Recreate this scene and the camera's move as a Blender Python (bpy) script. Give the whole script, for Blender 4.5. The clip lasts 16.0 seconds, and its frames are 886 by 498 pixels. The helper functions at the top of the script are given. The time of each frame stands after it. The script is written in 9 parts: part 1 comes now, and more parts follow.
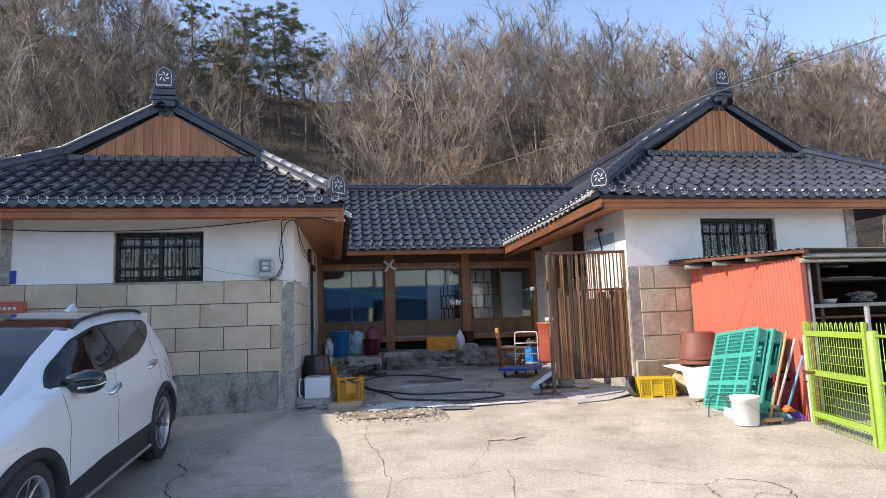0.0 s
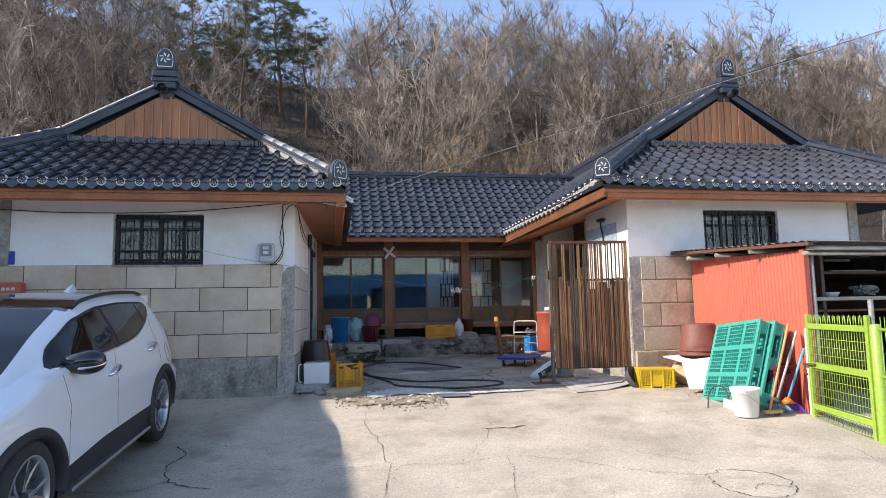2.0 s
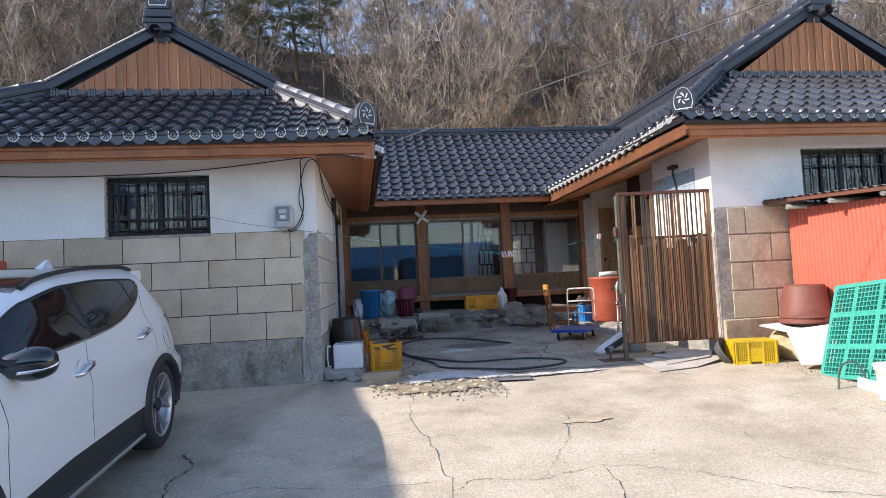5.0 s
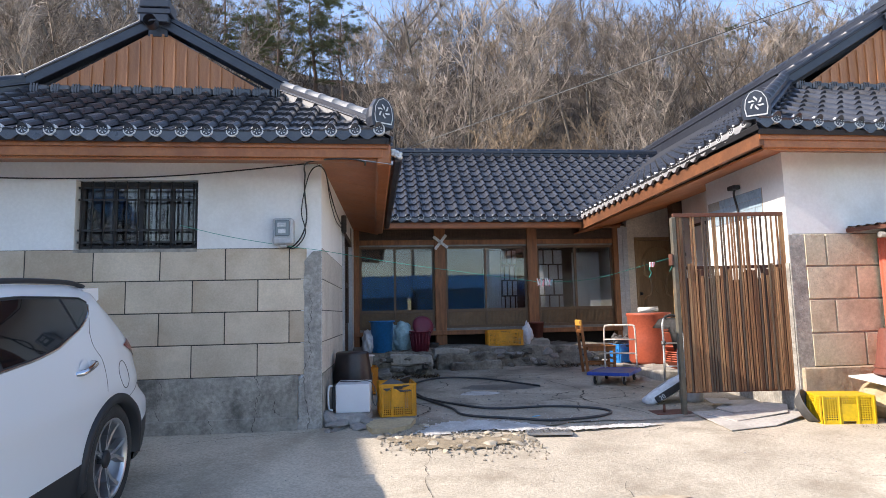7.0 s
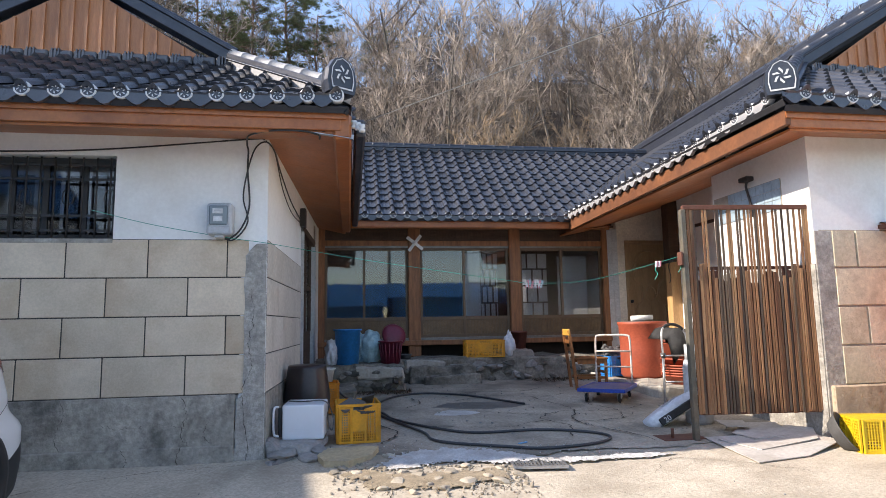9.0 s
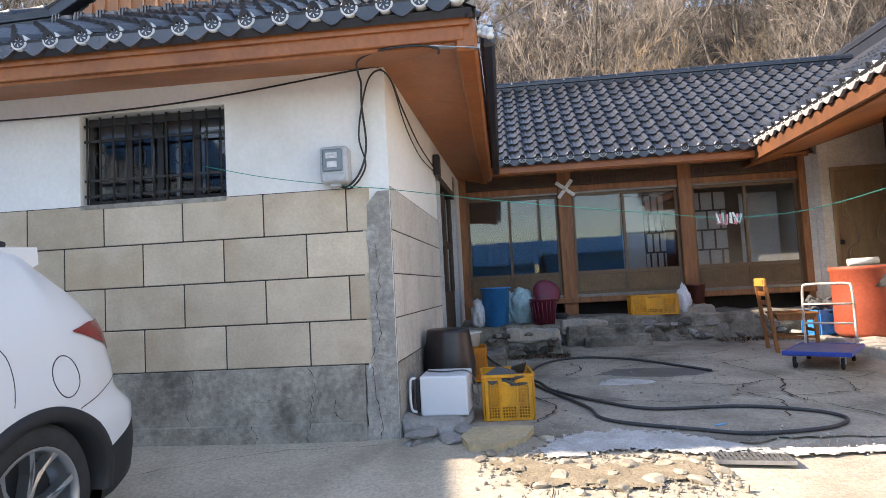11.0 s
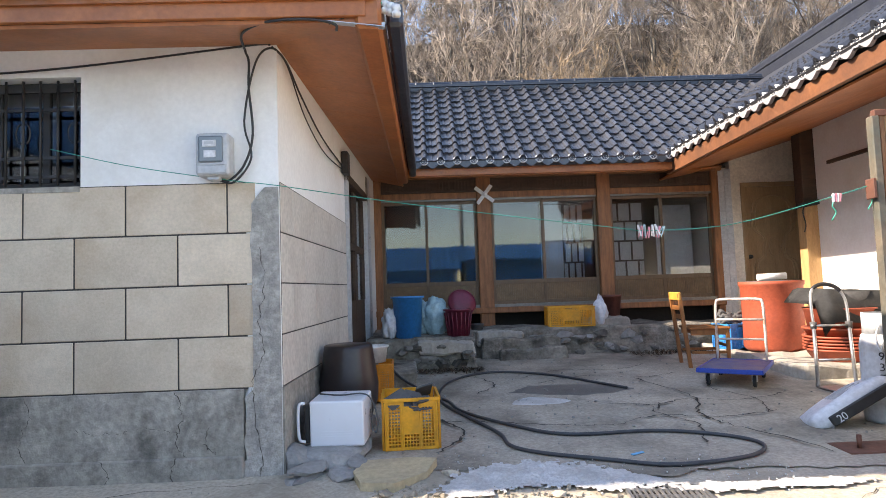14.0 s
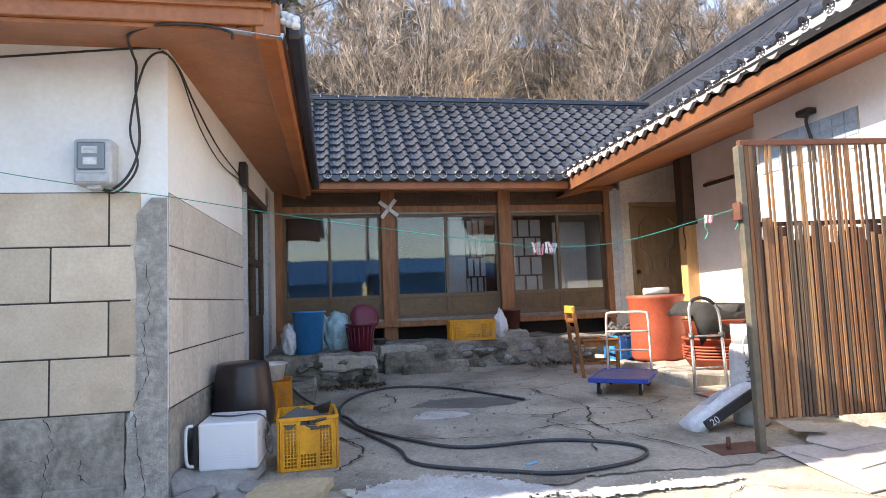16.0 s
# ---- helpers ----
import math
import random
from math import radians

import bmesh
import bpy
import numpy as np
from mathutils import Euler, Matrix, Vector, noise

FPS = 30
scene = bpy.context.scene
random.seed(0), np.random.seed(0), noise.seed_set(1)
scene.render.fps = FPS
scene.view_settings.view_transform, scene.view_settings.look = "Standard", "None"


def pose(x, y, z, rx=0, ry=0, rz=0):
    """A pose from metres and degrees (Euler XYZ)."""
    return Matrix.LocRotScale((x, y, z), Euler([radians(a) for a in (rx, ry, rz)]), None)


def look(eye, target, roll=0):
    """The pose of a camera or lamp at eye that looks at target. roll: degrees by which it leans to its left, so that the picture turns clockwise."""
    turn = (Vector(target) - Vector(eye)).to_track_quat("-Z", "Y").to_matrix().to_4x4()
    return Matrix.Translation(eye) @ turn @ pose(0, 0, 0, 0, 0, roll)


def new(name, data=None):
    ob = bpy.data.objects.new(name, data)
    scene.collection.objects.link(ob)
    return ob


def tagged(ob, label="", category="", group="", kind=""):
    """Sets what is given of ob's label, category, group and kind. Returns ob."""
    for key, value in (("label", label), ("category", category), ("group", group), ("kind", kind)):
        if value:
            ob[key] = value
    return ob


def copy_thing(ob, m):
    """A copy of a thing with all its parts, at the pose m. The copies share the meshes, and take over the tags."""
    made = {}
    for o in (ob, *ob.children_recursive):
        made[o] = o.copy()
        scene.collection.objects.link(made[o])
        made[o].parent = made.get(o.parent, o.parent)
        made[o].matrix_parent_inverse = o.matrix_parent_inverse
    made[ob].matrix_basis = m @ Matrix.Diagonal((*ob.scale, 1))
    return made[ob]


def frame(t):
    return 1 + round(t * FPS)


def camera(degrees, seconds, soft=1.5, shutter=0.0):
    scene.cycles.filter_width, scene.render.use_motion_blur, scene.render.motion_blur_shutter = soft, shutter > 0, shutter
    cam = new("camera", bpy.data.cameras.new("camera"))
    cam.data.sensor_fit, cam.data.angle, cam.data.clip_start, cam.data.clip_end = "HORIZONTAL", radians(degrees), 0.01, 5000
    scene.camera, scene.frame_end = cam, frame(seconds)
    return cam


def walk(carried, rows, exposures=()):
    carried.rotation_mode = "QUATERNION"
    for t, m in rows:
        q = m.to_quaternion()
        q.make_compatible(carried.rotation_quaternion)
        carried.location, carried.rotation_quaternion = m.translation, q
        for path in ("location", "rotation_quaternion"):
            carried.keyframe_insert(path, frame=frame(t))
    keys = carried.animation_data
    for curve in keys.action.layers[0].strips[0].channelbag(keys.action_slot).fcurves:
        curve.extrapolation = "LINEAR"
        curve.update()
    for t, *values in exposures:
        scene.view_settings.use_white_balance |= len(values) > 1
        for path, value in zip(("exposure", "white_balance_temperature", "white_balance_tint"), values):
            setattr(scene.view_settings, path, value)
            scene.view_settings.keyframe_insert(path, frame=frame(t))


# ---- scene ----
cam = camera(72.5, 16.0, soft=0.4)
PATH = [
    (0, (0.566, -8.481, 1.104), (0.916, -6.526, 1.339), -2.0),
    (0.5, (0.577, -8.492, 1.092), (0.926, -6.539, 1.345), -2.1),
    (1, (0.566, -8.511, 1.087), (0.928, -6.559, 1.326), -2.2),
    (1.5, (0.57, -8.465, 1.085), (0.931, -6.51, 1.3), -1.8),
    (2, (0.531, -8.434, 1.085), (0.886, -6.476, 1.284), -1.1),
    (2.5, (0.461, -8.387, 1.092), (0.836, -6.432, 1.29), -2.5),
    (3, (0.448, -8.257, 1.079), (0.861, -6.307, 1.251), -1.7),
    (3.5, (0.511, -7.999, 1.076), (0.923, -6.048, 1.231), -2.4),
    (4, (0.528, -7.7, 1.055), (0.871, -5.733, 1.155), -2.7),
    (4.2, (0.486, -7.567, 1.073), (0.803, -5.595, 1.173), -2.5),
    (6.3, (0.455, -6.381, 1.075), (0.702, -4.403, 1.24), -3.0),
    (6.5, (0.479, -6.264, 1.065), (0.731, -4.29, 1.267), -1.8),
    (7, (0.493, -6.022, 1.06), (0.727, -4.047, 1.273), -1.3),
    (7.5, (0.479, -5.794, 1.047), (0.736, -3.824, 1.274), -1.6),
    (8, (0.535, -5.528, 1.055), (0.874, -3.568, 1.267), -2.0),
    (8.2, (0.557, -5.416, 1.067), (0.899, -3.461, 1.315), -1.4),
    (10.3, (0.797, -4.536, 0.964), (0.958, -2.546, 1.095), -3.2),
    (10.5, (0.788, -4.425, 0.965), (0.87, -2.429, 1.067), -3.0),
    (11, (0.754, -4.127, 1.005), (0.562, -2.141, 1.132), -3.0),
    (11.5, (0.764, -3.991, 0.998), (0.490, -2.015, 1.139), -3.9),
    (12, (0.781, -3.808, 1.022), (0.472, -1.836, 1.137), -3.8),
    (12.5, (0.796, -3.688, 1.032), (0.458, -1.721, 1.155), -2.0),
    (13, (0.758, -3.631, 1.041), (0.536, -1.647, 1.165), -1.8),
    (13.5, (0.810, -3.625, 1.041), (0.741, -1.629, 1.159), -2.2),
    (14, (0.872, -3.648, 1.058), (0.931, -1.653, 1.186), -2.0),
    (14.5, (0.895, -3.674, 1.066), (1.105, -1.69, 1.209), -2.1),
    (15, (0.898, -3.686, 1.063), (1.208, -1.716, 1.208), -2.3),
    (15.5, (0.898, -3.699, 1.06), (1.23, -1.732, 1.207), -2.4),
    (16, (0.912, -3.662, 1.068), (1.278, -1.703, 1.229), -2.2),
]
walk(cam, [(t, look(eye, target, roll)) for t, eye, target, roll in PATH], [(0, 1.42, 6750, 15), (4.2, 1.47, 6750, 15), (7, 1.66, 6800, 15), (8.2, 1.66, 6800, 15), (10.3, 1.94, 7400, 15), (11.3, 2.20, 7550, 15), (13, 2.24, 7500, 15), (16, 2.32, 7400, 15)])

# ---- light ----
SUN = Vector((1.38, 0.085, -1.0)).normalized()
sun = new("sun", bpy.data.lights.new("sun", "SUN"))
sun.data.energy, sun.data.angle, sun.data.color = 2.5, radians(0.53), (1.0, 0.93, 0.82)
sun.rotation_mode = "QUATERNION"
sun.rotation_quaternion = SUN.to_track_quat("-Z", "Y")
sky = bpy.data.worlds.new("sky")
sky.use_nodes = True
scene.world = sky
st = sky.node_tree.nodes.new("ShaderNodeTexSky")
st.sky_type, st.sun_disc = "NISHITA", False
st.sun_elevation = math.asin(-SUN.z)
st.sun_rotation = math.atan2(-SUN.x, -SUN.y)
st.air_density, st.dust_density, st.ozone_density = 1.0, 0.5, 1.5
bg = sky.node_tree.nodes["Background"]
bg.inputs["Strength"].default_value = 0.115
sky.node_tree.links.new(st.outputs["Color"], bg.inputs["Color"])


# ---- mesh helpers ----
def ground_z(x, y):
    """Height of the yard: rises gently into the courtyard, falls towards the lane."""
    if y >= 0:
        return 0.033 * min(y, 4.4) + max(0.0, y - 9.0) * 0.05
    d = -y
    return -0.075 * min(d, 3) - 0.02 * max(0.0, min(d, 14) - 3) + (0.045 if x < 1 else 0.03) * max(-2.0, min(x - 1, 4.0)) * min(1.0, d / 2)


def thing(name, at=(0, 0, 0), label="", category="", group="", kind=""):
    ob = new(name)
    ob.empty_display_size = 0.1
    ob.matrix_basis = Matrix.Translation(at)
    return tagged(ob, label, category, group, kind)


def hang(ob, parent):
    ob.parent = parent
    if parent is not None and parent.parent is None:
        ob.matrix_parent_inverse = parent.matrix_basis.inverted()
    return ob


def to_mesh(name, bm, material, smooth=False):
    me = bpy.data.meshes.new(name)
    bm.normal_update()
    bm.to_mesh(me)
    bm.free()
    if smooth:
        for p in me.polygons:
            p.use_smooth = True
    for m in (material if isinstance(material, (list, tuple)) else [material]):
        me.materials.append(m)
    return me


def part(name, bm, material, parent=None, label="", smooth=False):
    ob = new(name, to_mesh(name, bm, material, smooth))
    if label:
        ob["label"] = label
    return hang(ob, parent) if parent else ob


def piece(name, me, m, parent):
    ob = new(name, me)
    hang(ob, parent)
    ob.matrix_basis = m
    return ob


def box(bm, x0, x1, y0, y1, z0, z1, bevel=0.0, m=None, mi=0, seg=1):
    vs = [bm.verts.new((x, y, z)) for x in (x0, x1) for y in (y0, y1) for z in (z0, z1)]
    fs = [bm.faces.new([vs[i] for i in q]) for q in
          ((0, 1, 3, 2), (4, 6, 7, 5), (0, 4, 5, 1), (2, 3, 7, 6), (0, 2, 6, 4), (1, 5, 7, 3))]
    for f in fs:
        f.material_index = mi
    if bevel:
        es = list({e for f in fs for e in f.edges})
        r = bmesh.ops.bevel(bm, geom=es, offset=bevel, segments=seg, affect="EDGES", profile=0.5)
        vs = list({v for f in r["faces"] for v in f.verts} | {v for v in vs if v.is_valid})
    if m is not None:
        bmesh.ops.transform(bm, matrix=m, verts=vs)
    return vs


def bx(*a, **k):
    bm = bmesh.new()
    box(bm, *a, **k)
    return bm


def tube(bm, pts, r, seg=8, r1=None, cap=True, mi=0):
    """A round bar along points, from radius r to r1."""
    pts = [Vector(p) for p in pts]
    r1 = r if r1 is None else r1
    rings, up = [], None
    for i, p in enumerate(pts):
        d = (pts[min(i + 1, len(pts) - 1)] - pts[max(i - 1, 0)]).normalized()
        if up is None:
            up = Vector((0, 0, 1)) if abs(d.z) < 0.9 else Vector((1, 0, 0))
        a = d.cross(up).normalized()
        up = a.cross(d).normalized()
        rr = r + (r1 - r) * i / max(1, len(pts) - 1)
        rings.append([bm.verts.new(p + (a * math.cos(t) + up * math.sin(t)) * rr)
                      for t in (2 * math.pi * k / seg for k in range(seg))])
    for q0, q1 in zip(rings, rings[1:]):
        for k in range(seg):
            f = bm.faces.new((q0[k], q1[k], q1[(k + 1) % seg], q0[(k + 1) % seg]))
            f.material_index, f.smooth = mi, True
    if cap:
        bm.faces.new(rings[0]).material_index = mi
        bm.faces.new(rings[-1][::-1]).material_index = mi
    return [v for q in rings for v in q]


def lathe(bm, profile, at=(0, 0, 0), seg=24, m=None, mi=0):
    """Turns a profile of (radius, height) about the upright axis."""
    rings = []
    for r, z in profile:
        rings.append([bm.verts.new((at[0] + r * math.cos(t), at[1] + r * math.sin(t), at[2] + z))
                      for t in (2 * math.pi * k / seg for k in range(seg))] if r > 1e-6
                     else [bm.verts.new((at[0], at[1], at[2] + z))])
    for a, b in zip(rings, rings[1:]):
        for k in range(seg):
            k1 = (k + 1) % seg
            vs = [a[k % len(a)], a[k1 % len(a)], b[k1 % len(b)], b[k % len(b)]]
            vs = [v for i, v in enumerate(vs) if v not in vs[:i]]
            if len(vs) > 2:
                f = bm.faces.new(vs)
                f.smooth, f.material_index = True, mi
    vs = [v for q in rings for v in q]
    if m is not None:
        bmesh.ops.transform(bm, matrix=m, verts=vs)
    return vs


def slab(bm, pts, thick, mi=0):
    """A flat sheet through pts, thickened downwards (against its normal)."""
    pts = [Vector(p) for p in pts]
    n = (pts[1] - pts[0]).cross(pts[2] - pts[0]).normalized()
    a = [bm.verts.new(p) for p in pts]
    b = [bm.verts.new(p - n * thick) for p in pts]
    fs = [bm.faces.new(a), bm.faces.new(b[::-1])]
    for i in range(len(a)):
        j = (i + 1) % len(a)
        fs.append(bm.faces.new((a[j], a[i], b[i], b[j])))
    for f in fs:
        f.material_index = mi
    return a + b


def perforated(bm, xs, zs, y0, y1, hole):
    """One moulded sheet with holes: cells of the grid xs by zs, left out where hole(i, j) holds."""
    nx, nz = len(xs) - 1, len(zs) - 1
    keep = [[not hole(i, j) for j in range(nz)] for i in range(nx)]
    side = [[[bm.verts.new((x, y, z)) for z in zs] for x in xs] for y in (y0, y1)]
    f, b = side
    at = lambda i, j: 0 <= i < nx and 0 <= j < nz and keep[i][j]
    for i in range(nx):
        for j in range(nz):
            if not keep[i][j]:
                continue
            bm.faces.new((f[i][j], f[i + 1][j], f[i + 1][j + 1], f[i][j + 1]))
            bm.faces.new((b[i][j + 1], b[i + 1][j + 1], b[i + 1][j], b[i][j]))
            for di, dj, p, q in ((-1, 0, (i, j + 1), (i, j)), (1, 0, (i + 1, j), (i + 1, j + 1)), (0, -1, (i, j), (i + 1, j)), (0, 1, (i + 1, j + 1), (i, j + 1))):
                if not at(i + di, j + dj):
                    bm.faces.new((f[p[0]][p[1]], b[p[0]][p[1]], b[q[0]][q[1]], f[q[0]][q[1]]))
    bmesh.ops.delete(bm, geom=[v for v in bm.verts if not v.link_faces], context="VERTS")


def bars(length, count, bar):
    """Grid lines for count holes with bars between them."""
    gap = (length - bar * (count + 1)) / count
    out = [0.0]
    for k in range(count):
        out += [out[-1] + bar, out[-1] + bar + gap]
    return out + [length]


def arc(points, steps=6):
    """A smooth curve through points."""
    p = [Vector(q) for q in points]
    p = [p[0] * 2 - p[1]] + p + [p[-1] * 2 - p[-2]]
    out = []
    for i in range(1, len(p) - 2):
        for k in range(steps):
            t = k / steps
            a, b, c, d = p[i - 1:i + 3]
            out.append(0.5 * ((2 * b) + (c - a) * t + (2 * a - 5 * b + 4 * c - d) * t * t + (3 * b - a - 3 * c + d) * t ** 3))
    return out + [p[-2]]


# ---- materials ----
def surf(name, c1, c2=None, rough=0.7, scale=3.0, bump=0.0, bscale=40.0, metal=0.0, fine=30.0, stain=None, sscale=0.8,
         samount=0.5, stretch=(1, 1, 1), vary=0.0, spec=0.5, coat=0.0, world=False, grain_by=1.0):
    """A procedural surface: two colours mixed at two scales, stains, relief and a change from piece to piece."""
    m = bpy.data.materials.new(name)
    m.use_nodes = True
    nt, n = m.node_tree, m.node_tree.nodes
    b = n["Principled BSDF"]
    L = nt.links.new
    c2 = c2 or tuple(v * 0.8 for v in c1)
    if world:
        src = n.new("ShaderNodeNewGeometry").outputs["Position"]
    else:
        src = n.new("ShaderNodeTexCoord").outputs["Object"]
    mp = n.new("ShaderNodeMapping")
    mp.inputs["Scale"].default_value = stretch
    L(src, mp.inputs["Vector"])
    info = n.new("ShaderNodeObjectInfo")
    if vary:
        add = n.new("ShaderNodeVectorMath")
        add.operation = "MULTIPLY_ADD"
        cmb = n.new("ShaderNodeCombineXYZ")
        L(info.outputs["Random"], cmb.inputs[0]), L(info.outputs["Random"], cmb.inputs[1])
        L(cmb.outputs[0], add.inputs[0])
        add.inputs[1].default_value = (37, 91, 0)
        L(mp.outputs[0], add.inputs[2])
        vec = add.outputs[0]
    else:
        vec = mp.outputs[0]

    def tex(sc, detail=5, rgh=0.6):
        t = n.new("ShaderNodeTexNoise")
        t.inputs["Scale"].default_value, t.inputs["Detail"].default_value, t.inputs["Roughness"].default_value = sc, detail, rgh
        L(vec, t.inputs["Vector"])
        return t.outputs["Fac"]

    def ramp(fac, a, z):
        r = n.new("ShaderNodeMapRange")
        r.inputs["From Min"].default_value, r.inputs["From Max"].default_value = a, z
        L(fac, r.inputs["Value"])
        return r.outputs["Result"]

    def mix(fac, a, z, kind="MIX"):
        x = n.new("ShaderNodeMix")
        x.data_type, x.blend_type = "RGBA", kind
        for sock, v in ((x.inputs[0], fac), (x.inputs[6], a), (x.inputs[7], z)):
            if isinstance(v, (tuple, list)):
                sock.default_value = (*v, 1)
            elif isinstance(v, (int, float)):
                sock.default_value = v
            else:
                L(v, sock)
        return x.outputs[2]

    col = mix(ramp(tex(scale), 0.35, 0.65), c1, c2)
    grain = ramp(tex(fine, 3), 0.3, 0.7)
    g = n.new("ShaderNodeMapRange")
    g.inputs["To Min"].default_value, g.inputs["To Max"].default_value = 1 - 0.15 * grain_by, 1 + 0.13 * grain_by
    L(grain, g.inputs["Value"])
    cc = n.new("ShaderNodeCombineColor")
    for k in range(3):
        L(g.outputs["Result"], cc.inputs[k])
    col = mix(1.0, col, cc.outputs[0], "MULTIPLY")
    if stain:
        sf = n.new("ShaderNodeMath")
        sf.operation = "MULTIPLY"
        L(ramp(tex(sscale, 6, 0.65), 0.5, 0.68), sf.inputs[0])
        sf.inputs[1].default_value = samount
        col = mix(sf.outputs[0], col, stain)
    if vary:
        hv = n.new("ShaderNodeMapRange")
        hv.inputs["To Min"].default_value, hv.inputs["To Max"].default_value = 1 - vary, 1 + vary
        L(info.outputs["Random"], hv.inputs["Value"])
        c3 = n.new("ShaderNodeCombineColor")
        for k in range(3):
            L(hv.outputs["Result"], c3.inputs[k])
        col = mix(1.0, col, c3.outputs[0], "MULTIPLY")
    L(col, b.inputs["Base Color"])
    rr = n.new("ShaderNodeMapRange")
    rr.inputs["To Min"].default_value, rr.inputs["To Max"].default_value = max(0.02, rough - 0.1), min(1, rough + 0.1)
    L(tex(scale * 2.3), rr.inputs["Value"])
    L(rr.outputs["Result"], b.inputs["Roughness"])
    b.inputs["Metallic"].default_value = metal
    b.inputs["Specular IOR Level"].default_value = spec
    b.inputs["Coat Weight"].default_value = coat
    b.inputs["Coat Roughness"].default_value = 0.05
    if bump:
        bp = n.new("ShaderNodeBump")
        bp.inputs["Strength"].default_value, bp.inputs["Distance"].default_value = 1.0, bump
        L(tex(bscale, 6, 0.65), bp.inputs["Height"])
        L(bp.outputs["Normal"], b.inputs["Normal"])
    return m


M = {}
M["plaster"] = surf("white_plaster", (0.86, 0.85, 0.82), (0.79, 0.78, 0.75), 0.85, 0.9, 0.0006, 25, stain=(0.56, 0.50, 0.41), sscale=0.8, samount=0.4, grain_by=0.3)
M["cement"] = surf("grey_cement", (0.26, 0.24, 0.205), (0.43, 0.395, 0.34), 0.92, 2.6, 0.012, 30, fine=26, stain=(0.10, 0.094, 0.082), sscale=3.4, samount=0.85, grain_by=1.6)
M["render"] = surf("cement_patch", (0.46, 0.435, 0.39), (0.32, 0.30, 0.27), 0.92, 6, 0.02, 24, fine=34, stain=(0.20, 0.19, 0.17), sscale=5, samount=0.8, grain_by=1.6)
M["block"] = surf("beige_block", (0.66, 0.55, 0.42), (0.53, 0.435, 0.325), 0.9, 2.4, 0.0025, 90, fine=60, stain=(0.40, 0.27, 0.16), sscale=1.3, samount=0.55, vary=0.07, grain_by=0.55)
M["joint"] = surf("dark_joint_and_shade", (0.05, 0.045, 0.04), rough=0.95)
M["concrete"] = surf("yard_concrete", (0.56, 0.495, 0.395), (0.40, 0.35, 0.275), 0.92, 1.1, 0.006, 55, fine=46, stain=(0.27, 0.225, 0.165), sscale=1.6, samount=0.7, world=True, grain_by=1.5)
M["tile"] = surf("roof_tile_slate", (0.030, 0.033, 0.042), (0.050, 0.053, 0.063), 0.30, 6, 0.002, 90, fine=60, vary=0.2, spec=0.85)
M["ridge"] = surf("ridge_tile", (0.022, 0.026, 0.04), (0.035, 0.04, 0.052), 0.35, 5, 0.002, 60, spec=0.6)
# pale grey: sun on cement ridges and tile lips, put into the colour
M["ridge_sunlit"] = surf("sunlit_roof_face", (0.36, 0.36, 0.36), (0.24, 0.24, 0.25), 0.6, 5, 0.003, 60)
M["white_paint"] = surf("white_tile_face", (0.72, 0.72, 0.72), (0.5, 0.5, 0.5), 0.6, 25, 0.002, 80)
M["deck"] = surf("roof_deck", (0.03, 0.03, 0.035), rough=0.7)
M["soffit"] = surf("varnished_soffit", (0.43, 0.15, 0.046), (0.33, 0.105, 0.032), 0.42, 2.2, 0.001, 30, stretch=(1, 1, 1), stain=(0.16, 0.055, 0.02), sscale=1.2, samount=0.4)
M["board"] = surf("cedar_board", (0.46, 0.20, 0.085), (0.36, 0.145, 0.06), 0.5, 3, 0.002, 30, stretch=(8, 8, 0.6), vary=0.16)
M["timber"] = surf("old_timber", (0.33, 0.14, 0.055), (0.20, 0.085, 0.036), 0.6, 4, 0.002, 30, stretch=(6, 6, 0.8))
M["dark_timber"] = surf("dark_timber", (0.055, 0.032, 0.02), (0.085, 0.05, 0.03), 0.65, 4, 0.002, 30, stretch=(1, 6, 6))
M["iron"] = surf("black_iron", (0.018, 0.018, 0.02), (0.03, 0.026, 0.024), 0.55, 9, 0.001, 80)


def glass_mat(name, tint=(0.75, 0.8, 0.82), rough=0.02):
    m = bpy.data.materials.new(name)
    m.use_nodes = True
    b = m.node_tree.nodes["Principled BSDF"]
    b.inputs["Base Color"].default_value = (*tint, 1)
    b.inputs["Roughness"].default_value = rough
    b.inputs["Transmission Weight"].default_value = 1.0
    b.inputs["IOR"].default_value = 1.5
    return m


M["glass"] = glass_mat("window_glass")
M["glass"].node_tree.nodes["Principled BSDF"].inputs["IOR"].default_value = 1.6
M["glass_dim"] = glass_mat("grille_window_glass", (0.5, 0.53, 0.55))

# ---- ground ----
def build_ground():
    xs = sorted({-400, -200, -100, -60, -40, -25, -16, *[-12 + 0.5 * i for i in range(60)], 25, 40, 60, 100, 200, 400})
    ys = sorted({-400, -200, -100, -60, -40, -28, *[-20 + 0.5 * i for i in range(60)], 14, 18, 25, 40, 60, 100, 200, 400})
    bm = bmesh.new()
    grid = [[bm.verts.new((x, y, (ground_z(x, y) if y < 9.5 else ground_z(x, 9.0)) + 0.012 * noise.noise((x * 0.7, y * 0.7, 0)))) for y in ys] for x in xs]
    for i in range(len(xs) - 1):
        for j in range(len(ys) - 1):
            bm.faces.new((grid[i][j], grid[i + 1][j], grid[i + 1][j + 1], grid[i][j + 1]))
    g = part("ground", bm, M["concrete"], smooth=True)
    tagged(g, "cracked beige concrete yard in front of the house", "ground", kind="structure")


build_ground()
# ---- HOUSE ----
PITCH_U, ROW = 0.216, 0.285


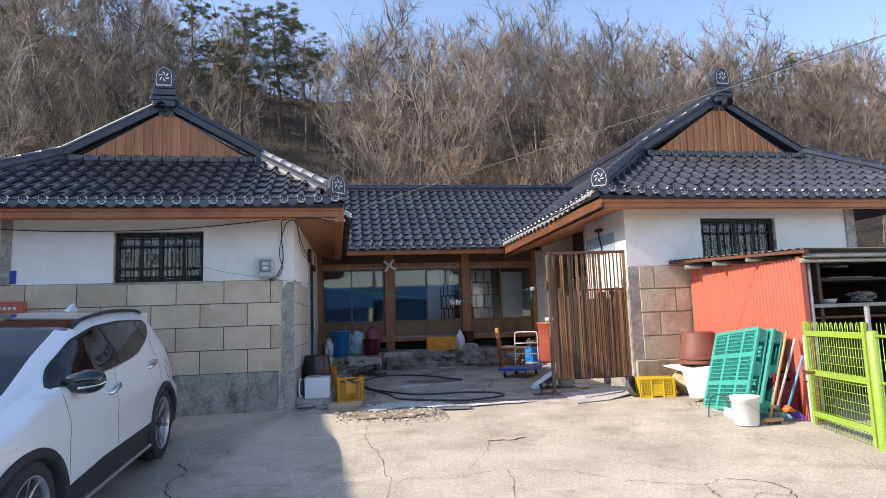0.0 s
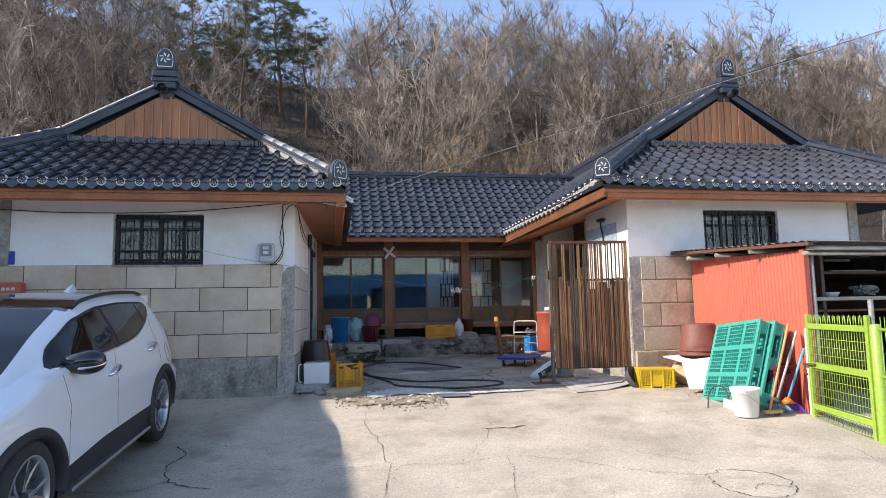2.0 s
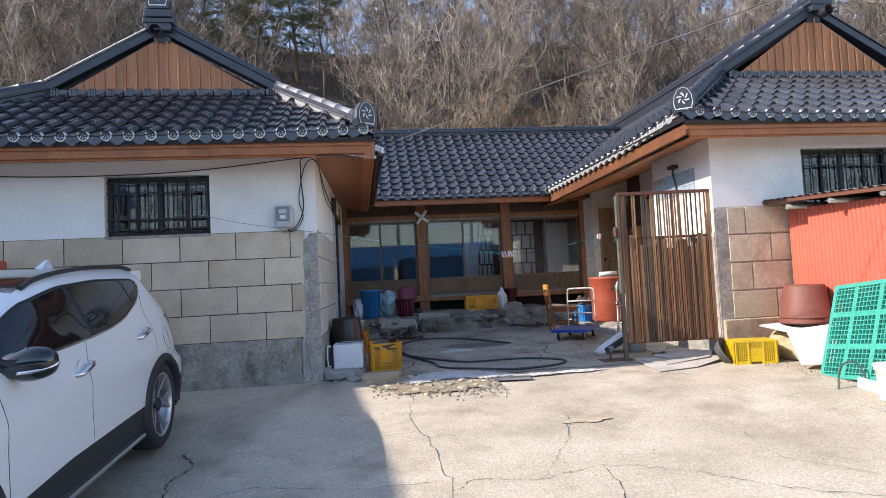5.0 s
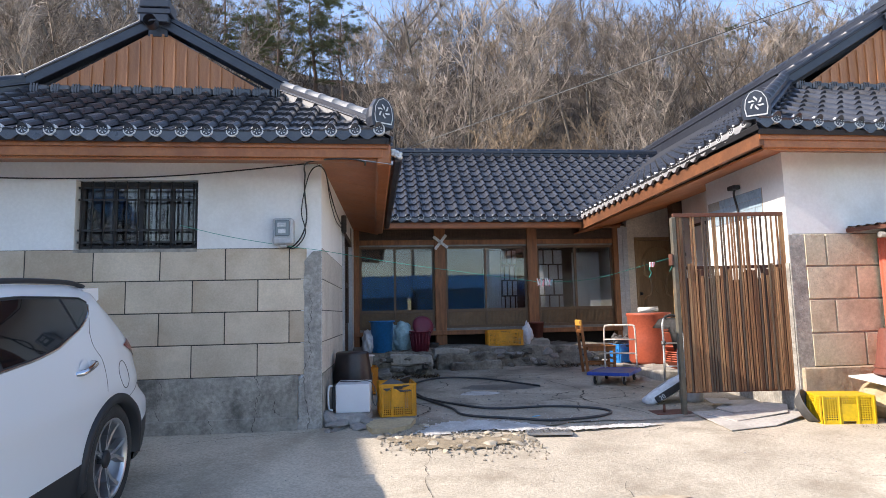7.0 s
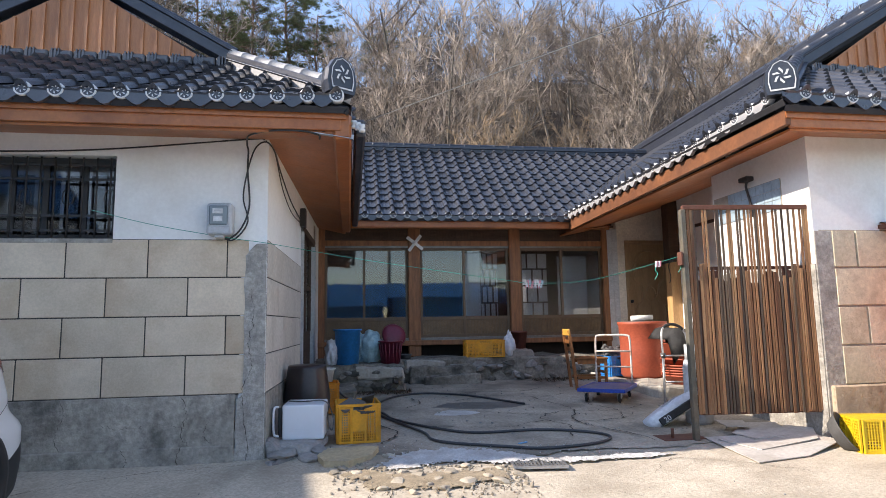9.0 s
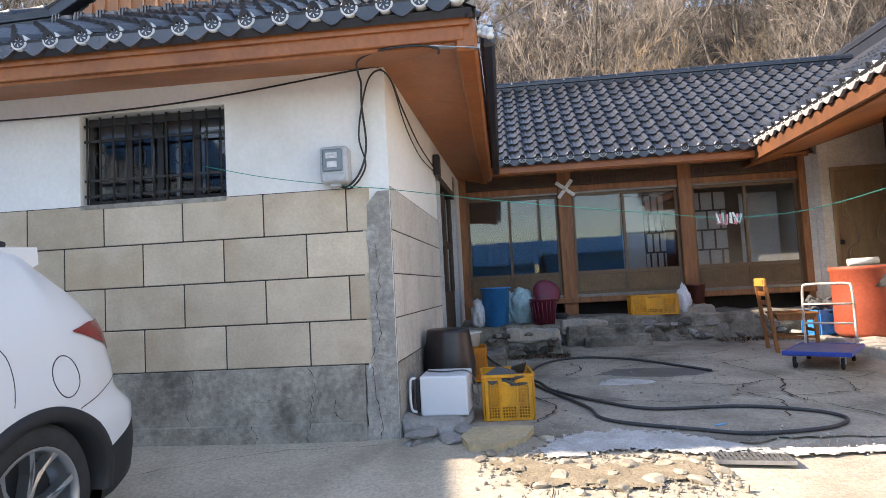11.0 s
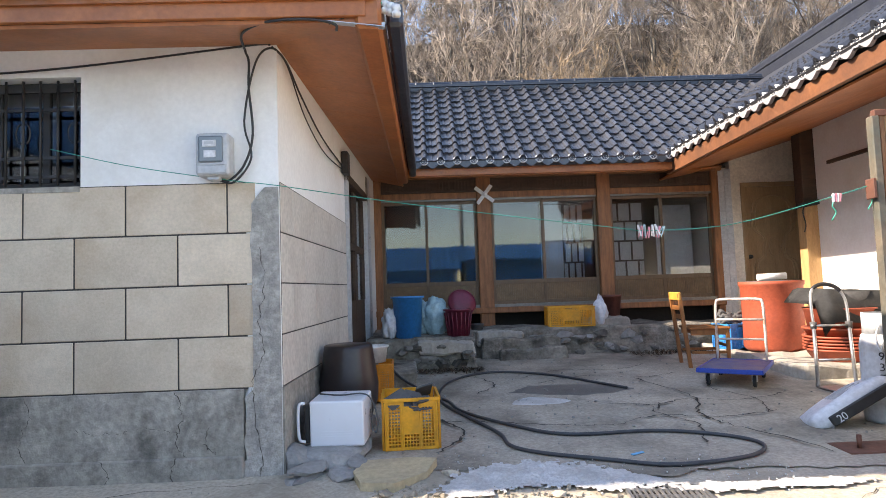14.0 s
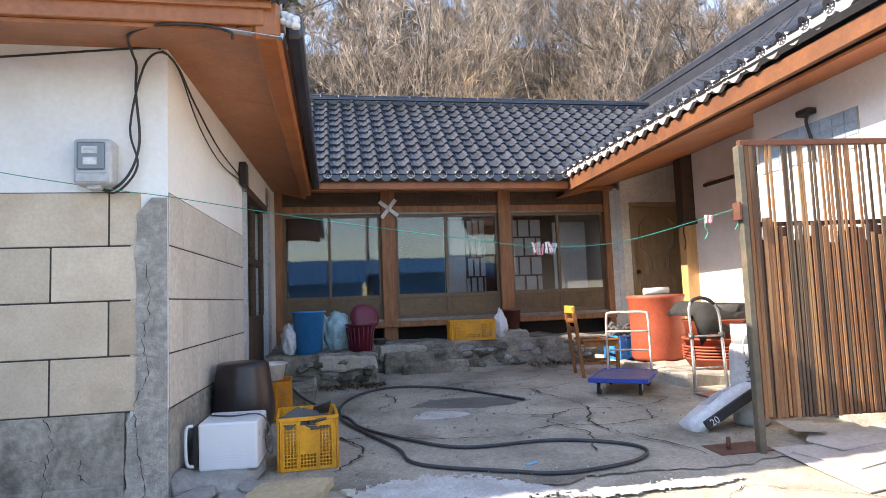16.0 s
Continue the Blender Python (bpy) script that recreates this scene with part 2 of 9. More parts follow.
def tile_mesh(name, w=PITCH_U, length=ROW + 0.05):
    """A pan with three shallow flutes and a raised roll at one side, with a lower lip."""
    prof = [(0.0, 0.004), (0.030, 0.000), (0.034, 0.006), (0.072, 0.006), (0.076, 0.0), (0.110, 0.0), (0.114, 0.006),
            (0.140, 0.012), (0.152, 0.040), (0.170, 0.056), (0.192, 0.056), (0.208, 0.040), (w + 0.004, 0.012)]
    bm = bmesh.new()
    lo = [bm.verts.new((x, 0, z + 0.040)) for x, z in prof]
    hi = [bm.verts.new((x, length, z + 0.004)) for x, z in prof]
    un = [bm.verts.new((x, 0.004, z + 0.002)) for x, z in prof]
    for i in range(len(prof) - 1):
        bm.faces.new((lo[i], lo[i + 1], hi[i + 1], hi[i]))
        bm.faces.new((un[i], un[i + 1], lo[i + 1], lo[i]))
    return to_mesh(name, bm, M["tile"])


TILE = tile_mesh("tile")


def end_cap_mesh(mat="tile"):
    """The eave end: a hanging scalloped lip with a round white medallion."""
    bm = bmesh.new()
    n = 8
    top = [(PITCH_U * i / n - PITCH_U / 2, 0.0) for i in range(n + 1)]
    low = [(x, -0.028 - 0.030 * math.cos(math.pi * 2 * (i / n - 0.5)) - 0.01) for i, (x, _) in enumerate(top)]
    a = [bm.verts.new((x, -0.010, z + 0.03)) for x, z in top]
    b = [bm.verts.new((x, -0.016, z)) for x, z in low]
    c = [bm.verts.new((x, 0.02, z)) for x, z in low]
    for i in range(n):
        bm.faces.new((a[i], b[i], b[i + 1], a[i + 1]))
        bm.faces.new((b[i], c[i], c[i + 1], b[i + 1]))
    return to_mesh("eave_lip", bm, M[mat])


def medallion_mesh():
    """A round tile end with a white rim and raised petals."""
    bm = bmesh.new()
    turn = pose(0, 0, 0, 90, 0, 0)
    lathe(bm, [(0.056, -0.05), (0.056, 0.0), (0.051, 0.006), (0.042, 0.004)], seg=14, m=turn, mi=0)
    lathe(bm, [(0.042, 0.004), (0.0, 0.003)], seg=14, m=turn, mi=1)
    for k in range(6):
        a = k * math.pi / 3
        pts = [(0.012 * math.cos(a), 0.012 * math.sin(a)), (0.030 * math.cos(a + 0.25), 0.030 * math.sin(a + 0.25)),
               (0.036 * math.cos(a + 0.62), 0.036 * math.sin(a + 0.62)), (0.022 * math.cos(a + 0.55), 0.022 * math.sin(a + 0.55))]
        bm.faces.new([bm.verts.new((x, -0.0055, z)) for x, z in pts][::-1]).material_index = 0
    return to_mesh("medallion", bm, [M["white_paint"], M["ridge"]])


# the second lip is a pale copy that carries the sun as colour
EAVE_LIP, EAVE_LIP_SUNLIT, MEDALLION = end_cap_mesh(), end_cap_mesh("ridge_sunlit"), medallion_mesh()


def tiled_slope(roof, start, along, up, width, rise, inside, ends=True, limit=300, lift=None, row=ROW, lip=None):
    """Lays tiles on a slope: columns along the eave, rows up the slope; only where inside(u, v) holds."""
    start, u, v = Vector(start), Vector(along).normalized(), Vector(up).normalized()
    n = u.cross(v).normalized()
    frame_m = Matrix((u, v, n)).transposed().to_4x4()
    out = Vector((v.x, v.y, 0)).normalized()
    flat = Matrix((u, out, Vector((0, 0, 1)))).transposed().to_4x4()
    cols, rows = int(width / PITCH_U), int(rise / row) + 1
    spots = [(c * PITCH_U, r * row) for r in range(rows) for c in range(cols + 1) if inside(c * PITCH_U + PITCH_U / 2, r * row + 0.12)]
    rest = bmesh.new()
    for k, (a, b) in enumerate(spots):
        up_lift = lift(a) * max(0.0, 1 - b / 1.2) if lift else 0.0
        m = Matrix.Translation(start + u * a + v * b + Vector((0, 0, up_lift + 0.006 * noise.noise((a * 9, b * 9, 3))))) @ frame_m
        if k < limit:
            piece("tile", TILE, m, roof)
        else:
            rest.from_mesh(TILE)
            rest.verts.ensure_lookup_table()
            for w in rest.verts[len(rest.verts) - len(TILE.vertices):]:
                w.co = m @ w.co
    if len(rest.verts):
        tagged(part("tile_field", rest, M["tile"], roof), kind="stuff")
    else:
        rest.free()
    if ends:
        for c in range(cols + 1):
            a = c * PITCH_U
            if not inside(a + PITCH_U / 2, 0.12):
                continue
            z = lift(a) if lift else 0.0
            piece("eave_lip", lip or EAVE_LIP, Matrix.Translation(start + u * (a + PITCH_U / 2 - 0.035) + Vector((0, 0, z))) @ flat, roof)
            piece("medallion", MEDALLION, Matrix.Translation(start + u * (a + 0.181) - out * 0.012 + Vector((0, 0, z + 0.03))) @ flat, roof)


def ridge_run(roof, pts, w=0.2, h=0.2, cap=0.075, seats=True, label="", pale=0, deep=0.12):
    """A built-up ridge: stacked courses and a round capping of single tiles."""
    bm = bmesh.new()
    for p, q in zip(pts, pts[1:]):
        p, q = Vector(p), Vector(q)
        d = (q - p).normalized()
        s = Vector((d.y, -d.x, 0)).normalized()
        up = s.cross(d).normalized()
        mm = Matrix((s, d, up)).transposed().to_4x4()
        mm.translation = p
        ln = (q - p).length
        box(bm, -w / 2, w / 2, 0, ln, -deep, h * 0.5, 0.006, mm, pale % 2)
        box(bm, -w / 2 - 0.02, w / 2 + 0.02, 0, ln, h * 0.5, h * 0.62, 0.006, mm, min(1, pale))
        box(bm, -w / 2 + 0.015, w / 2 - 0.015, 0, ln, h * 0.62, h, 0.006, mm, 0)
        step = 0.30
        k = 0
        while k * step < ln:
            a, b = k * step, min(ln, (k + 1) * step + 0.02)
            pr = []
            for yy, r in ((a, cap * 1.12), (a + 0.035, cap * 1.12), (a + 0.036, cap), (b, cap)):
                pr.append([bm.verts.new(mm @ Vector((r * math.cos(t), min(yy, ln), h + r * math.sin(t) * 0.9)))
                           for t in (math.pi * j / 8 for j in range(9))])
            for r0, r1 in zip(pr, pr[1:]):
                for j in range(8):
                    fc = bm.faces.new((r0[j], r0[j + 1], r1[j + 1], r1[j]))
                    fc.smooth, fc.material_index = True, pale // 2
            bm.faces.new(pr[0][::-1])
            k += 1
    return part("ridge", bm, [M["ridge"], M["ridge_sunlit"]], roof, label)


def finial(roof, at, yaw, size=1.0, tall=False):
    """An arched end tile with a white swirl in relief."""
    bm = bmesh.new()
    m = Matrix.Translation(at) @ pose(0, 0, 0, 0, 0, yaw) @ Matrix.Scale(size, 4)
    out = [(-0.13, 0), (-0.15, 0.10), (-0.135, 0.22), (-0.08, 0.31), (0, 0.345), (0.08, 0.31), (0.135, 0.22), (0.15, 0.10), (0.13, 0)]
    f0 = [bm.verts.new((x, 0.0, z)) for x, z in out]
    f1 = [bm.verts.new((x * 1.05, 0.06, z * 1.02)) for x, z in out]
    f2 = [bm.verts.new((x * 0.9, 0.16, z * 0.95)) for x, z in out]
    bm.faces.new(f0)
    bm.faces.new(f2[::-1])
    for a, b in ((f0, f1), (f1, f2)):
        for i in range(len(out)):
            j = (i + 1) % len(out)
            bm.faces.new((a[j], a[i], b[i], b[j]))
    rim = [(x * 0.80, 0.03 + z * 0.86) for x, z in out]
    rim2 = [(x * 0.74, 0.045 + z * 0.80) for x, z in out]
    r0 = [bm.verts.new((x, -0.012, z)) for x, z in rim]
    r1 = [bm.verts.new((x, -0.012, z)) for x, z in rim2]
    for i in range(len(out)):
        j = (i + 1) % len(out)
        bm.faces.new((r0[i], r0[j], r1[j], r1[i])).material_index = 1
    for k in range(6):
        a = k * math.pi / 3
        pts = []
        for s, (r, da) in enumerate(((0.02, 0), (0.05, 0.2), (0.085, 0.7), (0.072, 0.9), (0.055, 0.75), (0.04, 0.6))):
            pts.append(bm.verts.new((r * math.cos(a + da), -0.012, 0.175 + r * math.sin(a + da))))
        bm.faces.new(pts).material_index = 1
    if tall:
        for k, (w, z0, z1) in enumerate(((0.17, -0.12, -0.02), (0.19, -0.2, -0.13), (0.16, -0.30, -0.2))):
            box(bm, -w, w, -0.02, 0.25, z0, z1, 0.01)
        lathe(bm, [(0.07, 0), (0.07, 0.12)], seg=12, m=pose(0, -0.03, -0.34, 90, 0, 0))
    bmesh.ops.transform(bm, matrix=m, verts=bm.verts)
    return part("finial", bm, [M["ridge"], M["white_paint"]], roof, "dark arched end tile with white swirl relief")




def soffit(roof, pts, thick=0.03):
    bm = bmesh.new()
    slab(bm, pts, thick)
    return part("soffit_board", bm, M["soffit"], roof)


def block_wall(wall, o, u, n, rows, edges, z0, h, inset=0.006, gap=0.009, mat=None):
    """Courses of proud blocks on a wall: o + u * s, facing n; edges[r] lists the upright joints of row r."""
    o, u, n = Vector(o), Vector(u), Vector(n)
    for r in range(rows):
        e = edges[r]
        for a, b in zip(e, e[1:]):
            bm = bmesh.new()
            w = b - a - gap
            box(bm, 0, w, -0.04, inset, 0, h - gap, 0.004)
            me = to_mesh("block", bm, mat or M["block"])
            m = Matrix((u, n, Vector((0, 0, 1)))).transposed().to_4x4()
            m.translation = o + u * (a + gap / 2) + Vector((0, 0, z0 + r * h + gap / 2))
            if u.cross(n).z < 0:
                me.flip_normals()
            piece("block", me, m, wall)


def grille_window(house, x0, x1, z0, z1, y, depth=0.09, label=""):
    """A sliding window in a recess behind a black iron grille."""
    # black plate behind the panes draws the unlit room as dark colour
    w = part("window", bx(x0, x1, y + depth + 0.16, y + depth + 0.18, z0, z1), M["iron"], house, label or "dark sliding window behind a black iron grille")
    bm = bmesh.new()
    t = 0.045
    yy = y + depth
    for a, b, c, d in ((x0, x1, z0, z0 + t), (x0, x1, z1 - t, z1), (x0, x0 + t, z0 + t, z1 - t), (x1 - t, x1, z0 + t, z1 - t)):
        box(bm, a, b, yy, yy + 0.06, c, d, 0.004)
    xm = (x0 + x1) / 2
    for xc in (xm, x0 + (x1 - x0) * 0.28, x0 + (x1 - x0) * 0.76):
        box(bm, xc - 0.022, xc + 0.022, yy + 0.02, yy + 0.05, z0 + t, z1 - t, 0.003)
    part("frame", bm, M["iron"], w)
    part("pane", bx(x0 + t, x1 - t, yy + 0.032, yy + 0.036, z0 + t, z1 - t), M["glass_dim"], w)
    for k in range(5):
        a = x0 + 0.06 + k * (x1 - x0 - 0.12) / 5
        part("curtain", bx(a + 0.01, a + (x1 - x0 - 0.12) / 5 - 0.02, yy + 0.10, yy + 0.11, z0 + 0.06, z1 - 0.12), M["blind"], w)
    bm = bmesh.new()
    for k in range(4):
        z = z0 + 0.07 + (z1 - z0 - 0.14) * (0, 0.22, 0.78, 1)[k]
        box(bm, x0 + 0.01, x1 - 0.01, y + 0.028, y + 0.040, z - 0.009, z + 0.009)
    part("grille_rail", bm, M["iron"], w)
    nb = 11
    for k in range(nb):
        x = x0 + 0.04 + k * (x1 - x0 - 0.08) / (nb - 1)
        b2 = bmesh.new()
        tube(b2, [(x, y + 0.02, z0 + 0.01), (x, y + 0.02, z1 - 0.01)], 0.0075, 6)
        if k % 3 == 1:
            zc = (z0 + z1) / 2
            for s in (-1, 1):
                tube(b2, [(x + s * (0.012 + 0.03 * math.sin(q)), y + 0.02, zc + 0.06 * math.cos(q)) for q in [math.pi * i / 8 for i in range(9)]], 0.005, 5)
        part("grille_bar", b2, M["iron"], w)
    return w


M["blind"] = surf("grey_blind", (0.055, 0.055, 0.06), (0.03, 0.03, 0.033), 0.8, 3)
M["tile_pale"] = surf("pale_wall_tile", (0.55, 0.57, 0.58), (0.48, 0.5, 0.52), 0.3, 5, vary=0.05)
M["tile_blue"] = surf("pale_blue_wall_tile", (0.36, 0.45, 0.52), (0.30, 0.40, 0.48), 0.3, 5, vary=0.08)
M["door_wood"] = surf("brown_door", (0.42, 0.28, 0.15), (0.34, 0.22, 0.115), 0.5, 3, 0.001, 30, stretch=(6, 6, 0.8))
M["bare_wood"] = surf("bare_wood", (0.58, 0.36, 0.16), (0.47, 0.27, 0.115), 0.6, 3, 0.002, 30, stretch=(6, 6, 0.7))
M["stone"] = surf("plinth_stone", (0.13, 0.118, 0.096), (0.31, 0.285, 0.24), 0.92, 4.5, 0.03, 12, fine=30, stain=(0.05, 0.045, 0.038), sscale=3.5, samount=0.85, grain_by=1.6)
# dark brown that carries the dimness of the rooms as colour
M["room_shade"] = surf("room_shade_brown", (0.16, 0.13, 0.10), (0.12, 0.10, 0.08), 0.8, 2)
M["paper"] = surf("lattice_paper", (0.80, 0.81, 0.82), (0.74, 0.75, 0.76), 0.8, 3)


# the wing beside the parked car
def left_wing():
    house = thing("house", (-1.9, 2.4, 0), "white-plastered house wing with beige block base, dark tiled hipped-gable roof", "house", "wings of the house")
    side = Vector((0.0348, 0.9994, 0))           # its courtyard wall runs a little askew
    nrm = Vector((side.y, -side.x, 0))
    # front wall: plaster above, grey base below, a window opening in it
    bm = bmesh.new()
    wx0, wx1, wz0, wz1 = -2.30, -1.18, 1.735, 2.41
    box(bm, -4.0, 0.0, 0.03, 0.22, -0.4, 1.735)
    for q in ((-4.0, wx0, 0.0, 0.22, 1.735, 2.66), (wx1, 0.0, 0.0, 0.22, 1.735, 2.66), (wx0, wx1, 0.0, 0.22, wz1, 2.66), (wx0, wx1, 0.19, 0.22, wz0, wz1)):
        part("wall", bx(*q), M["plaster"], house)
    wall = part("wall", bm, M["plaster"], house, "white plaster wall above a beige block dado")
    bm = bmesh.new()
    box(bm, -4.0, -0.225, -0.012, 0.04, -0.4, 0.505, 0.004)
    box(bm, -4.0, -0.225, -0.030, 0.0, -0.4, 0.12, 0.008)
    part("plinth", bm, M["cement"], house, "stained grey cement plinth")
    part("joint_bed", bx(-4.0, -0.2, -0.002, 0.035, 0.50, 1.735), M["joint"], house)
    v = [[-0.31 - 0.603 * k for k in range(7)], [-0.606 - 0.608 * k for k in range(6)]]
    z0, h = 0.507, 0.307
    rows = []
    for r in range(4):
        e = sorted([-3.98, -0.14] + [x for x in v[(r + 1) % 2] if -3.9 < x < -0.22])
        rows.append([x + 4.0 for x in e])
    block_wall(wall, (-4.0, -0.0, 0), (1, 0, 0), (0, -1, 0), 4, rows, z0, h)
    # rough cement corner strip
    bm = bmesh.new()
    n = 40
    pts = []
    for i in range(n + 1):
        z = -0.3 + (1.70 + 0.3) * i / n
        edge = -0.165 - 0.05 * (z < 0.5) + 0.018 * noise.noise((z * 7, 1, 0)) + 0.012 * noise.noise((z * 21, 4, 0)) - (0.06 if z < 0.1 else 0)
        if z > 1.6:
            edge += (z - 1.6) * 0.8
        pts.append((edge, z))
    for i in range(n):
        (a, za), (b, zb) = pts[i], pts[i + 1]
        q = [bm.verts.new(p) for p in ((a, -0.012, za), (0.0, -0.012, za), (0.0, -0.012, zb), (b, -0.012, zb), (a, 0.03, za), (b, 0.03, zb))]
        bm.faces.new((q[0], q[1], q[2], q[3]))
        bm.faces.new((q[0], q[3], q[5], q[4]))
    bmesh.ops.remove_doubles(bm, verts=bm.verts, dist=0.0005)
    part("corner_strip", bm, M["render"], house, "rough grey cement corner repair")
    # courtyard wall
    def sw(a, b, z0, z1, t0=-0.2, t1=0.0, bevel=0.0):
        m = Matrix((side, nrm, Vector((0, 0, 1)))).transposed().to_4x4()
        b2 = bmesh.new()
        box(b2, a, b, t0, t1, z0, z1, bevel, m)
        bmesh.ops.reverse_faces(b2, faces=b2.faces)
        return b2
    part("wall", sw(0.0, 2.38, -0.4, 2.66), M["plaster"], house)
    part("wall", sw(2.38, 4.0, 2.25, 2.66), M["plaster"], house)
    part("wall", sw(4.0, 4.95, 0.1, 2.66), M["plaster"], house)
    part("plinth", sw(0.0, 2.38, -0.4, 0.505, 0.0, 0.012), M["cement"], house)
    part("joint_bed", sw(0.012, 2.38, 0.505, 1.735, 0.0, 0.002), M["joint"], house)
    rows = [[0.0, 0.62, 1.25, 1.9, 2.38], [0.0, 0.3, 0.95, 1.55, 2.38], [0.0, 0.62, 1.25, 1.9, 2.38], [0.0, 0.3, 0.95, 1.55, 2.38]]
    block_wall(house, (0, 0, 0), side, nrm, 4, [[max(0.012, q) for q in e] for e in rows], 0.507, 0.307, mat=M["block_pale"], gap=0.008)
    # tiled end pier
    tp = part("pier", sw(3.98, 4.10, 0.1, 2.5, -0.01, 0.012), M["cement"], house)
    for k in range(22):
        for j in range(2):
            b2 = sw(4.10 + j * 0.1, 4.195 + j * 0.1, 0.3 + k * 0.1, 0.395 + k * 0.1, 0.0, 0.012)
            part("wall_tile", b2, M["tile_pale"], tp)
    # dark glazed door in the courtyard wall
    door = part("door", sw(2.40, 2.48, 0.25, 2.25, -0.12, 0.03), M["tile_pale"], house, "dark wooden double door with glass panes and pale frame")
    part("frame", sw(3.88, 3.97, 0.25, 2.25, -0.12, 0.03), M["tile_pale"], door)
    part("frame", sw(2.40, 3.97, 2.17, 2.25, -0.12, 0.03), M["dark_timber"], door)
    for k in range(2):
        a = 2.50 + k * 0.69
        part("leaf", sw(a, a + 0.68, 0.25, 0.95, -0.08, -0.03), M["dark_timber"], door)
        for q in range(2):
            part("stile", sw(a + q * 0.6, a + q * 0.6 + 0.08, 0.95, 2.16, -0.08, -0.02), M["dark_timber"], door)
        part("rail", sw(a + 0.08, a + 0.6, 1.50, 1.57, -0.08, -0.02), M["dark_timber"], door)
        part("pane", sw(a + 0.08, a + 0.6, 0.95, 2.16, -0.05, -0.045), M["glass"], door)
    part("threshold", sw(2.36, 4.0, 0.0, 0.25, -0.2, 0.06), M["stone"], house)
    # far walls close the wing
    part("wall", bx(-4.0, -3.8, 0.22, 9.0, -0.4, 2.66), M["plaster"], house)
    part("wall", bx(-4.0, 0.2, 8.8, 9.0, -0.4, 2.66), M["plaster"], house)
    part("ceiling_board", bx(-3.8, 0.0, 0.22, 8.8, 2.62, 2.66), M["room_shade"], house)
    part("corner_post", bx(-3.62, -3.50, -0.03, 0.0, 1.735, 2.6), M["cement"], house)
    grille_window(house, wx0 + 0.004, wx1 - 0.004, wz0 + 0.004, wz1 - 0.004, 0.0)
    part("sill", bx(wx0, wx1, -0.012, 0.02, wz0 - 0.03, wz0 + 0.003), M["cement"], house)
    # roof
    xe, xw, ye, ze, xr = 0.66, -4.58, -0.62, 2.66, -1.96
    yg, zg, zr, yback = 1.15, 3.66, 4.42, 9.6
    roof = part("roof", bmesh.new(), M["deck"], house, "dark slate-grey tiled roof with swirl end tiles")
    bm = bmesh.new()
    slab(bm, [(xw, ye, ze), (xe, ye, ze), (-0.55, yg, zg), (-3.37, yg, zg)], 0.05)
    slab(bm, [(xe, ye, ze), (xe + 0.12, yback, ze), (xr, yback, zr), (xr, yg, zr), (-0.55, yg, zg)], 0.05)
    slab(bm, [(xw, ye, ze), (-3.37, yg, zg), (xr, yg, zr), (xr, yback, zr), (xw, yback, ze)], 0.05)
    part("roof_deck", bm, M["deck"], roof)
    L = xe - xw
    sl = math.hypot(yg - ye, zg - ze)
    lift = lambda a: 0.05 * (2 * abs(a / L - 0.5)) ** 3
    tiled_slope(roof, (xw, ye, ze + 0.02), (1, 0, 0), (0, yg - ye, zg - ze), L, sl - 0.05,
                lambda a, b: 1.21 * b / sl - 0.02 < a < L - 1.21 * b / sl + 0.02, lift=lift)
    sr = math.hypot(xe - xr, zr - ze)
    tiled_slope(roof, (xe + 0.0, -0.50, ze + 0.02), (0.012, 1, 0), (xr - xe, 0, zr - ze), 5.6, sr,
                lambda a, b: a > 1.75 * min(1, b / 1.55) - 0.1)
    # gable of cedar boards
    bm = bmesh.new()
    yb = yg - 0.08
    f = [bm.verts.new(p) for p in ((-3.20, yb, zg + 0.02), (-0.72, yb, zg + 0.02), (xr, yb, zr + 0.03))]
    bm.faces.new(f)
    gable = part("gable", bm, M["board"], house, "cedar board gable with battens")
    x = -3.20
    while x < -0.76:
        top = zg + 0.02 + (zr - zg - 0.04) * (1 - abs(x + 0.065 - xr) / 1.25)
        w = 0.13
        if top > zg + 0.06:
            b2 = bmesh.new()
            tl = zg + 0.02 + (zr - zg - 0.02) * max(0, 1 - abs(x - xr) / 1.25)
            t2 = zg + 0.02 + (zr - zg - 0.02) * max(0, 1 - abs(x + w - xr) / 1.25)
            vs = [b2.verts.new(p) for p in ((x + 0.004, yb - 0.012, zg), (x + w - 0.004, yb - 0.012, zg), (x + w - 0.004, yb - 0.012, max(zg + 0.01, t2)), (x + 0.004, yb - 0.012, max(zg + 0.01, tl)))]
            b2.faces.new(vs)
            box(b2, x + w - 0.012, x + w + 0.012, yb - 0.034, yb - 0.012, zg, max(zg + 0.02, t2 - 0.01))
            part("board", b2, M["board"], gable)
        x += w
    # verge ridges, hips, base course and main ridge
    ridge_run(roof, [(xr, yg - 0.02, zr + 0.13), (-0.53, yg - 0.02, zg + 0.10)], 0.2, 0.09, 0.045, deep=0.06)
    # verge capping and hip below: their sunlit look is painted pale
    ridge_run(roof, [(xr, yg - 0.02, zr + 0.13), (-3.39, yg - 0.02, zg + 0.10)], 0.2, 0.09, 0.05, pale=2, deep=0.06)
    ridge_run(roof, [(xr, yg - 0.1, zr + 0.05), (xr, yback, zr + 0.05)], 0.22, 0.24, 0.08)
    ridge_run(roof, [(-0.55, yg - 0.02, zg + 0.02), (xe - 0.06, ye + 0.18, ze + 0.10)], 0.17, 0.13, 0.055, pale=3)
    ridge_run(roof, [(-3.37, yg - 0.02, zg + 0.02), (xw + 0.06, ye + 0.12, ze + 0.08)], 0.17, 0.15, 0.06)
    x = -3.3
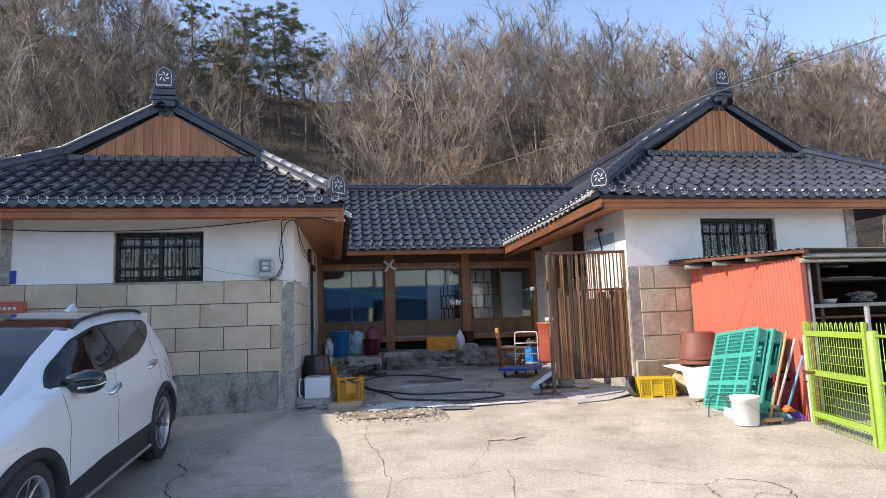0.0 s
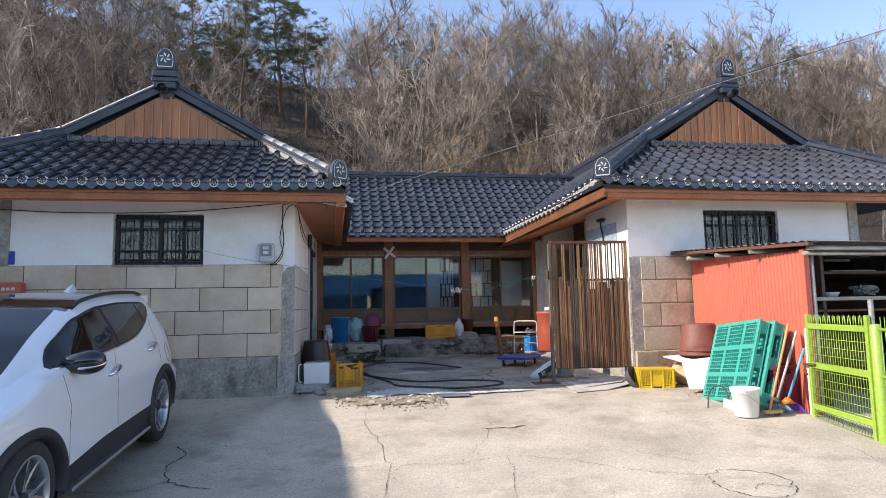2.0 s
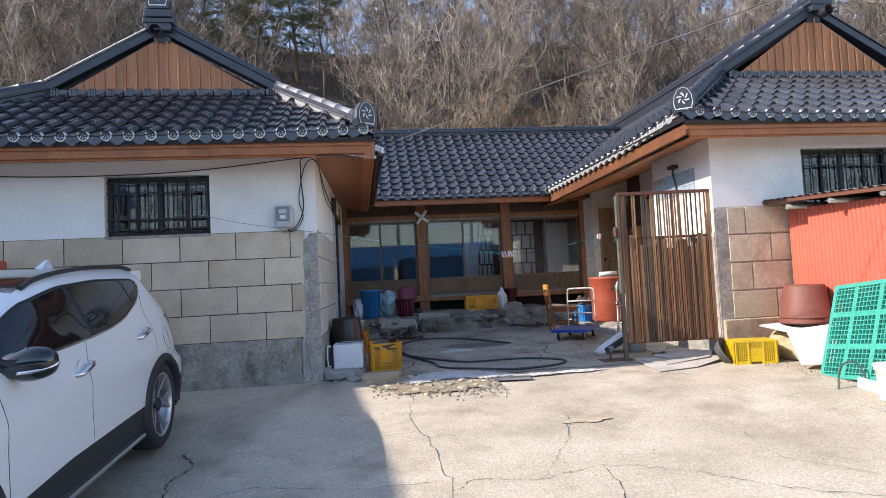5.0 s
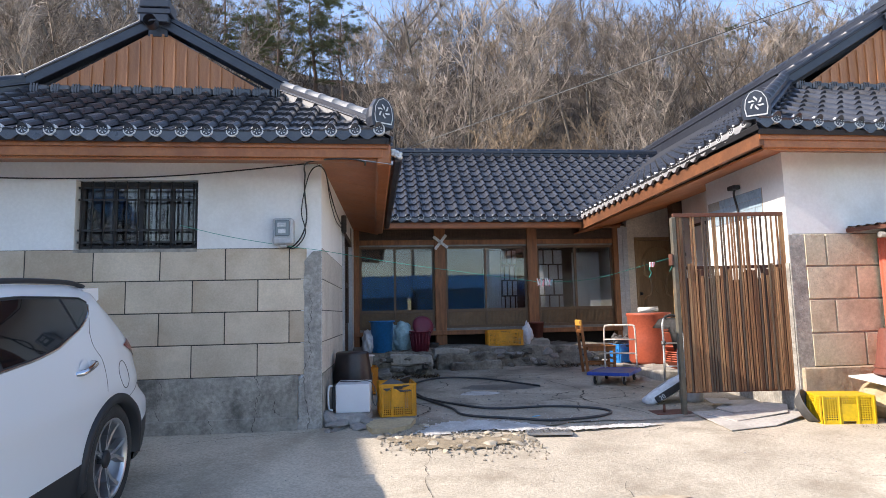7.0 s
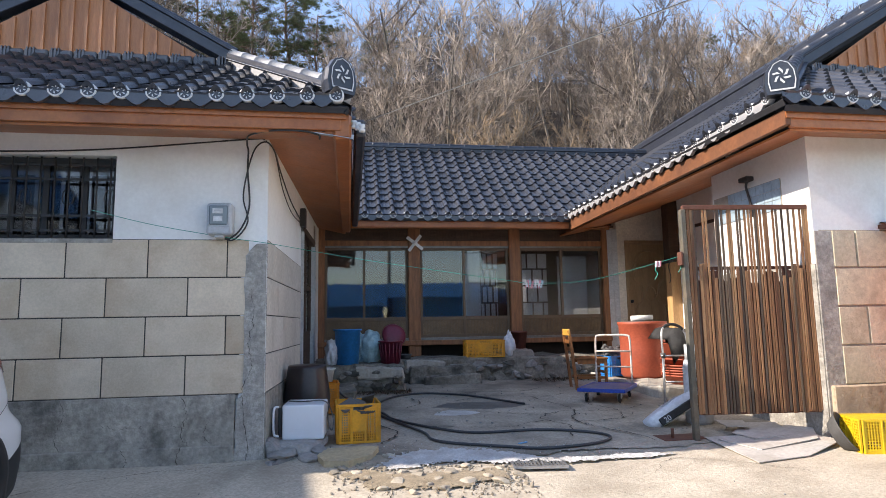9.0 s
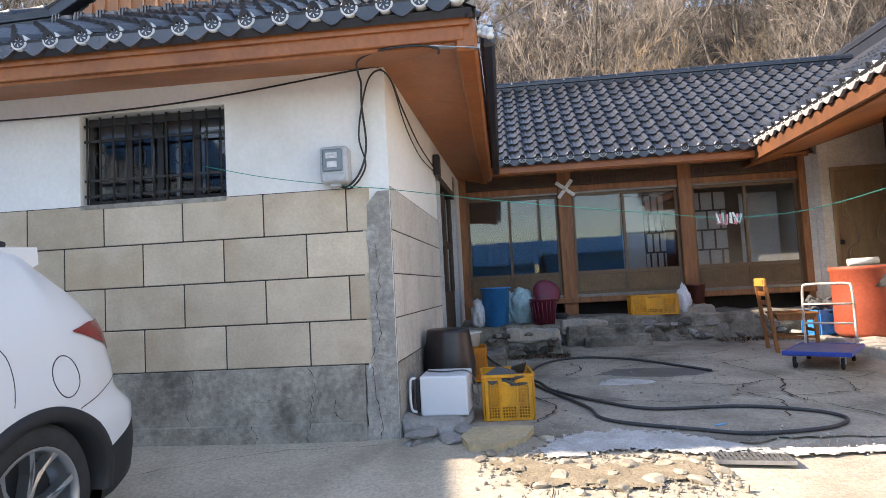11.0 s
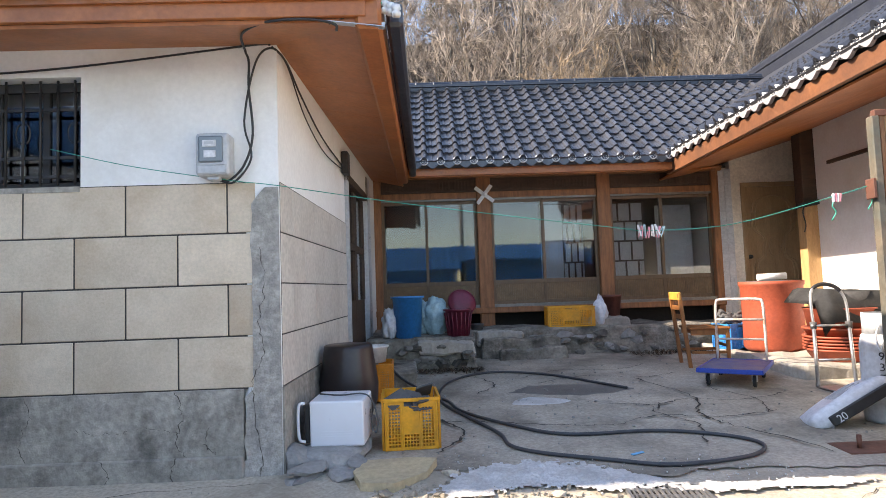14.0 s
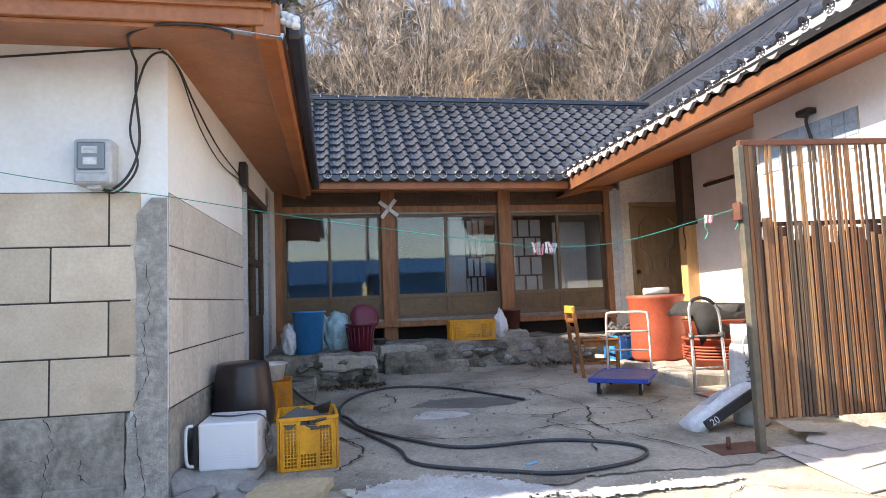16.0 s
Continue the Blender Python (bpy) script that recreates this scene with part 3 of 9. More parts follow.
    while x < -0.62:
        b = min(x + 0.22, -0.60)
        bm = bmesh.new()
        box(bm, x, b - 0.006, yg - 0.18, yg + 0.1, zg - 0.04, zg + 0.055, 0.015)
        for q in (0.03, 0.06, 0.09):
            box(bm, x + q, x + q + 0.014, yg - 0.188, yg + 0.09, zg - 0.04, zg + 0.065)
        part("base_tile", bm, M["tile"], roof)
        x += 0.22
    finial(roof, (xr - 0.02, yg - 0.18, zr + 0.36), 0, 1.0, tall=True)
    finial(roof, (xe - 0.05, ye + 0.02, ze + 0.12), 30, 0.82)
    # eaves: fascia, soffit boards, edge beam
    bm = bmesh.new()
    box(bm, xw + 0.05, xe - 0.06, ye + 0.07, ye + 0.10, 2.50, ze - 0.03, 0.004)
    box(bm, xw + 0.05, xe - 0.02, ye + 0.05, ye + 0.07, 2.585, ze - 0.015)
    part("fascia", bm, M["soffit"], roof)
    bm = bmesh.new()
    slab(bm, [(xw + 0.05, 0.0, 2.60), (0.0, 0.0, 2.60), (xe - 0.10, ye + 0.10, 2.50), (xw + 0.05, ye + 0.10, 2.50)][::-1], 0.02)
    part("soffit_board", bm, M["soffit"], roof)
    y = ye + 0.10
    while y < 4.6:
        y1 = min(y + 0.62, 4.7)
        xi0, xi1 = max(0.0, y) * 0.0348, max(0.0, y1) * 0.0348
        if y < 0:
            pts = [(0.0, 0.0, 2.60), (0.0, y1, 2.60), (xe - 0.10, y1, 2.50), (xe - 0.10, y, 2.50)] if y1 > 0 else None
        else:
            pts = [(xi0, y + 0.004, 2.60), (xi1, y1, 2.60), (xe + 0.0 - 0.06, y1, 2.50), (xe - 0.06, y + 0.004, 2.50)]
        if pts:
            soffit(roof, pts, -0.02)
        y = y1
    part("edge_beam", bx(xe - 0.12, xe + 0.02, ye + 0.08, 4.25, 2.44, ze - 0.02, 0.02), M["soffit"], roof)
    part("gutter", bx(xe + 0.04, xe + 0.13, ye + 0.2, 4.1, 2.50, 2.64, 0.02), M["ridge"], roof, "dark metal gutter")
    return house


# soffit brown darkened: the shade below the eave lips, put into colour
M["edge_brown"] = surf("shaded_edge_board", (0.20, 0.075, 0.028), (0.13, 0.048, 0.02), 0.6, 2.5, 0.001, 30, stain=(0.08, 0.035, 0.018), sscale=1.5, samount=0.6)
M["block_pale"] = surf("pale_block", (0.60, 0.555, 0.49), (0.52, 0.48, 0.42), 0.9, 1.6, 0.003, 50, stain=(0.38, 0.33, 0.27), sscale=1.4, samount=0.4, vary=0.04)


def right_wing():
    house = thing("house", (7.2, 2.4, 0), "white-plastered house wing with large stone blocks and a dark tiled roof", "house", "wings of the house")
    x0, x1, yf = 4.75, 8.62, -0.3
    wx0, wx1, wz0, wz1 = 5.98, 7.24, 1.70, 2.50
    bm = bmesh.new()
    box(bm, x0, wx0, yf, yf + 0.2, -0.4, 2.72)
    for q in ((wx1, x1, yf, yf + 0.2, -0.4, 2.72), (wx0, wx1, yf, yf + 0.2, wz1, 2.72), (wx0, wx1, yf, yf + 0.2, -0.4, wz0), (wx0, wx1, yf + 0.18, yf + 0.2, wz0, wz1)):
        part("wall", bx(*q), M["plaster"], house)
    wall = part("wall", bm, M["plaster"], house, "white plaster wall above a tan block dado")
    part("joint_bed", bx(x0 + 0.05, 7.6, yf - 0.003, yf, 0.30, 1.80), M["mortar"], house)
    z0, h = 0.44, 0.34
    rows = [[0.16, 0.75, 1.4, 2.05], [0.16, 0.45, 1.08, 1.7, 2.1], [0.16, 0.72, 1.38, 2.05], [0.16, 0.40, 1.05, 1.6, 2.1]]
    block_wall(wall, (x0, yf, 0), (1, 0, 0), (0, -1, 0), 4, rows, z0, h, mat=M["block_tan"], gap=0.018, inset=0.02)
    part("plinth", bx(x0 + 0.02, 7.6, yf - 0.05, yf, -0.4, 0.44, 0.012), M["rough_tan"], house, "rough tan cement plinth")
    part("corner_strip", bx(x0 - 0.006, x0 + 0.17, yf - 0.014, yf, 0.0, 1.79, 0.004), M["render"], house, "grey cement corner strip")
    part("corner_strip", bx(x1 - 0.14, x1 + 0.02, yf - 0.03, yf + 0.2, 0.0, 2.66, 0.004), M["render"], house)
    grille_window(house, wx0 + 0.004, wx1 - 0.004, wz0 + 0.004, wz1 - 0.004, yf, 0.08, "brown window with a dark iron grille")
    # courtyard side: near room, then a recessed wall with a post
    part("wall", bx(x0, x0 + 0.2, yf + 0.2, 1.15, -0.4, 2.72), M["plaster"], house)
    part("wall", bx(x0 + 0.2, 5.9, 0.95, 1.15, -0.4, 2.9), M["plaster"], house)
    part("wall", bx(5.9, 6.1, 1.15, 3.95, -0.2, 3.1), M["plaster"], house, "white plaster wall, sunlit low down")
    part("wall", bx(5.3, 5.47, 4.88, 5.05, 0.1, 3.3), M["plaster_warm"], house)
    part("wall", bx(5.47, 6.37, 4.88, 5.05, 2.38, 3.3), M["plaster_warm"], house)
    part("wall", bx(6.37, 7.5, 4.88, 5.05, 0.1, 3.3), M["plaster_warm"], house)
    part("wall", bx(x1 - 0.2, x1, yf + 0.2, 9.0, -0.4, 2.72), M["plaster"], house)
    part("wall", bx(5.3, x1, 8.8, 9.0, -0.4, 2.72), M["plaster"], house)
    part("dado", bx(x0 - 0.012, x0, yf + 0.002, 1.12, -0.3, 1.50), M["render"], house, "rough grey cement dado beside the gate")
    # blue tile band
    band = part("tile_band", bx(x0 - 0.004, x0, 0.05, 1.12, 2.08, 2.36), M["mortar"], house, "pale blue wall tile remnant")
    for j in range(9):
        for k in range(3):
            if k == 2 and j > 6:
                continue
            part("wall_tile", bx(x0 - 0.010, x0, 0.06 + j * 0.115, 0.17 + j * 0.115, 2.06 + k * 0.10 - 0.0, 2.155 + k * 0.10), M["tile_blue"], band)
    vent = bmesh.new()
    box(vent, x0 - 0.09, x0, 0.42, 0.56, 2.42, 2.47, 0.01)
    tube(vent, arc([(x0 - 0.05, 0.47, 2.42), (x0 - 0.05, 0.49, 2.36), (x0 - 0.03, 0.47, 2.2), (x0 - 0.02, 0.47, 2.05)], 4), 0.012, 6)
    part("vent_hood", vent, M["iron"], house, "small dark vent hood with a cable")
    # post at the recessed corner: dark above, bare below
    part("post", bx(5.72, 5.92, 3.88, 4.06, 1.95, 3.05, 0.008), M["dark_timber"], house)
    part("post", bx(5.73, 5.91, 3.89, 4.05, 0.3, 1.95, 0.008), M["bare_wood"], house, "bare yellow wooden post")
    rope = bmesh.new()
    for q in range(3):
        tube(rope, arc([(5.70, 3.86, 1.93 + q * 0.02), (5.94, 3.86, 1.97 + q * 0.02), (5.95, 4.08, 1.95), (5.70, 4.08, 1.93), (5.70, 3.86, 1.93 + q * 0.02)], 3), 0.012, 6)
    tube(rope, arc([(5.71, 3.85, 1.95), (5.66, 3.82, 1.85), (5.70, 3.84, 1.7), (5.67, 3.83, 1.6)], 4), 0.008, 5)
    part("tie", rope, M["dark_cloth"], house, "dark rope wound round the post")
    shelf = bmesh.new()
    box(shelf, 5.86, 5.9, 1.6, 3.6, 2.42, 2.46)
    part("ledge", shelf, M["dark_timber"], house)
    # moulded brown door in the back wall
    door = part("door", bx(5.47, 6.37, 4.93, 4.98, 0.45, 2.38), M["door_wood"], house, "brown moulded panel door in shade")
    part("door_frame", bx(5.44, 5.50, 4.86, 4.93, 0.45, 2.36, 0.005), M["door_wood"], door)
    part("door_frame", bx(6.34, 6.40, 4.86, 4.93, 0.45, 2.36, 0.005), M["door_wood"], door)
    part("door_frame", bx(5.44, 6.40, 4.86, 4.93, 2.36, 2.42, 0.005), M["door_wood"], door)
    mould = bmesh.new()
    for half in (0.31, 0.26):
        tube(mould, [(5.92 + half * math.cos(t), 4.925, 2.0 + 0.24 * math.sin(t)) for t in [math.pi * i / 12 for i in range(13)]], 0.012, 6)
        for s in (-1, 1):
            tube(mould, arc([(5.92 + s * half, 4.925, 2.0), (5.92 + s * half, 4.925, 1.75), (5.92 + s * half * 0.55, 4.925, 1.62), (5.92 + s * half * 0.55, 4.925, 1.35), (5.92 + s * half, 4.925, 1.22), (5.92 + s * half, 4.925, 0.65)], 4), 0.012, 6)
    tube(mould, [(5.92 + 0.09 * math.cos(t), 4.925, 1.48 + 0.13 * math.sin(t)) for t in [2 * math.pi * i / 16 for i in range(17)]], 0.011, 6)
    part("moulding", mould, M["door_wood"], door)
    hb = bmesh.new()
    lathe(hb, [(0.0, 0.07), (0.028, 0.06), (0.03, 0.03), (0.012, 0.02), (0.03, 0.0)], m=pose(5.54, 4.93, 1.35, 90), seg=10)
    part("handle", hb, M["iron"], door)
    # roof
    xw, xe, ye, ze, xr = 4.16, 10.24, -0.82, 2.74, 7.22
    yg, zg, zr, yback = 0.85, 3.78, 4.66, 9.6
    bl, br = 5.72, 8.78
    roof = part("roof", bmesh.new(), M["deck"], house, "dark slate-grey tiled roof with swirl end tiles")
    bm = bmesh.new()
    slab(bm, [(xw, ye, ze), (xe, ye, ze), (br, yg, zg), (bl, yg, zg)], 0.05)
    slab(bm, [(xw, ye, ze), (bl, yg, zg), (xr, yg, zr), (xr, yback, zr), (xw, yback, ze - 0.05)], 0.05)
    slab(bm, [(xe, ye, ze), (xe, yback, ze), (xr, yback, zr), (xr, yg, zr), (br, yg, zg)], 0.05)
    part("roof_deck", bm, M["deck"], roof)
    L = xe - xw
    sl = math.hypot(yg - ye, zg - ze)
    lift = lambda a: 0.06 * (2 * abs(a / L - 0.5)) ** 3
    tiled_slope(roof, (xw, ye, ze + 0.02), (1, 0, 0), (0, yg - ye, zg - ze), L, sl - 0.05,
                lambda a, b: 1.52 * b / sl - 0.02 < a < L - 1.5 * b / sl + 0.02, lift=lift)
    sr = math.hypot(xr - xw, zr - ze)
    tiled_slope(roof, (xw, 4.75, ze - 0.03), (0, -1, 0.012), (xr - xw, 0, zr - ze), 5.6, sr, lip=EAVE_LIP_SUNLIT, row=0.25, inside=
                lambda a, b: a < 5.55 - 1.70 * min(1, b / 1.85) and a > -0.95 * b + 0.55, lift=lambda a: 0.10 * max(0, (a - 3.2) / 2.4) ** 2)
    bm = bmesh.new()
    yb = yg - 0.08
    bm.faces.new([bm.verts.new(p) for p in ((5.92, yb, zg + 0.02), (8.52, yb, zg + 0.02), (xr, yb, zr + 0.03))])
    gable = part("gable", bm, M["board"], house, "cedar board gable with battens")
    x = 5.92
    while x < 8.48:
        w = 0.13
        tl = zg + (zr - zg) * max(0, 1 - abs(x - xr) / 1.30)
        t2 = zg + (zr - zg) * max(0, 1 - abs(x + w - xr) / 1.30)
        b2 = bmesh.new()
        b2.faces.new([b2.verts.new(p) for p in ((x + 0.004, yb - 0.012, zg), (x + w - 0.004, yb - 0.012, zg), (x + w - 0.004, yb - 0.012, max(zg + 0.01, t2)), (x + 0.004, yb - 0.012, max(zg + 0.01, tl)))])
        box(b2, x + w - 0.012, x + w + 0.012, yb - 0.034, yb - 0.012, zg, max(zg + 0.02, t2 - 0.01))
        part("board", b2, M["board"], gable)
        x += w
    ridge_run(roof, [(xr, yg - 0.02, zr + 0.13), (br + 0.02, yg - 0.02, zg + 0.10)], 0.2, 0.09, 0.045, deep=0.06)
    ridge_run(roof, [(xr, yg - 0.02, zr + 0.13), (bl - 0.02, yg - 0.02, zg + 0.10)], 0.2, 0.09, 0.045, deep=0.06)
    ridge_run(roof, [(xr, yg - 0.1, zr + 0.05), (xr, yback, zr + 0.05)], 0.22, 0.24, 0.08)
    ridge_run(roof, [(bl, yg - 0.02, zg + 0.02), (xw + 0.12, ye + 0.14, ze + 0.13)], 0.17, 0.15, 0.06)
    ridge_run(roof, [(br, yg - 0.02, zg + 0.02), (xe - 0.06, ye + 0.12, ze + 0.10)], 0.17, 0.15, 0.06)
    x = bl + 0.05
    while x < br - 0.1:
        b = min(x + 0.22, br - 0.05)
        bm = bmesh.new()
        box(bm, x, b - 0.006, yg - 0.18, yg + 0.1, zg - 0.04, zg + 0.055, 0.015)
        for q in (0.03, 0.06, 0.09):
            box(bm, x + q, x + q + 0.014, yg - 0.188, yg + 0.09, zg - 0.04, zg + 0.065)
        part("base_tile", bm, M["tile"], roof)
        x += 0.22
    finial(roof, (xr + 0.06, yg - 0.18, zr + 0.36), 0, 1.0, tall=True)
    finial(roof, (xw + 0.01, ye + 0.03, ze + 0.11), -30, 0.86)
    bm = bmesh.new()
    box(bm, xw + 0.08, xe - 0.06, ye + 0.07, ye + 0.10, 2.58, ze - 0.03, 0.004)
    box(bm, xw + 0.04, xe - 0.02, ye + 0.05, ye + 0.07, 2.655, ze - 0.015)
    part("fascia", bm, M["soffit"], roof)
    soffit(roof, [(x0, yf, 2.68), (xe - 0.05, yf, 2.68), (xe - 0.05, ye + 0.10, 2.58), (xw + 0.10, ye + 0.10, 2.58)], -0.02)
    soffit(roof, [(x0, yf, 2.68), (xw + 0.10, ye + 0.10, 2.58), (xw + 0.10, 4.9, 2.50), (x0, 4.9, 2.60)], -0.02)
    soffit(roof, [(x0, 1.15, 2.66), (x0, 4.9, 2.60), (6.5, 4.9, 3.12), (6.5, 1.15, 3.18)], -0.02)
    bm = bmesh.new()
    slab(bm, [(xw + 0.035, ye + 0.06, 2.60), (xw + 0.035, 4.4, 2.49), (xw + 0.035, 4.4, 2.655), (xw + 0.035, ye + 0.06, 2.725)], -0.05)
    part("edge_beam", bm, M["edge_brown"], roof)
    return house


M["mortar"] = surf("pale_mortar", (0.42, 0.37, 0.30), (0.34, 0.30, 0.24), 0.95, 5, 0.006, 40)
M["block_tan"] = surf("tan_block", (0.66, 0.585, 0.43), (0.56, 0.49, 0.345), 0.9, 3, 0.008, 40, stain=(0.24, 0.17, 0.11), sscale=2.5, samount=0.5, vary=0.1)
M["rough_tan"] = surf("rough_tan_cement", (0.50, 0.40, 0.28), (0.38, 0.30, 0.21), 0.95, 3, 0.02, 14, stain=(0.18, 0.14, 0.10), sscale=3, samount=0.6)
M["plaster_warm"] = surf("cream_plaster", (0.82, 0.76, 0.65), (0.74, 0.68, 0.57), 0.85, 1.5, 0.003, 25, stain=(0.40, 0.35, 0.28), sscale=1.5, samount=0.3)
M["dark_cloth"] = surf("dark_rope", (0.05, 0.045, 0.04), (0.09, 0.08, 0.07), 0.9, 20)


def main_house():
    house = thing("house", (2.6, 5.6, 0.5), "main house with timber and glass front on a stone plinth", "house", "wings of the house")
    yf = 4.88
    # posts and beams
    for a, b in ((0.14, 0.27), (1.62, 1.82), (3.34, 3.53), (5.0, 5.10)):
        part("post", bx(a, b, yf - 0.06, yf + 0.10, 0.50, 2.62, 0.008), M["timber"], house, "square brown timber post")
    part("beam", bx(0.14, 5.1, yf - 0.03, yf + 0.10, 2.31, 2.40, 0.006), M["timber"], house)
    part("beam", bx(0.14, 5.1, yf - 0.01, yf + 0.08, 2.40, 2.60), M["dark_timber"], house)
    for a, b in ((0.3, 1.58), (1.86, 3.3), (3.57, 4.96)):
        board = part("carved_board", bx(a, b, yf - 0.016, yf - 0.01, 2.42, 2.58), M["dark_timber"], house, "dark carved lintel board")
        for q in range(26):
            x = a + 0.05 + q * (b - a - 0.1) / 26
            part("carving", bx(x, x + 0.028, yf - 0.028, yf - 0.016, 2.44, 2.56, 0.004), M["dark_timber"], board)
    part("beam", bx(0.1, 5.15, yf - 0.08, yf + 0.10, 2.60, 2.68, 0.006), M["timber"], house)
    part("floor_edge", bx(0.14, 5.1, yf - 0.10, yf + 0.08, 0.68, 0.76, 0.008), M["timber"], house)
    # dark sheet set back here draws the shade under the floor
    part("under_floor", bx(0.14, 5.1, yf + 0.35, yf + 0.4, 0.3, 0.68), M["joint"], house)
    # sliding sashes, two to a bay
    bays = ((0.27, 0.90, 1.62), (1.82, 2.56, 3.34), (3.53, 4.27, 5.0))
    for i, (a, c, b) in enumerate(bays):
        win = part("window", bx(a, b, yf - 0.02, yf + 0.08, 2.285, 2.312), M["frame_grey"], house, "sliding glazed timber doors with ribbed wooden lower panels")
        part("sill", bx(a, b, yf - 0.03, yf + 0.09, 0.76, 0.80), M["frame_grey"], win)
        for j, (p, q) in enumerate(((a, c + 0.02), (c - 0.02, b))):
            y0 = yf + 0.0 + 0.03 * j
            for (xa, xb, za, zb) in ((p, p + 0.04, 0.80, 2.285), (q - 0.04, q, 0.80, 2.285), (p + 0.04, q - 0.04, 2.24, 2.285), (p + 0.04, q - 0.04, 1.08, 1.14), (p + 0.04, q - 0.04, 0.80, 0.85)):
                part("sash_rail", bx(xa, xb, y0, y0 + 0.028, za, zb, 0.003), M["frame_brown"], win)
            part("pane", bx(p + 0.04, q - 0.04, y0 + 0.012, y0 + 0.016, 1.14, 2.24), M["glass"], win)
            part("lower_panel", bx(p + 0.04, q - 0.04, y0 + 0.013, y0 + 0.02, 0.85, 1.08), M["panel_brown"], win)
            x = p + 0.045
            while x < q - 0.055:
                part("rib", bx(x, x + 0.013, y0 + 0.003, y0 + 0.013, 0.85, 1.08), M["panel_brown"], win)
                x += 0.026
    # the room behind, its dimness put into the dark wall colour
    part("wall", bx(0.2, 7.4, 7.0, 7.1, 0.5, 3.2), M["room_shade"], house)
    part("wall", bx(0.15, 0.2, yf + 0.1, 7.0, 0.5, 3.2), M["room_shade"], house)
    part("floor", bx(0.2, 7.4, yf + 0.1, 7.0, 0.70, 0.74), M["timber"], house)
    part("ceiling_board", bx(0.2, 7.4, yf + 0.1, 7.0, 2.66, 2.7), M["room_shade"], house)
    part("partition", bx(5.1, 5.3, yf + 0.1, 7.0, 0.5, 2.66), M["plaster_warm"], house)
    # lattice doors inside, near the glass
    for a, b, y in ((2.98, 3.28, 5.45), (3.62, 4.2, 5.45)):
        lat = part("lattice_door", bx(a, b, y + 0.02, y + 0.03, 0.76, 2.25), M["paper"], house, "paper lattice door inside the room")
        bm = bmesh.new()
        for k in range(6):
            z = 0.76 + 0.3 * k
            box(bm, a, b, y, y + 0.02, z, z + 0.025)
            for q in range(3):
                x = a + (b - a) * ((q + 0.5 * (k % 2)) / 3)
                box(bm, x, x + 0.022, y, y + 0.02, z + 0.025, min(2.25, z + 0.3))
        part("lattice", bm, M["dark_timber"], lat)
    part("curtain", bx(2.62, 2.95, 5.40, 5.42, 0.76, 2.25), M["paper"], house, "pale hanging curtain inside")
    part("curtain", bx(4.40, 4.95, 5.45, 5.47, 0.76, 2.2), M["paper"], house)
    # tiled pier beside the door
    pier = part("pier", bx(5.10, 5.30, yf - 0.02, yf + 0.12, 0.45, 2.62), M["tile_pale"], house, "pale tiled pier")
    for k in range(21):
        for j in range(2):
            part("wall_tile", bx(5.104 + j * 0.098, 5.196 + j * 0.098, yf - 0.032, yf - 0.02, 0.5 + k * 0.1, 0.592 + k * 0.1), M["tile_pale"], pier)
    # roof
    xa, xb, ye, ze, yr, zr = 0.30, 7.2, 4.16, 2.66, 6.4, 4.36
    roof = part("roof", bmesh.new(), M["deck"], house, "dark slate-grey tiled roof with swirl end tiles")
    bm = bmesh.new()
    slab(bm, [(xa, ye, ze), (4.5, ye, ze), (xb, yr, zr), (xa - 2, yr, zr)], 0.05)
    slab(bm, [(xa - 2, yr, zr), (xb, yr, zr), (xb, 8.8, 2.6), (xa - 2, 8.8, 2.6)], 0.05)
    part("roof_deck", bm, M["deck"], roof)
    sl = math.hypot(yr - ye, zr - ze)
    tiled_slope(roof, (xa + 0.2, ye, ze + 0.02), (1, 0, 0), (0, yr - ye, zr - ze), 6.6, sl - 0.1, row=0.245, inside=
                lambda a, b: a < 3.85 + 2.45 * b / sl)
    ridge_run(roof, [(-1.6, yr, zr + 0.0), (6.75, yr, zr + 0.02)], 0.16, 0.12, 0.055)
    ridge_run(roof, [(4.36, ye + 0.10, ze + 0.0), (6.66, yr, zr - 0.02)], 0.07, 0.03, 0.03)
    bm = bmesh.new()
    box(bm, 0.6, 4.4, ye + 0.07, ye + 0.11, 2.53, ze - 0.03, 0.004)
    part("fascia", bm, M["soffit"], roof)
    soffit(roof, [(0.3, yf, 2.68), (5.2, yf, 2.68), (4.6, ye + 0.10, 2.54), (0.55, ye + 0.10, 2.54)], -0.02)
    return house


M["frame_grey"] = surf("dull_aluminium", (0.24, 0.23, 0.21), (0.18, 0.17, 0.155), 0.45, 6, metal=0.5)
M["frame_brown"] = surf("sash_brown", (0.16, 0.10, 0.055), (0.12, 0.075, 0.04), 0.5, 5, stretch=(5, 5, 1))
M["panel_brown"] = surf("ribbed_brown", (0.21, 0.13, 0.065), (0.15, 0.095, 0.048), 0.5, 4)
left_wing()
main_house()
right_wing()


M["grey_stone"] = surf("grey_stone", (0.30, 0.29, 0.27), (0.22, 0.21, 0.20), 0.95, 5, 0.010, 25, vary=0.2)


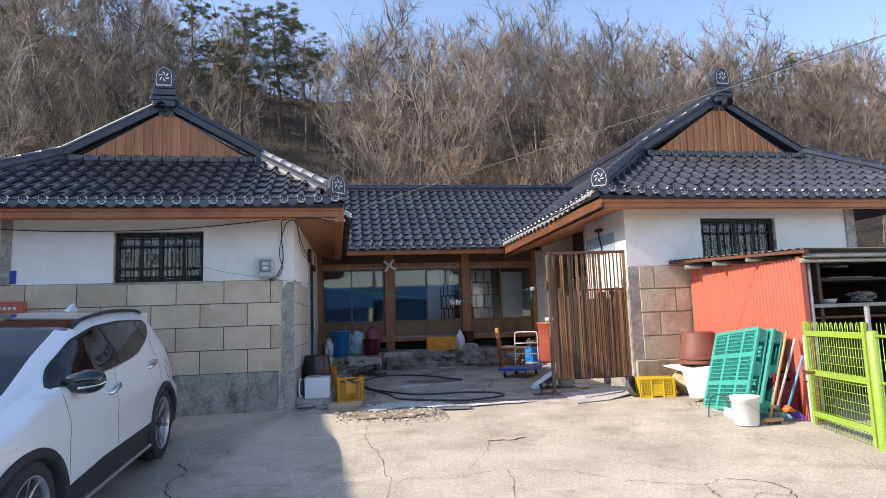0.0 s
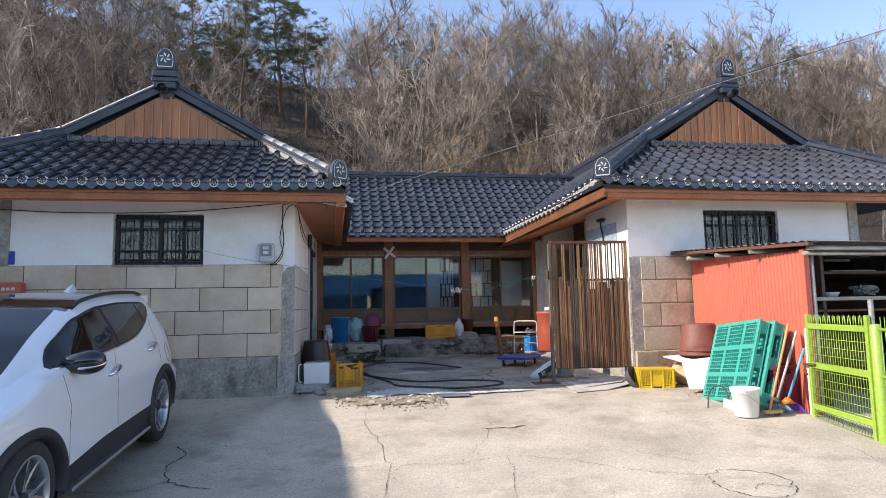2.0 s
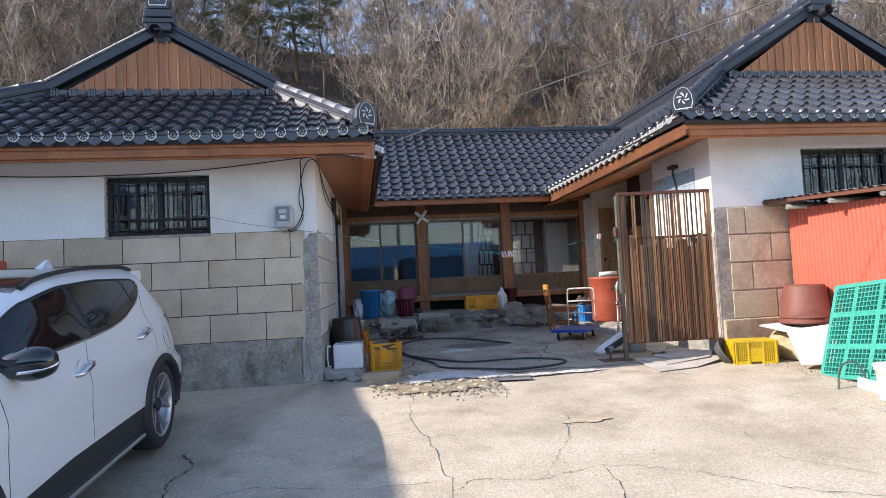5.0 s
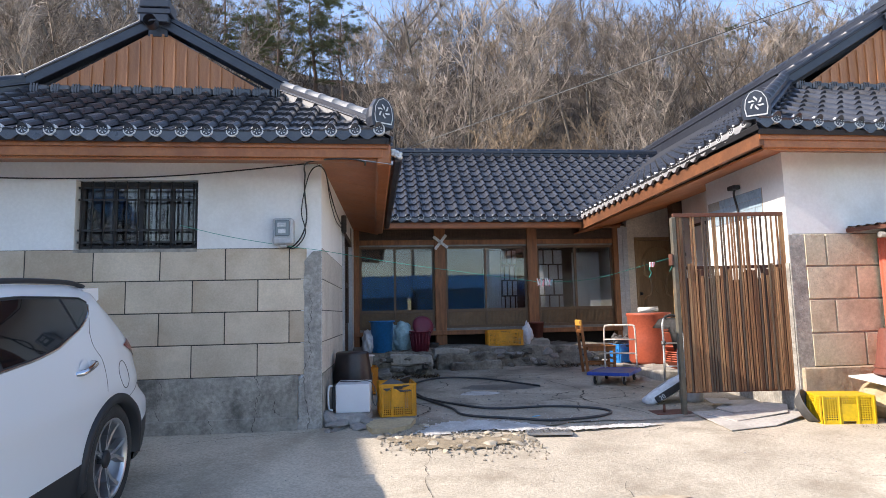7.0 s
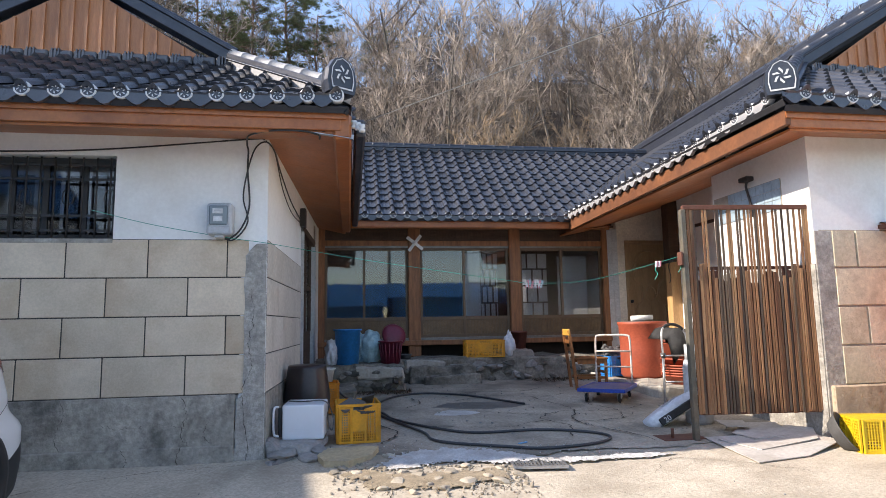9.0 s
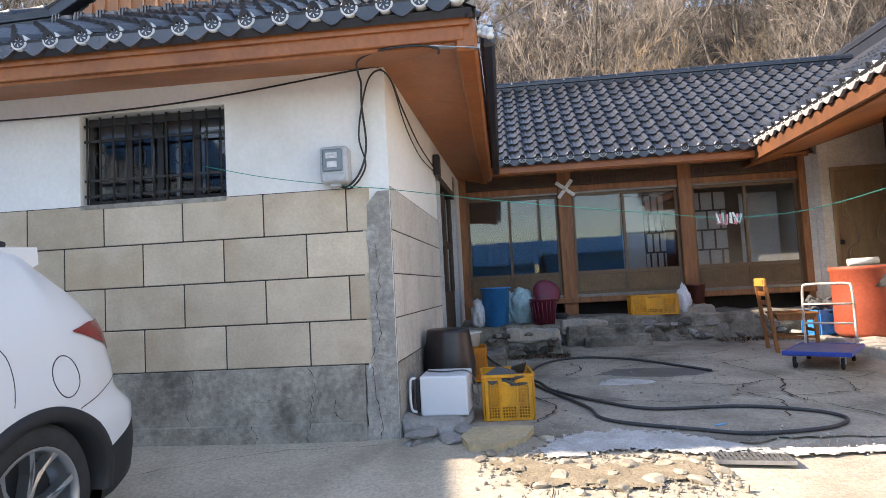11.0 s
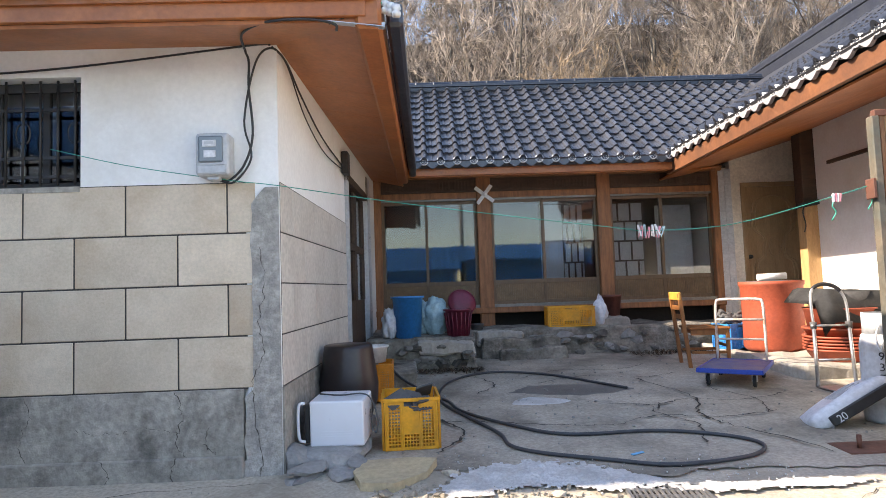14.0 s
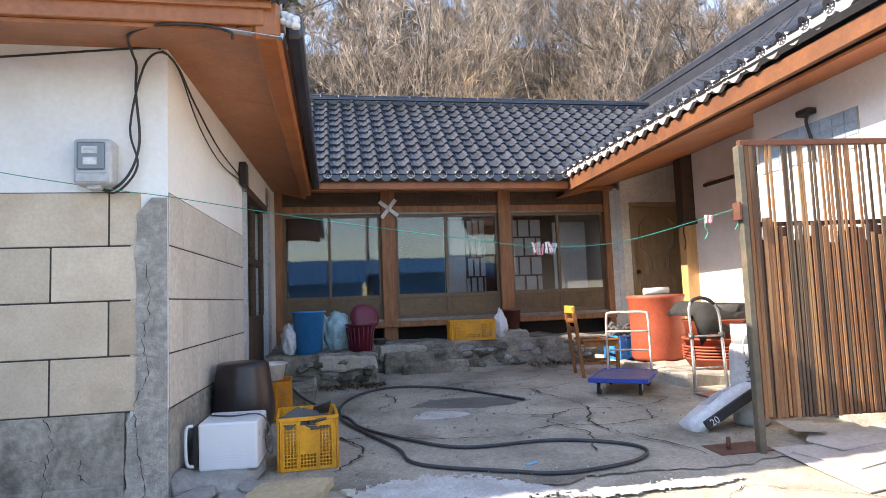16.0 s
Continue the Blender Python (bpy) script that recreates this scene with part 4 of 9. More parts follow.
def rock(name, at, size, seed, mat, parent=None, label="", group="", flat=0.6):
    rng = random.Random(seed)
    bm = bmesh.new()
    bmesh.ops.create_icosphere(bm, subdivisions=2, radius=1)
    for v in bm.verts:
        c = v.co.copy()
        v.co *= 0.8 + 0.35 * noise.noise(c * 1.3 + Vector((seed * 3.1, 0, 0)))
    for k in range(14):
        n = Vector((rng.gauss(0, 1), rng.gauss(0, 1), rng.gauss(0, 0.8))).normalized()
        if k < 2:
            n = Vector((0.05, 0.08, 1 if k else -1)).normalized()
        lim = rng.uniform(0.42, 0.68)
        for v in bm.verts:
            over = v.co.dot(n) - lim
            if over > 0:
                v.co -= n * over
    rot = pose(0, 0, 0, rng.uniform(-8, 8), rng.uniform(-8, 8), rng.uniform(0, 360))
    sc = Matrix.Diagonal((size[0] / 1.2, size[1] / 1.2, size[2] / 1.2, 1))
    bmesh.ops.transform(bm, matrix=Matrix.Translation(at) @ pose(0, 0, 0, 0, 0, 0) @ rot @ sc, verts=bm.verts)
    return part(name, bm, mat, parent, label)


def plinth():
    """The raised stone and cement platform in front of the main house, with steps."""
    bm = bmesh.new()
    def rough_box(x0, x1, y0, y1, z0, z1, n=10):
        vs = []
        b2 = bmesh.new()
        box(b2, x0, x1, y0, y1, z0, z1, 0.02)
        bmesh.ops.subdivide_edges(b2, edges=[e for e in b2.edges if e.calc_length() > 0.3], cuts=n, use_grid_fill=True)
        for v in b2.verts:
            d = noise.noise_vector(v.co * 3.1) * 0.045 + noise.noise_vector(v.co * 9) * 0.022
            v.co += d
        return b2
    p = part("platform", rough_box(0.1, 5.3, 4.2, 4.95, -0.1, 0.49, 14), M["stone"], None)
    tagged(p, "low cement and rubble platform along the house front", "platform", kind="structure")
    tagged(part("platform", rough_box(4.4, 5.9, 2.0, 4.9, -0.1, 0.20, 10), M["stone_pale"], None), "pale rough concrete ledge beside the side rooms", "platform", kind="structure")
    tagged(part("platform", rough_box(0.15, 1.42, 3.38, 4.25, -0.1, 0.475, 10), M["stone"], None), "raised cement ledge under the bins", "platform", kind="structure")
    tagged(part("platform", rough_box(0.06, 0.72, 2.30, 4.3, -0.1, 0.26, 10), M["stone"], None), "low grey concrete step along the side wall", "platform", kind="structure")
    s1 = part("step", rough_box(1.75, 2.62, 3.86, 4.25, 0.0, 0.27, 8), M["stone"], None)
    tagged(s1, "worn stone step below the platform", "step", "stone steps")
    s2 = part("step", rough_box(1.55, 2.55, 4.02, 4.4, 0.0, 0.40, 8), M["stone"], None)
    tagged(s2, "worn cement step up to the platform", "step", "stone steps")
    s3 = part("step", rough_box(3.05, 3.55, 4.35, 4.8, 0.4, 0.60, 6), M["stone_pale"], None)
    tagged(s3, "squared grey stone on the platform", "step", "stone steps")


    rng = random.Random(31)
    for k in range(64):
        x = rng.uniform(1.45, 4.5)
        z = 0.10 + 0.33 * rng.random()
        w = rng.uniform(0.10, 0.26)
        rock("stone", (x, 4.215 + rng.uniform(-0.02, 0.03), z), (w, 0.12, w * rng.uniform(0.35, 0.6)), 500 + k, M["rough_dark"] if rng.random() < 0.55 else M["grey_stone"], p)
    for k in range(26):
        x = rng.uniform(0.2, 1.4)
        w = rng.uniform(0.10, 0.24)
        rock("stone", (x, 3.39 + rng.uniform(-0.02, 0.02), 0.12 + 0.28 * rng.random()), (w, 0.12, w * rng.uniform(0.35, 0.6)), 600 + k, M["rough_dark"] if rng.random() < 0.6 else M["grey_stone"], bpy.data.objects["platform.002"])
    for x0, x1, y0, y1, z0, z1 in ((1.5, 2.1, 4.14, 4.3, 0.30, 0.47), (0.75, 1.40, 3.30, 3.44, 0.30, 0.45)):
        tagged(part("step", rough_box(x0, x1, y0, y1, z0, z1, 8), M["stone_pale"], None), "broken pale concrete block set in the platform edge", "step", "stone steps")
    bm = bmesh.new()
    for k in range(900):
        if k < 450:
            x, y = rng.uniform(0.75, 1.5), 3.28 - abs(rng.gauss(0, 0.12))
        else:
            x, y = rng.uniform(3.4, 4.4), 4.05 - abs(rng.gauss(0, 0.16))
        c = Vector((x, y, ground_z(x, y) + 0.022 + 0.02 * rng.random()))
        a = Vector((rng.gauss(0, 1), rng.gauss(0, 1), rng.gauss(0, 0.4))).normalized() * rng.uniform(0.012, 0.035)
        b = a.cross(Vector((0, 0, 1))).normalized() * rng.uniform(0.006, 0.016)
        bm.faces.new([bm.verts.new(q) for q in (c - a, c + b, c + a, c - b)])
    tagged(part("leaf_litter", bm, M["dry_leaf"]), "dry brown leaves blown against the platform", "leaves", kind="stuff")


M["rough_dark"] = surf("dark_weathered_stone", (0.085, 0.078, 0.066), (0.20, 0.185, 0.16), 0.95, 7, 0.02, 18, fine=30, vary=0.3, grain_by=1.5)
M["dry_leaf"] = surf("dry_leaf", (0.10, 0.06, 0.032), (0.045, 0.03, 0.018), 0.9, 30)
M["stone_pale"] = surf("pale_concrete", (0.42, 0.39, 0.34), (0.34, 0.32, 0.28), 0.9, 3, 0.01, 16, stain=(0.18, 0.16, 0.14), sscale=2.5, samount=0.6)
plinth()
# ---- THINGS ----
# ---- THINGS: parked car ----
def plain(name, c, rough=0.5, metal=0.0, coat=0.0, spec=0.5):
    m = surf(name, c, c, rough, 1.5, metal=metal, coat=coat, spec=spec, fine=200, grain_by=0.0)
    b = m.node_tree.nodes["Principled BSDF"]
    for k in list(b.inputs["Roughness"].links):
        m.node_tree.links.remove(k)
    b.inputs["Roughness"].default_value = rough
    return m


M["car_white"] = plain("car_white_paint", (0.74, 0.75, 0.77), 0.28, coat=0.8)
M["car_black"] = plain("car_black_plastic", (0.018, 0.019, 0.022), 0.55)
M["car_gloss"] = plain("car_gloss_black", (0.010, 0.011, 0.014), 0.08, coat=0.6)
M["car_glass"] = plain("car_tinted_glass", (0.008, 0.009, 0.011), 0.03, spec=0.35)
M["chrome"] = plain("chrome", (0.75, 0.75, 0.76), 0.12, metal=1.0)
M["alloy"] = plain("alloy_rim", (0.52, 0.53, 0.55), 0.28, metal=0.9)
M["rubber"] = surf("tyre_rubber", (0.022, 0.022, 0.023), (0.035, 0.034, 0.032), 0.85, 8, 0.002, 60)
M["tail_red"] = plain("tail_lamp_red", (0.26, 0.006, 0.008), 0.2, coat=0.05)


def car():
    root = thing("car", (0, 0, 0), "parked white sport utility car with dark tinted windows and black cladding", "car")
    top_c = [(-3.62, 0.60), (-3.5, 0.80), (-3.2, 0.85), (-2.75, 0.945), (-2.45, 1.03), (-2.0, 1.25), (-1.55, 1.415), (-1.2, 1.47), (-0.66, 1.50), (0.0, 1.495), (0.28, 1.47), (0.36, 1.40), (0.57, 1.245), (0.78, 1.085), (0.86, 0.98), (0.91, 0.80), (0.94, 0.62), (0.955, 0.50)]
    belt_c = [(-3.62, 0.50), (-3.4, 0.80), (-2.5, 1.0), (-1.5, 1.035), (-0.8, 1.05), (0.0, 1.06), (0.5, 1.04), (0.8, 0.98), (0.955, 0.45)]
    plan_up = [(-3.62, 0.45), (-3.5, 0.70), (-3.2, 0.87), (-2.7, 0.93), (-2.2, 0.94), (-0.2, 0.94), (0.2, 0.925), (0.45, 0.895), (0.62, 0.85), (0.71, 0.80), (0.79, 0.72), (0.86, 0.60), (0.91, 0.42), (0.955, 0.10)]
    plan_low = [(-3.62, 0.45), (-3.5, 0.70), (-3.2, 0.87), (-2.7, 0.935), (-2.2, 0.94), (0.2, 0.94), (0.5, 0.925), (0.68, 0.90), (0.79, 0.85), (0.86, 0.77), (0.91, 0.64), (0.955, 0.42)]
    roof_c = [(-3.62, 0.40), (-2.5, 0.72), (-1.4, 0.645), (0.3, 0.63), (0.6, 0.68), (0.8, 0.68), (0.9, 0.40), (0.955, 0.08)]
    clad_c = [(-3.62, 0.40), (-2.3, 0.40), (-1.6, 0.445), (-0.5, 0.445), (0.45, 0.455), (0.62, 0.50), (0.82, 0.575), (0.955, 0.585)]

    def lerp(pts, y):
        for (a, va), (b, vb) in zip(pts, pts[1:]):
            if y <= b:
                return va + (vb - va) * max(0.0, min(1.0, (y - a) / (b - a)))
        return pts[-1][1]

    def soft(pts, y, r=0.045):
        return sum(lerp(pts, y + r * k) * g for k, g in ((-1, 0.15), (-0.5, 0.2), (0, 0.3), (0.5, 0.2), (1, 0.15)))

    def width(y, z):
        t = max(0.0, min(1.0, (z - 0.60) / 0.16))
        t = t * t * (3 - 2 * t)
        w = soft(plan_low, y) * (1 - t) + soft(plan_up, y) * t
        return w - 0.055 * max(0.0, (z - 0.72) / 0.33) ** 1.6 - 0.03 * max(0.0, (0.45 - z) / 0.2) ** 1.5 + 0.010 * math.exp(-((z - 0.80) / 0.07) ** 2)

    NL, NM, NU = 5, 15, 9

    def ring(y):
        """Half a section, from the sill up over the belt to the middle of the roof."""
        zt = soft(top_c, y)
        zb = min(soft(belt_c, y), zt - 0.03)
        zc = min(soft(clad_c, y), zb - 0.02)
        bot = 0.23 + 0.10 * max(0.0, min(1.0, (y - 0.55) / 0.35)) + 0.10 * max(0.0, min(1.0, (-3.2 - y) / 0.3))
        bot = min(bot, zc - 0.02)
        out = [(width(y, bot) - 0.14, bot - 0.01)]
        out += [(width(y, z), z) for z in (bot + (zc - bot) * k / NL for k in range(NL + 1))]
        out += [(width(y, z), z) for z in (zc + (zb - zc) * k / NM for k in range(1, NM + 1))]
        xb = width(y, zb)
        xt = min(soft(roof_c, y), xb - 0.01)
        ze = zt - min(0.055, (zt - zb) * 0.6)
        for k in range(1, NU + 1):
            t = k / NU
            out.append((xb + (xt + 0.04 * min(1, (zt - zb) * 4) - xb) * (0.75 * t + 0.25 * t * t), zb + (ze - zb) * t))
        out += [(xt - 0.005, ze + (zt - ze) * 0.62), (xt - 0.085 * min(1, xt * 2), ze + (zt - ze) * 0.86), (xt * 0.62, zt), (xt * 0.3, zt + 0.010), (0.0, zt + 0.013)]
        return out

    ys = [-3.62 + 0.06 * i for i in range(42)] + [-1.10 + 0.035 * i for i in range(59)]
    ys = [y for y in ys if y < 0.95] + [0.952]
    grid = [[(x, y, z) for x, z in ring(y)] for y in ys]
    n, c = len(ys), len(grid[0])
    j_belt, j_roof = 1 + NL + NM, 1 + NL + NM + NU

    def side(y, z, off=0.0):
        r = ring(y)
        for (xa, za), (xb, zb) in zip(r[1:], r[2:]):
            if za <= z <= zb:
                return xa + (xb - xa) * (z - za) / max(1e-6, zb - za) + off
        return r[j_roof][0] + off

    def kind(y, j, z):
        for ax in (0.03, -2.70):
            if ((y - ax) / 0.43) ** 2 + ((z - 0.36) / 0.365) ** 2 < 1 and j < 1 + NL + NM:
                return None
        if j <= NL:
            return "cladding"
        if -2.45 < y < -1.56 and j >= j_roof + 2:
            return "windscreen"
        if -1.56 <= y < 0.05 and j >= j_roof + 1:
            return "sunroof"
        if 0.38 < y < 0.66 and j >= j_roof:
            return "rear_window"
        return "body"

    faces = {}
    for i in range(n - 1):
        for j in range(c - 1):
            q = [grid[i][j], grid[i + 1][j], grid[i + 1][j + 1], grid[i][j + 1]]
            k = kind(sum(p[1] for p in q) / 4, j, sum(p[2] for p in q) / 4)
            if k:
                faces.setdefault(k, []).append((i, j))
    mats = {"body": M["car_white"], "cladding": M["car_black"], "windscreen": M["car_glass"], "sunroof": M["car_gloss"], "rear_window": M["car_glass"]}
    lab = {"cladding": "black plastic sill cladding", "sunroof": "glossy black glass roof"}
    for k, fs in faces.items():
        for s in ((1, -1) if k == "cladding" else (0,)):
            bm = bmesh.new()
            vs = {}
            for sg in ((1, -1) if s == 0 else (s,)):
                for i, j in fs:
                    q = []
                    for a, b in ((i, j), (i + 1, j), (i + 1, j + 1), (i, j + 1)):
                        key = (a, b, sg if b < c - 1 else 1)
                        if key not in vs:
                            x, y, z = grid[a][b]
                            vs[key] = bm.verts.new((sg * x, y, z))
                        q.append(vs[key])
                    if len(set(q)) == 4:
                        bm.faces.new(q if sg > 0 else q[::-1])
            if k == "body":
                for e in (0, n - 1):
                    rr = [bm.verts.new((sg * x, y, z)) for sg, row in ((1, grid[e]), (-1, grid[e][::-1][1:])) for x, y, z in row]
                    bm.faces.new(rr if e else rr[::-1])
            part(k, bm, mats[k], root, lab.get(k, ""), smooth=True)
    part("underbody", bx(-0.76, 0.76, -3.3, 0.74, 0.2, 0.72), M["car_black"], root)

    low = [(-2.24, 1.04), (-2.07, 1.042), (-1.5, 1.055), (-1.13, 1.065), (-0.8, 1.085), (-0.56, 1.115), (-0.2, 1.205), (-0.03, 1.265), (0.05, 1.31), (0.085, 1.35)]
    high = [(-2.24, 1.05), (-2.04, 1.18), (-1.64, 1.325), (-1.19, 1.395), (-0.66, 1.412), (-0.24, 1.40), (0.0, 1.39), (0.06, 1.378), (0.085, 1.352)]

    def sheet(lo, hi, y0, y1, off, sx, ny=30, nz=7):
        """A sheet that lies on the flank between two lines."""
        bm = bmesh.new()
        rows = []
        for i in range(ny + 1):
            y = y0 + (y1 - y0) * i / ny
            a, b = soft(lo, y, 0.02), soft(hi, y, 0.02)
            b = max(b, a + 0.002)
            rows.append([bm.verts.new((sx * side(y, a + (b - a) * j / nz, off), y, a + (b - a) * j / nz)) for j in range(nz + 1)])
        for p, q in zip(rows, rows[1:]):
            for j in range(nz):
                v = (p[j], q[j], q[j + 1], p[j + 1])
                bm.faces.new(v if sx > 0 else v[::-1])
        return bm

    def line(pts, off, r, sx, seg=6):
        bm = bmesh.new()
        tube(bm, [(sx * side(y, z, off), y, z) for y, z in pts], r, seg)
        return bm

    for sx in (1, -1):
        part("window_surround", sheet(low, high, -2.235, 0.083, 0.003, sx, 60), M["car_black"], root, smooth=True)
        for y0, y1 in ((-2.18, -1.14), (-1.08, -0.26), (-0.23, 0.06)):
            part("window", sheet([(y, z + 0.014) for y, z in low], [(y, z - 0.012) for y, z in high], y0, y1, 0.006, sx), M["car_glass"], root, "dark tinted side glass", smooth=True)
        rim = [(-2.235 + 0.0772 * k, soft(low, -2.235 + 0.0772 * k, 0.02)) for k in range(31)]
        part("window_trim", line(rim, 0.004, 0.007, sx), M["chrome"], root, "chrome strip under the side glass")
        part("window_trim", line([(0.083 - 0.0772 * k, soft(high, 0.083 - 0.0772 * k, 0.02)) for k in range(31)], 0.004, 0.006, sx), M["car_black"], root)
        # tail lamp on the corner, door seams, bumper joint
        part("tail_lamp", sheet([(0.36, 1.045), (0.54, 0.985), (0.77, 0.90)], [(0.36, 1.05), (0.52, 1.075), (0.77, 1.075)], 0.36, 0.765, 0.006, sx, 16), M["tail_red"], root, "wedge-shaped red tail lamp", smooth=True)
        for pts in ([(-1.30, 0.46), (-1.31, 0.62), (-1.31, 0.8), (-1.28, 0.95), (-1.24, 1.05)], [(-2.2, 0.42), (-2.2, 0.7), (-2.2, 0.9), (-2.22, 1.03)], [(-0.09, 0.80), (-0.06, 0.9), (-0.07, 1.0), (-0.13, 1.08), (-0.10, 1.17), (0.0, 1.26)], [(0.30, 0.70), (0.42, 0.72), (0.55, 0.75), (0.66, 0.78)]):
            part("seam", line([(p.y, p.z) for p in arc([(0, y, z) for y, z in pts], 4)], -0.001, 0.0028, sx, 5), M["car_black"], root)
        for ax in (0.03, -2.70):
            bm = bmesh.new()
            rings = []
            for q in range(33):
                a = math.pi * (-0.07 + 1.14 * q / 32)
                rr = []
                for ra, rb, off in ((0.40, 0.338, -0.14), (0.40, 0.338, 0.012), (0.43, 0.365, 0.022), (0.468, 0.398, 0.016), (0.476, 0.405, -0.02)):
                    y, z = ax + ra * math.cos(a), 0.36 + rb * math.sin(a)
                    rr.append(bm.verts.new((sx * side(y, max(z, 0.34), off), y, z)))
                rings.append(rr)
            for a, b in zip(rings, rings[1:]):
                for k in range(4):
                    v = (a[k], b[k], b[k + 1], a[k + 1])
                    bm.faces.new(v if sx < 0 else v[::-1])
            part("wheel_arch", bm, M["car_black"], root, smooth=True)
            ay = 0.0 if ax > 0 else ax
            turn = pose(sx * 0.835, ay, 0.355, 0, 90 * sx, 0)
            bm = bmesh.new()
            lathe(bm, [(0.245, -0.10), (0.32, -0.12), (0.348, -0.09), (0.355, 0.0), (0.348, 0.075), (0.325, 0.095), (0.27, 0.10), (0.25, 0.085)], seg=40, m=turn)
            tyre = part("wheel", bm, M["rubber"], root, "black tyre on a five-spoke alloy rim")
            bm = bmesh.new()
            lathe(bm, [(0.256, 0.094), (0.244, 0.096), (0.235, 0.06), (0.225, -0.09), (0.0, -0.09)], seg=40, m=turn)
            part("rim", bm, [M["alloy"]], tyre)
            bm = bmesh.new()
            lathe(bm, [(0.226, -0.02), (0.0, -0.02)], seg=24, m=turn)
            part("brake", bm, M["car_black"], tyre)
            for k in range(5):
                bm = bmesh.new()
                a0 = 2 * math.pi * k / 5 + 0.3
                for s in (-1, 1):
                    a1 = a0 + s * 0.30
                    p = [(0.05, a0 + s * 0.35, 0.055), (0.05, a0 - s * 0.1, 0.055), (0.15, a0 + s * 0.05, 0.065), (0.240, a1 - s * 0.07, 0.085), (0.240, a1 + s * 0.05, 0.085), (0.15, a0 + s * 0.19, 0.06)]
                    top = [bm.verts.new(turn @ Vector((r * math.cos(t), r * math.sin(t), h))) for r, t, h in p]
                    low_v = [bm.verts.new(turn @ Vector((r * math.cos(t), r * math.sin(t), h - 0.05))) for r, t, h in p]
                    bm.faces.new(top)
                    for q in range(6):
                        bm.faces.new((top[q], low_v[q], low_v[(q + 1) % 6], top[(q + 1) % 6]))
                part("spoke", bm, M["alloy"], tyre)
            bm = bmesh.new()
            lathe(bm, [(0.055, 0.03), (0.055, 0.065), (0.035, 0.075), (0.0, 0.076)], seg=16, m=turn)
            part("hub", bm, M["car_black"], tyre)
        for y, z in ((-1.38, 0.905), (-0.33, 0.975)):
            x = side(y, z)
            cup = bmesh.new()
            lathe(cup, [(0.0, 0.003), (0.05, 0.002), (0.06, -0.002)], seg=18, m=pose(sx * x, y, z, 0, 90 * sx, 0))
            part("handle_cup", cup, M["car_white"], root)
            bm = bmesh.new()
            tube(bm, arc([(sx * (x - 0.01), y + 0.105, z + 0.022), (sx * (x + 0.03), y + 0.08, z + 0.018), (sx * (x + 0.032), y - 0.06, z - 0.012), (sx * (x - 0.01), y - 0.10, z - 0.02)], 4), 0.017, 8)
            part("door_handle", bm, M["chrome"], root, "chrome door handle")
        bm = bmesh.new()
        bmesh.ops.create_uvsphere(bm, u_segments=20, v_segments=12, radius=1)
        for v in bm.verts:
            p = v.co
            p.x = math.copysign(abs(p.x) ** 0.75, p.x) * 0.145
            p.y = (math.copysign(abs(p.y) ** 0.8, p.y) * 0.085) if p.y < 0 else p.y * 0.03
            p.z = math.copysign(abs(p.z) ** 0.8, p.z) * (0.085 - 0.015 * (p.x < 0))
            v.co = Vector((sx * (0.955 + p.x), -2.04 + p.y, 1.055 + p.z + 0.06 * p.x))
        if sx < 0:
            bmesh.ops.reverse_faces(bm, faces=bm.faces)
        mir = part("mirror", bm, M["car_gloss"], root, "glossy black door mirror with indicator strip", smooth=True)
        bm = bmesh.new()
        tube(bm, [(sx * 0.84, -2.06, 1.03), (sx * 0.92, -2.06, 1.02)], 0.03, 8)
        part("foot", bm, M["car_black"], mir)
        bm = bmesh.new()
        tube(bm, arc([(sx * 0.95, -2.125, 1.025), (sx * 1.02, -2.115, 1.03), (sx * 1.075, -2.085, 1.04), (sx * 1.10, -2.045, 1.055)], 4), 0.009, 6)
        part("indicator", bm, M["chrome"], mir)
        bm = bmesh.new()
        tube(bm, arc([(sx * 0.655, -1.50, 1.405), (sx * 0.645, -1.25, 1.462), (sx * 0.635, -0.66, 1.50), (sx * 0.63, 0.0, 1.492), (sx * 0.63, 0.24, 1.462)], 6), 0.016, 8)
        part("roof_rail", bm, M["car_black"], root, "black roof rail")
        part("step_bar", bx(min(sx * 0.89, sx * 0.965), max(sx * 0.89, sx * 0.965), -2.2, -0.5, 0.235, 0.265, 0.008), M["alloy"], root, "silver sill step bar")
        part("headlight", bx(min(sx * 0.5, sx * 0.80), max(sx * 0.5, sx * 0.80), -3.5, -3.34, 0.68, 0.80, 0.03, None, 0, 2), M["glass"], root, "clear headlamp")
    part("fuel_flap", line([(0.235 + 0.088 * math.cos(t), 0.86 + 0.092 * math.sin(t)) for t in [2 * math.pi * q / 28 for q in range(29)]], 0.0, 0.0028, 1, 5), M["car_black"], root)
    # roof spoiler over the rear glass
    bm = bmesh.new()
    rows = []
    for k in range(13):
        x = -0.665 + 1.33 * k / 12
        e = abs(x) / 0.665
        yb = 0.45 - 0.05 * e ** 3
        z = 1.482 - 0.018 * e ** 2
        rows.append([bm.verts.new((x, y, zz)) for y, zz in ((0.16, z + 0.004 - 0.02 * e ** 4), (yb, z - 0.014), (yb + 0.004, z - 0.045 - 0.05 * e ** 6), (0.30, z - 0.075 - 0.06 * e ** 6))])
    for a, b in zip(rows, rows[1:]):
        for k in range(3):
            bm.faces.new((a[k], b[k], b[k + 1], a[k + 1]))
        bm.faces.new((a[3], b[3], b[0], a[0]))
    bm.faces.new(rows[0])
    bm.faces.new(rows[-1][::-1])
    part("spoiler", bm, M["car_white"], root, smooth=False)
    bm = bmesh.new()
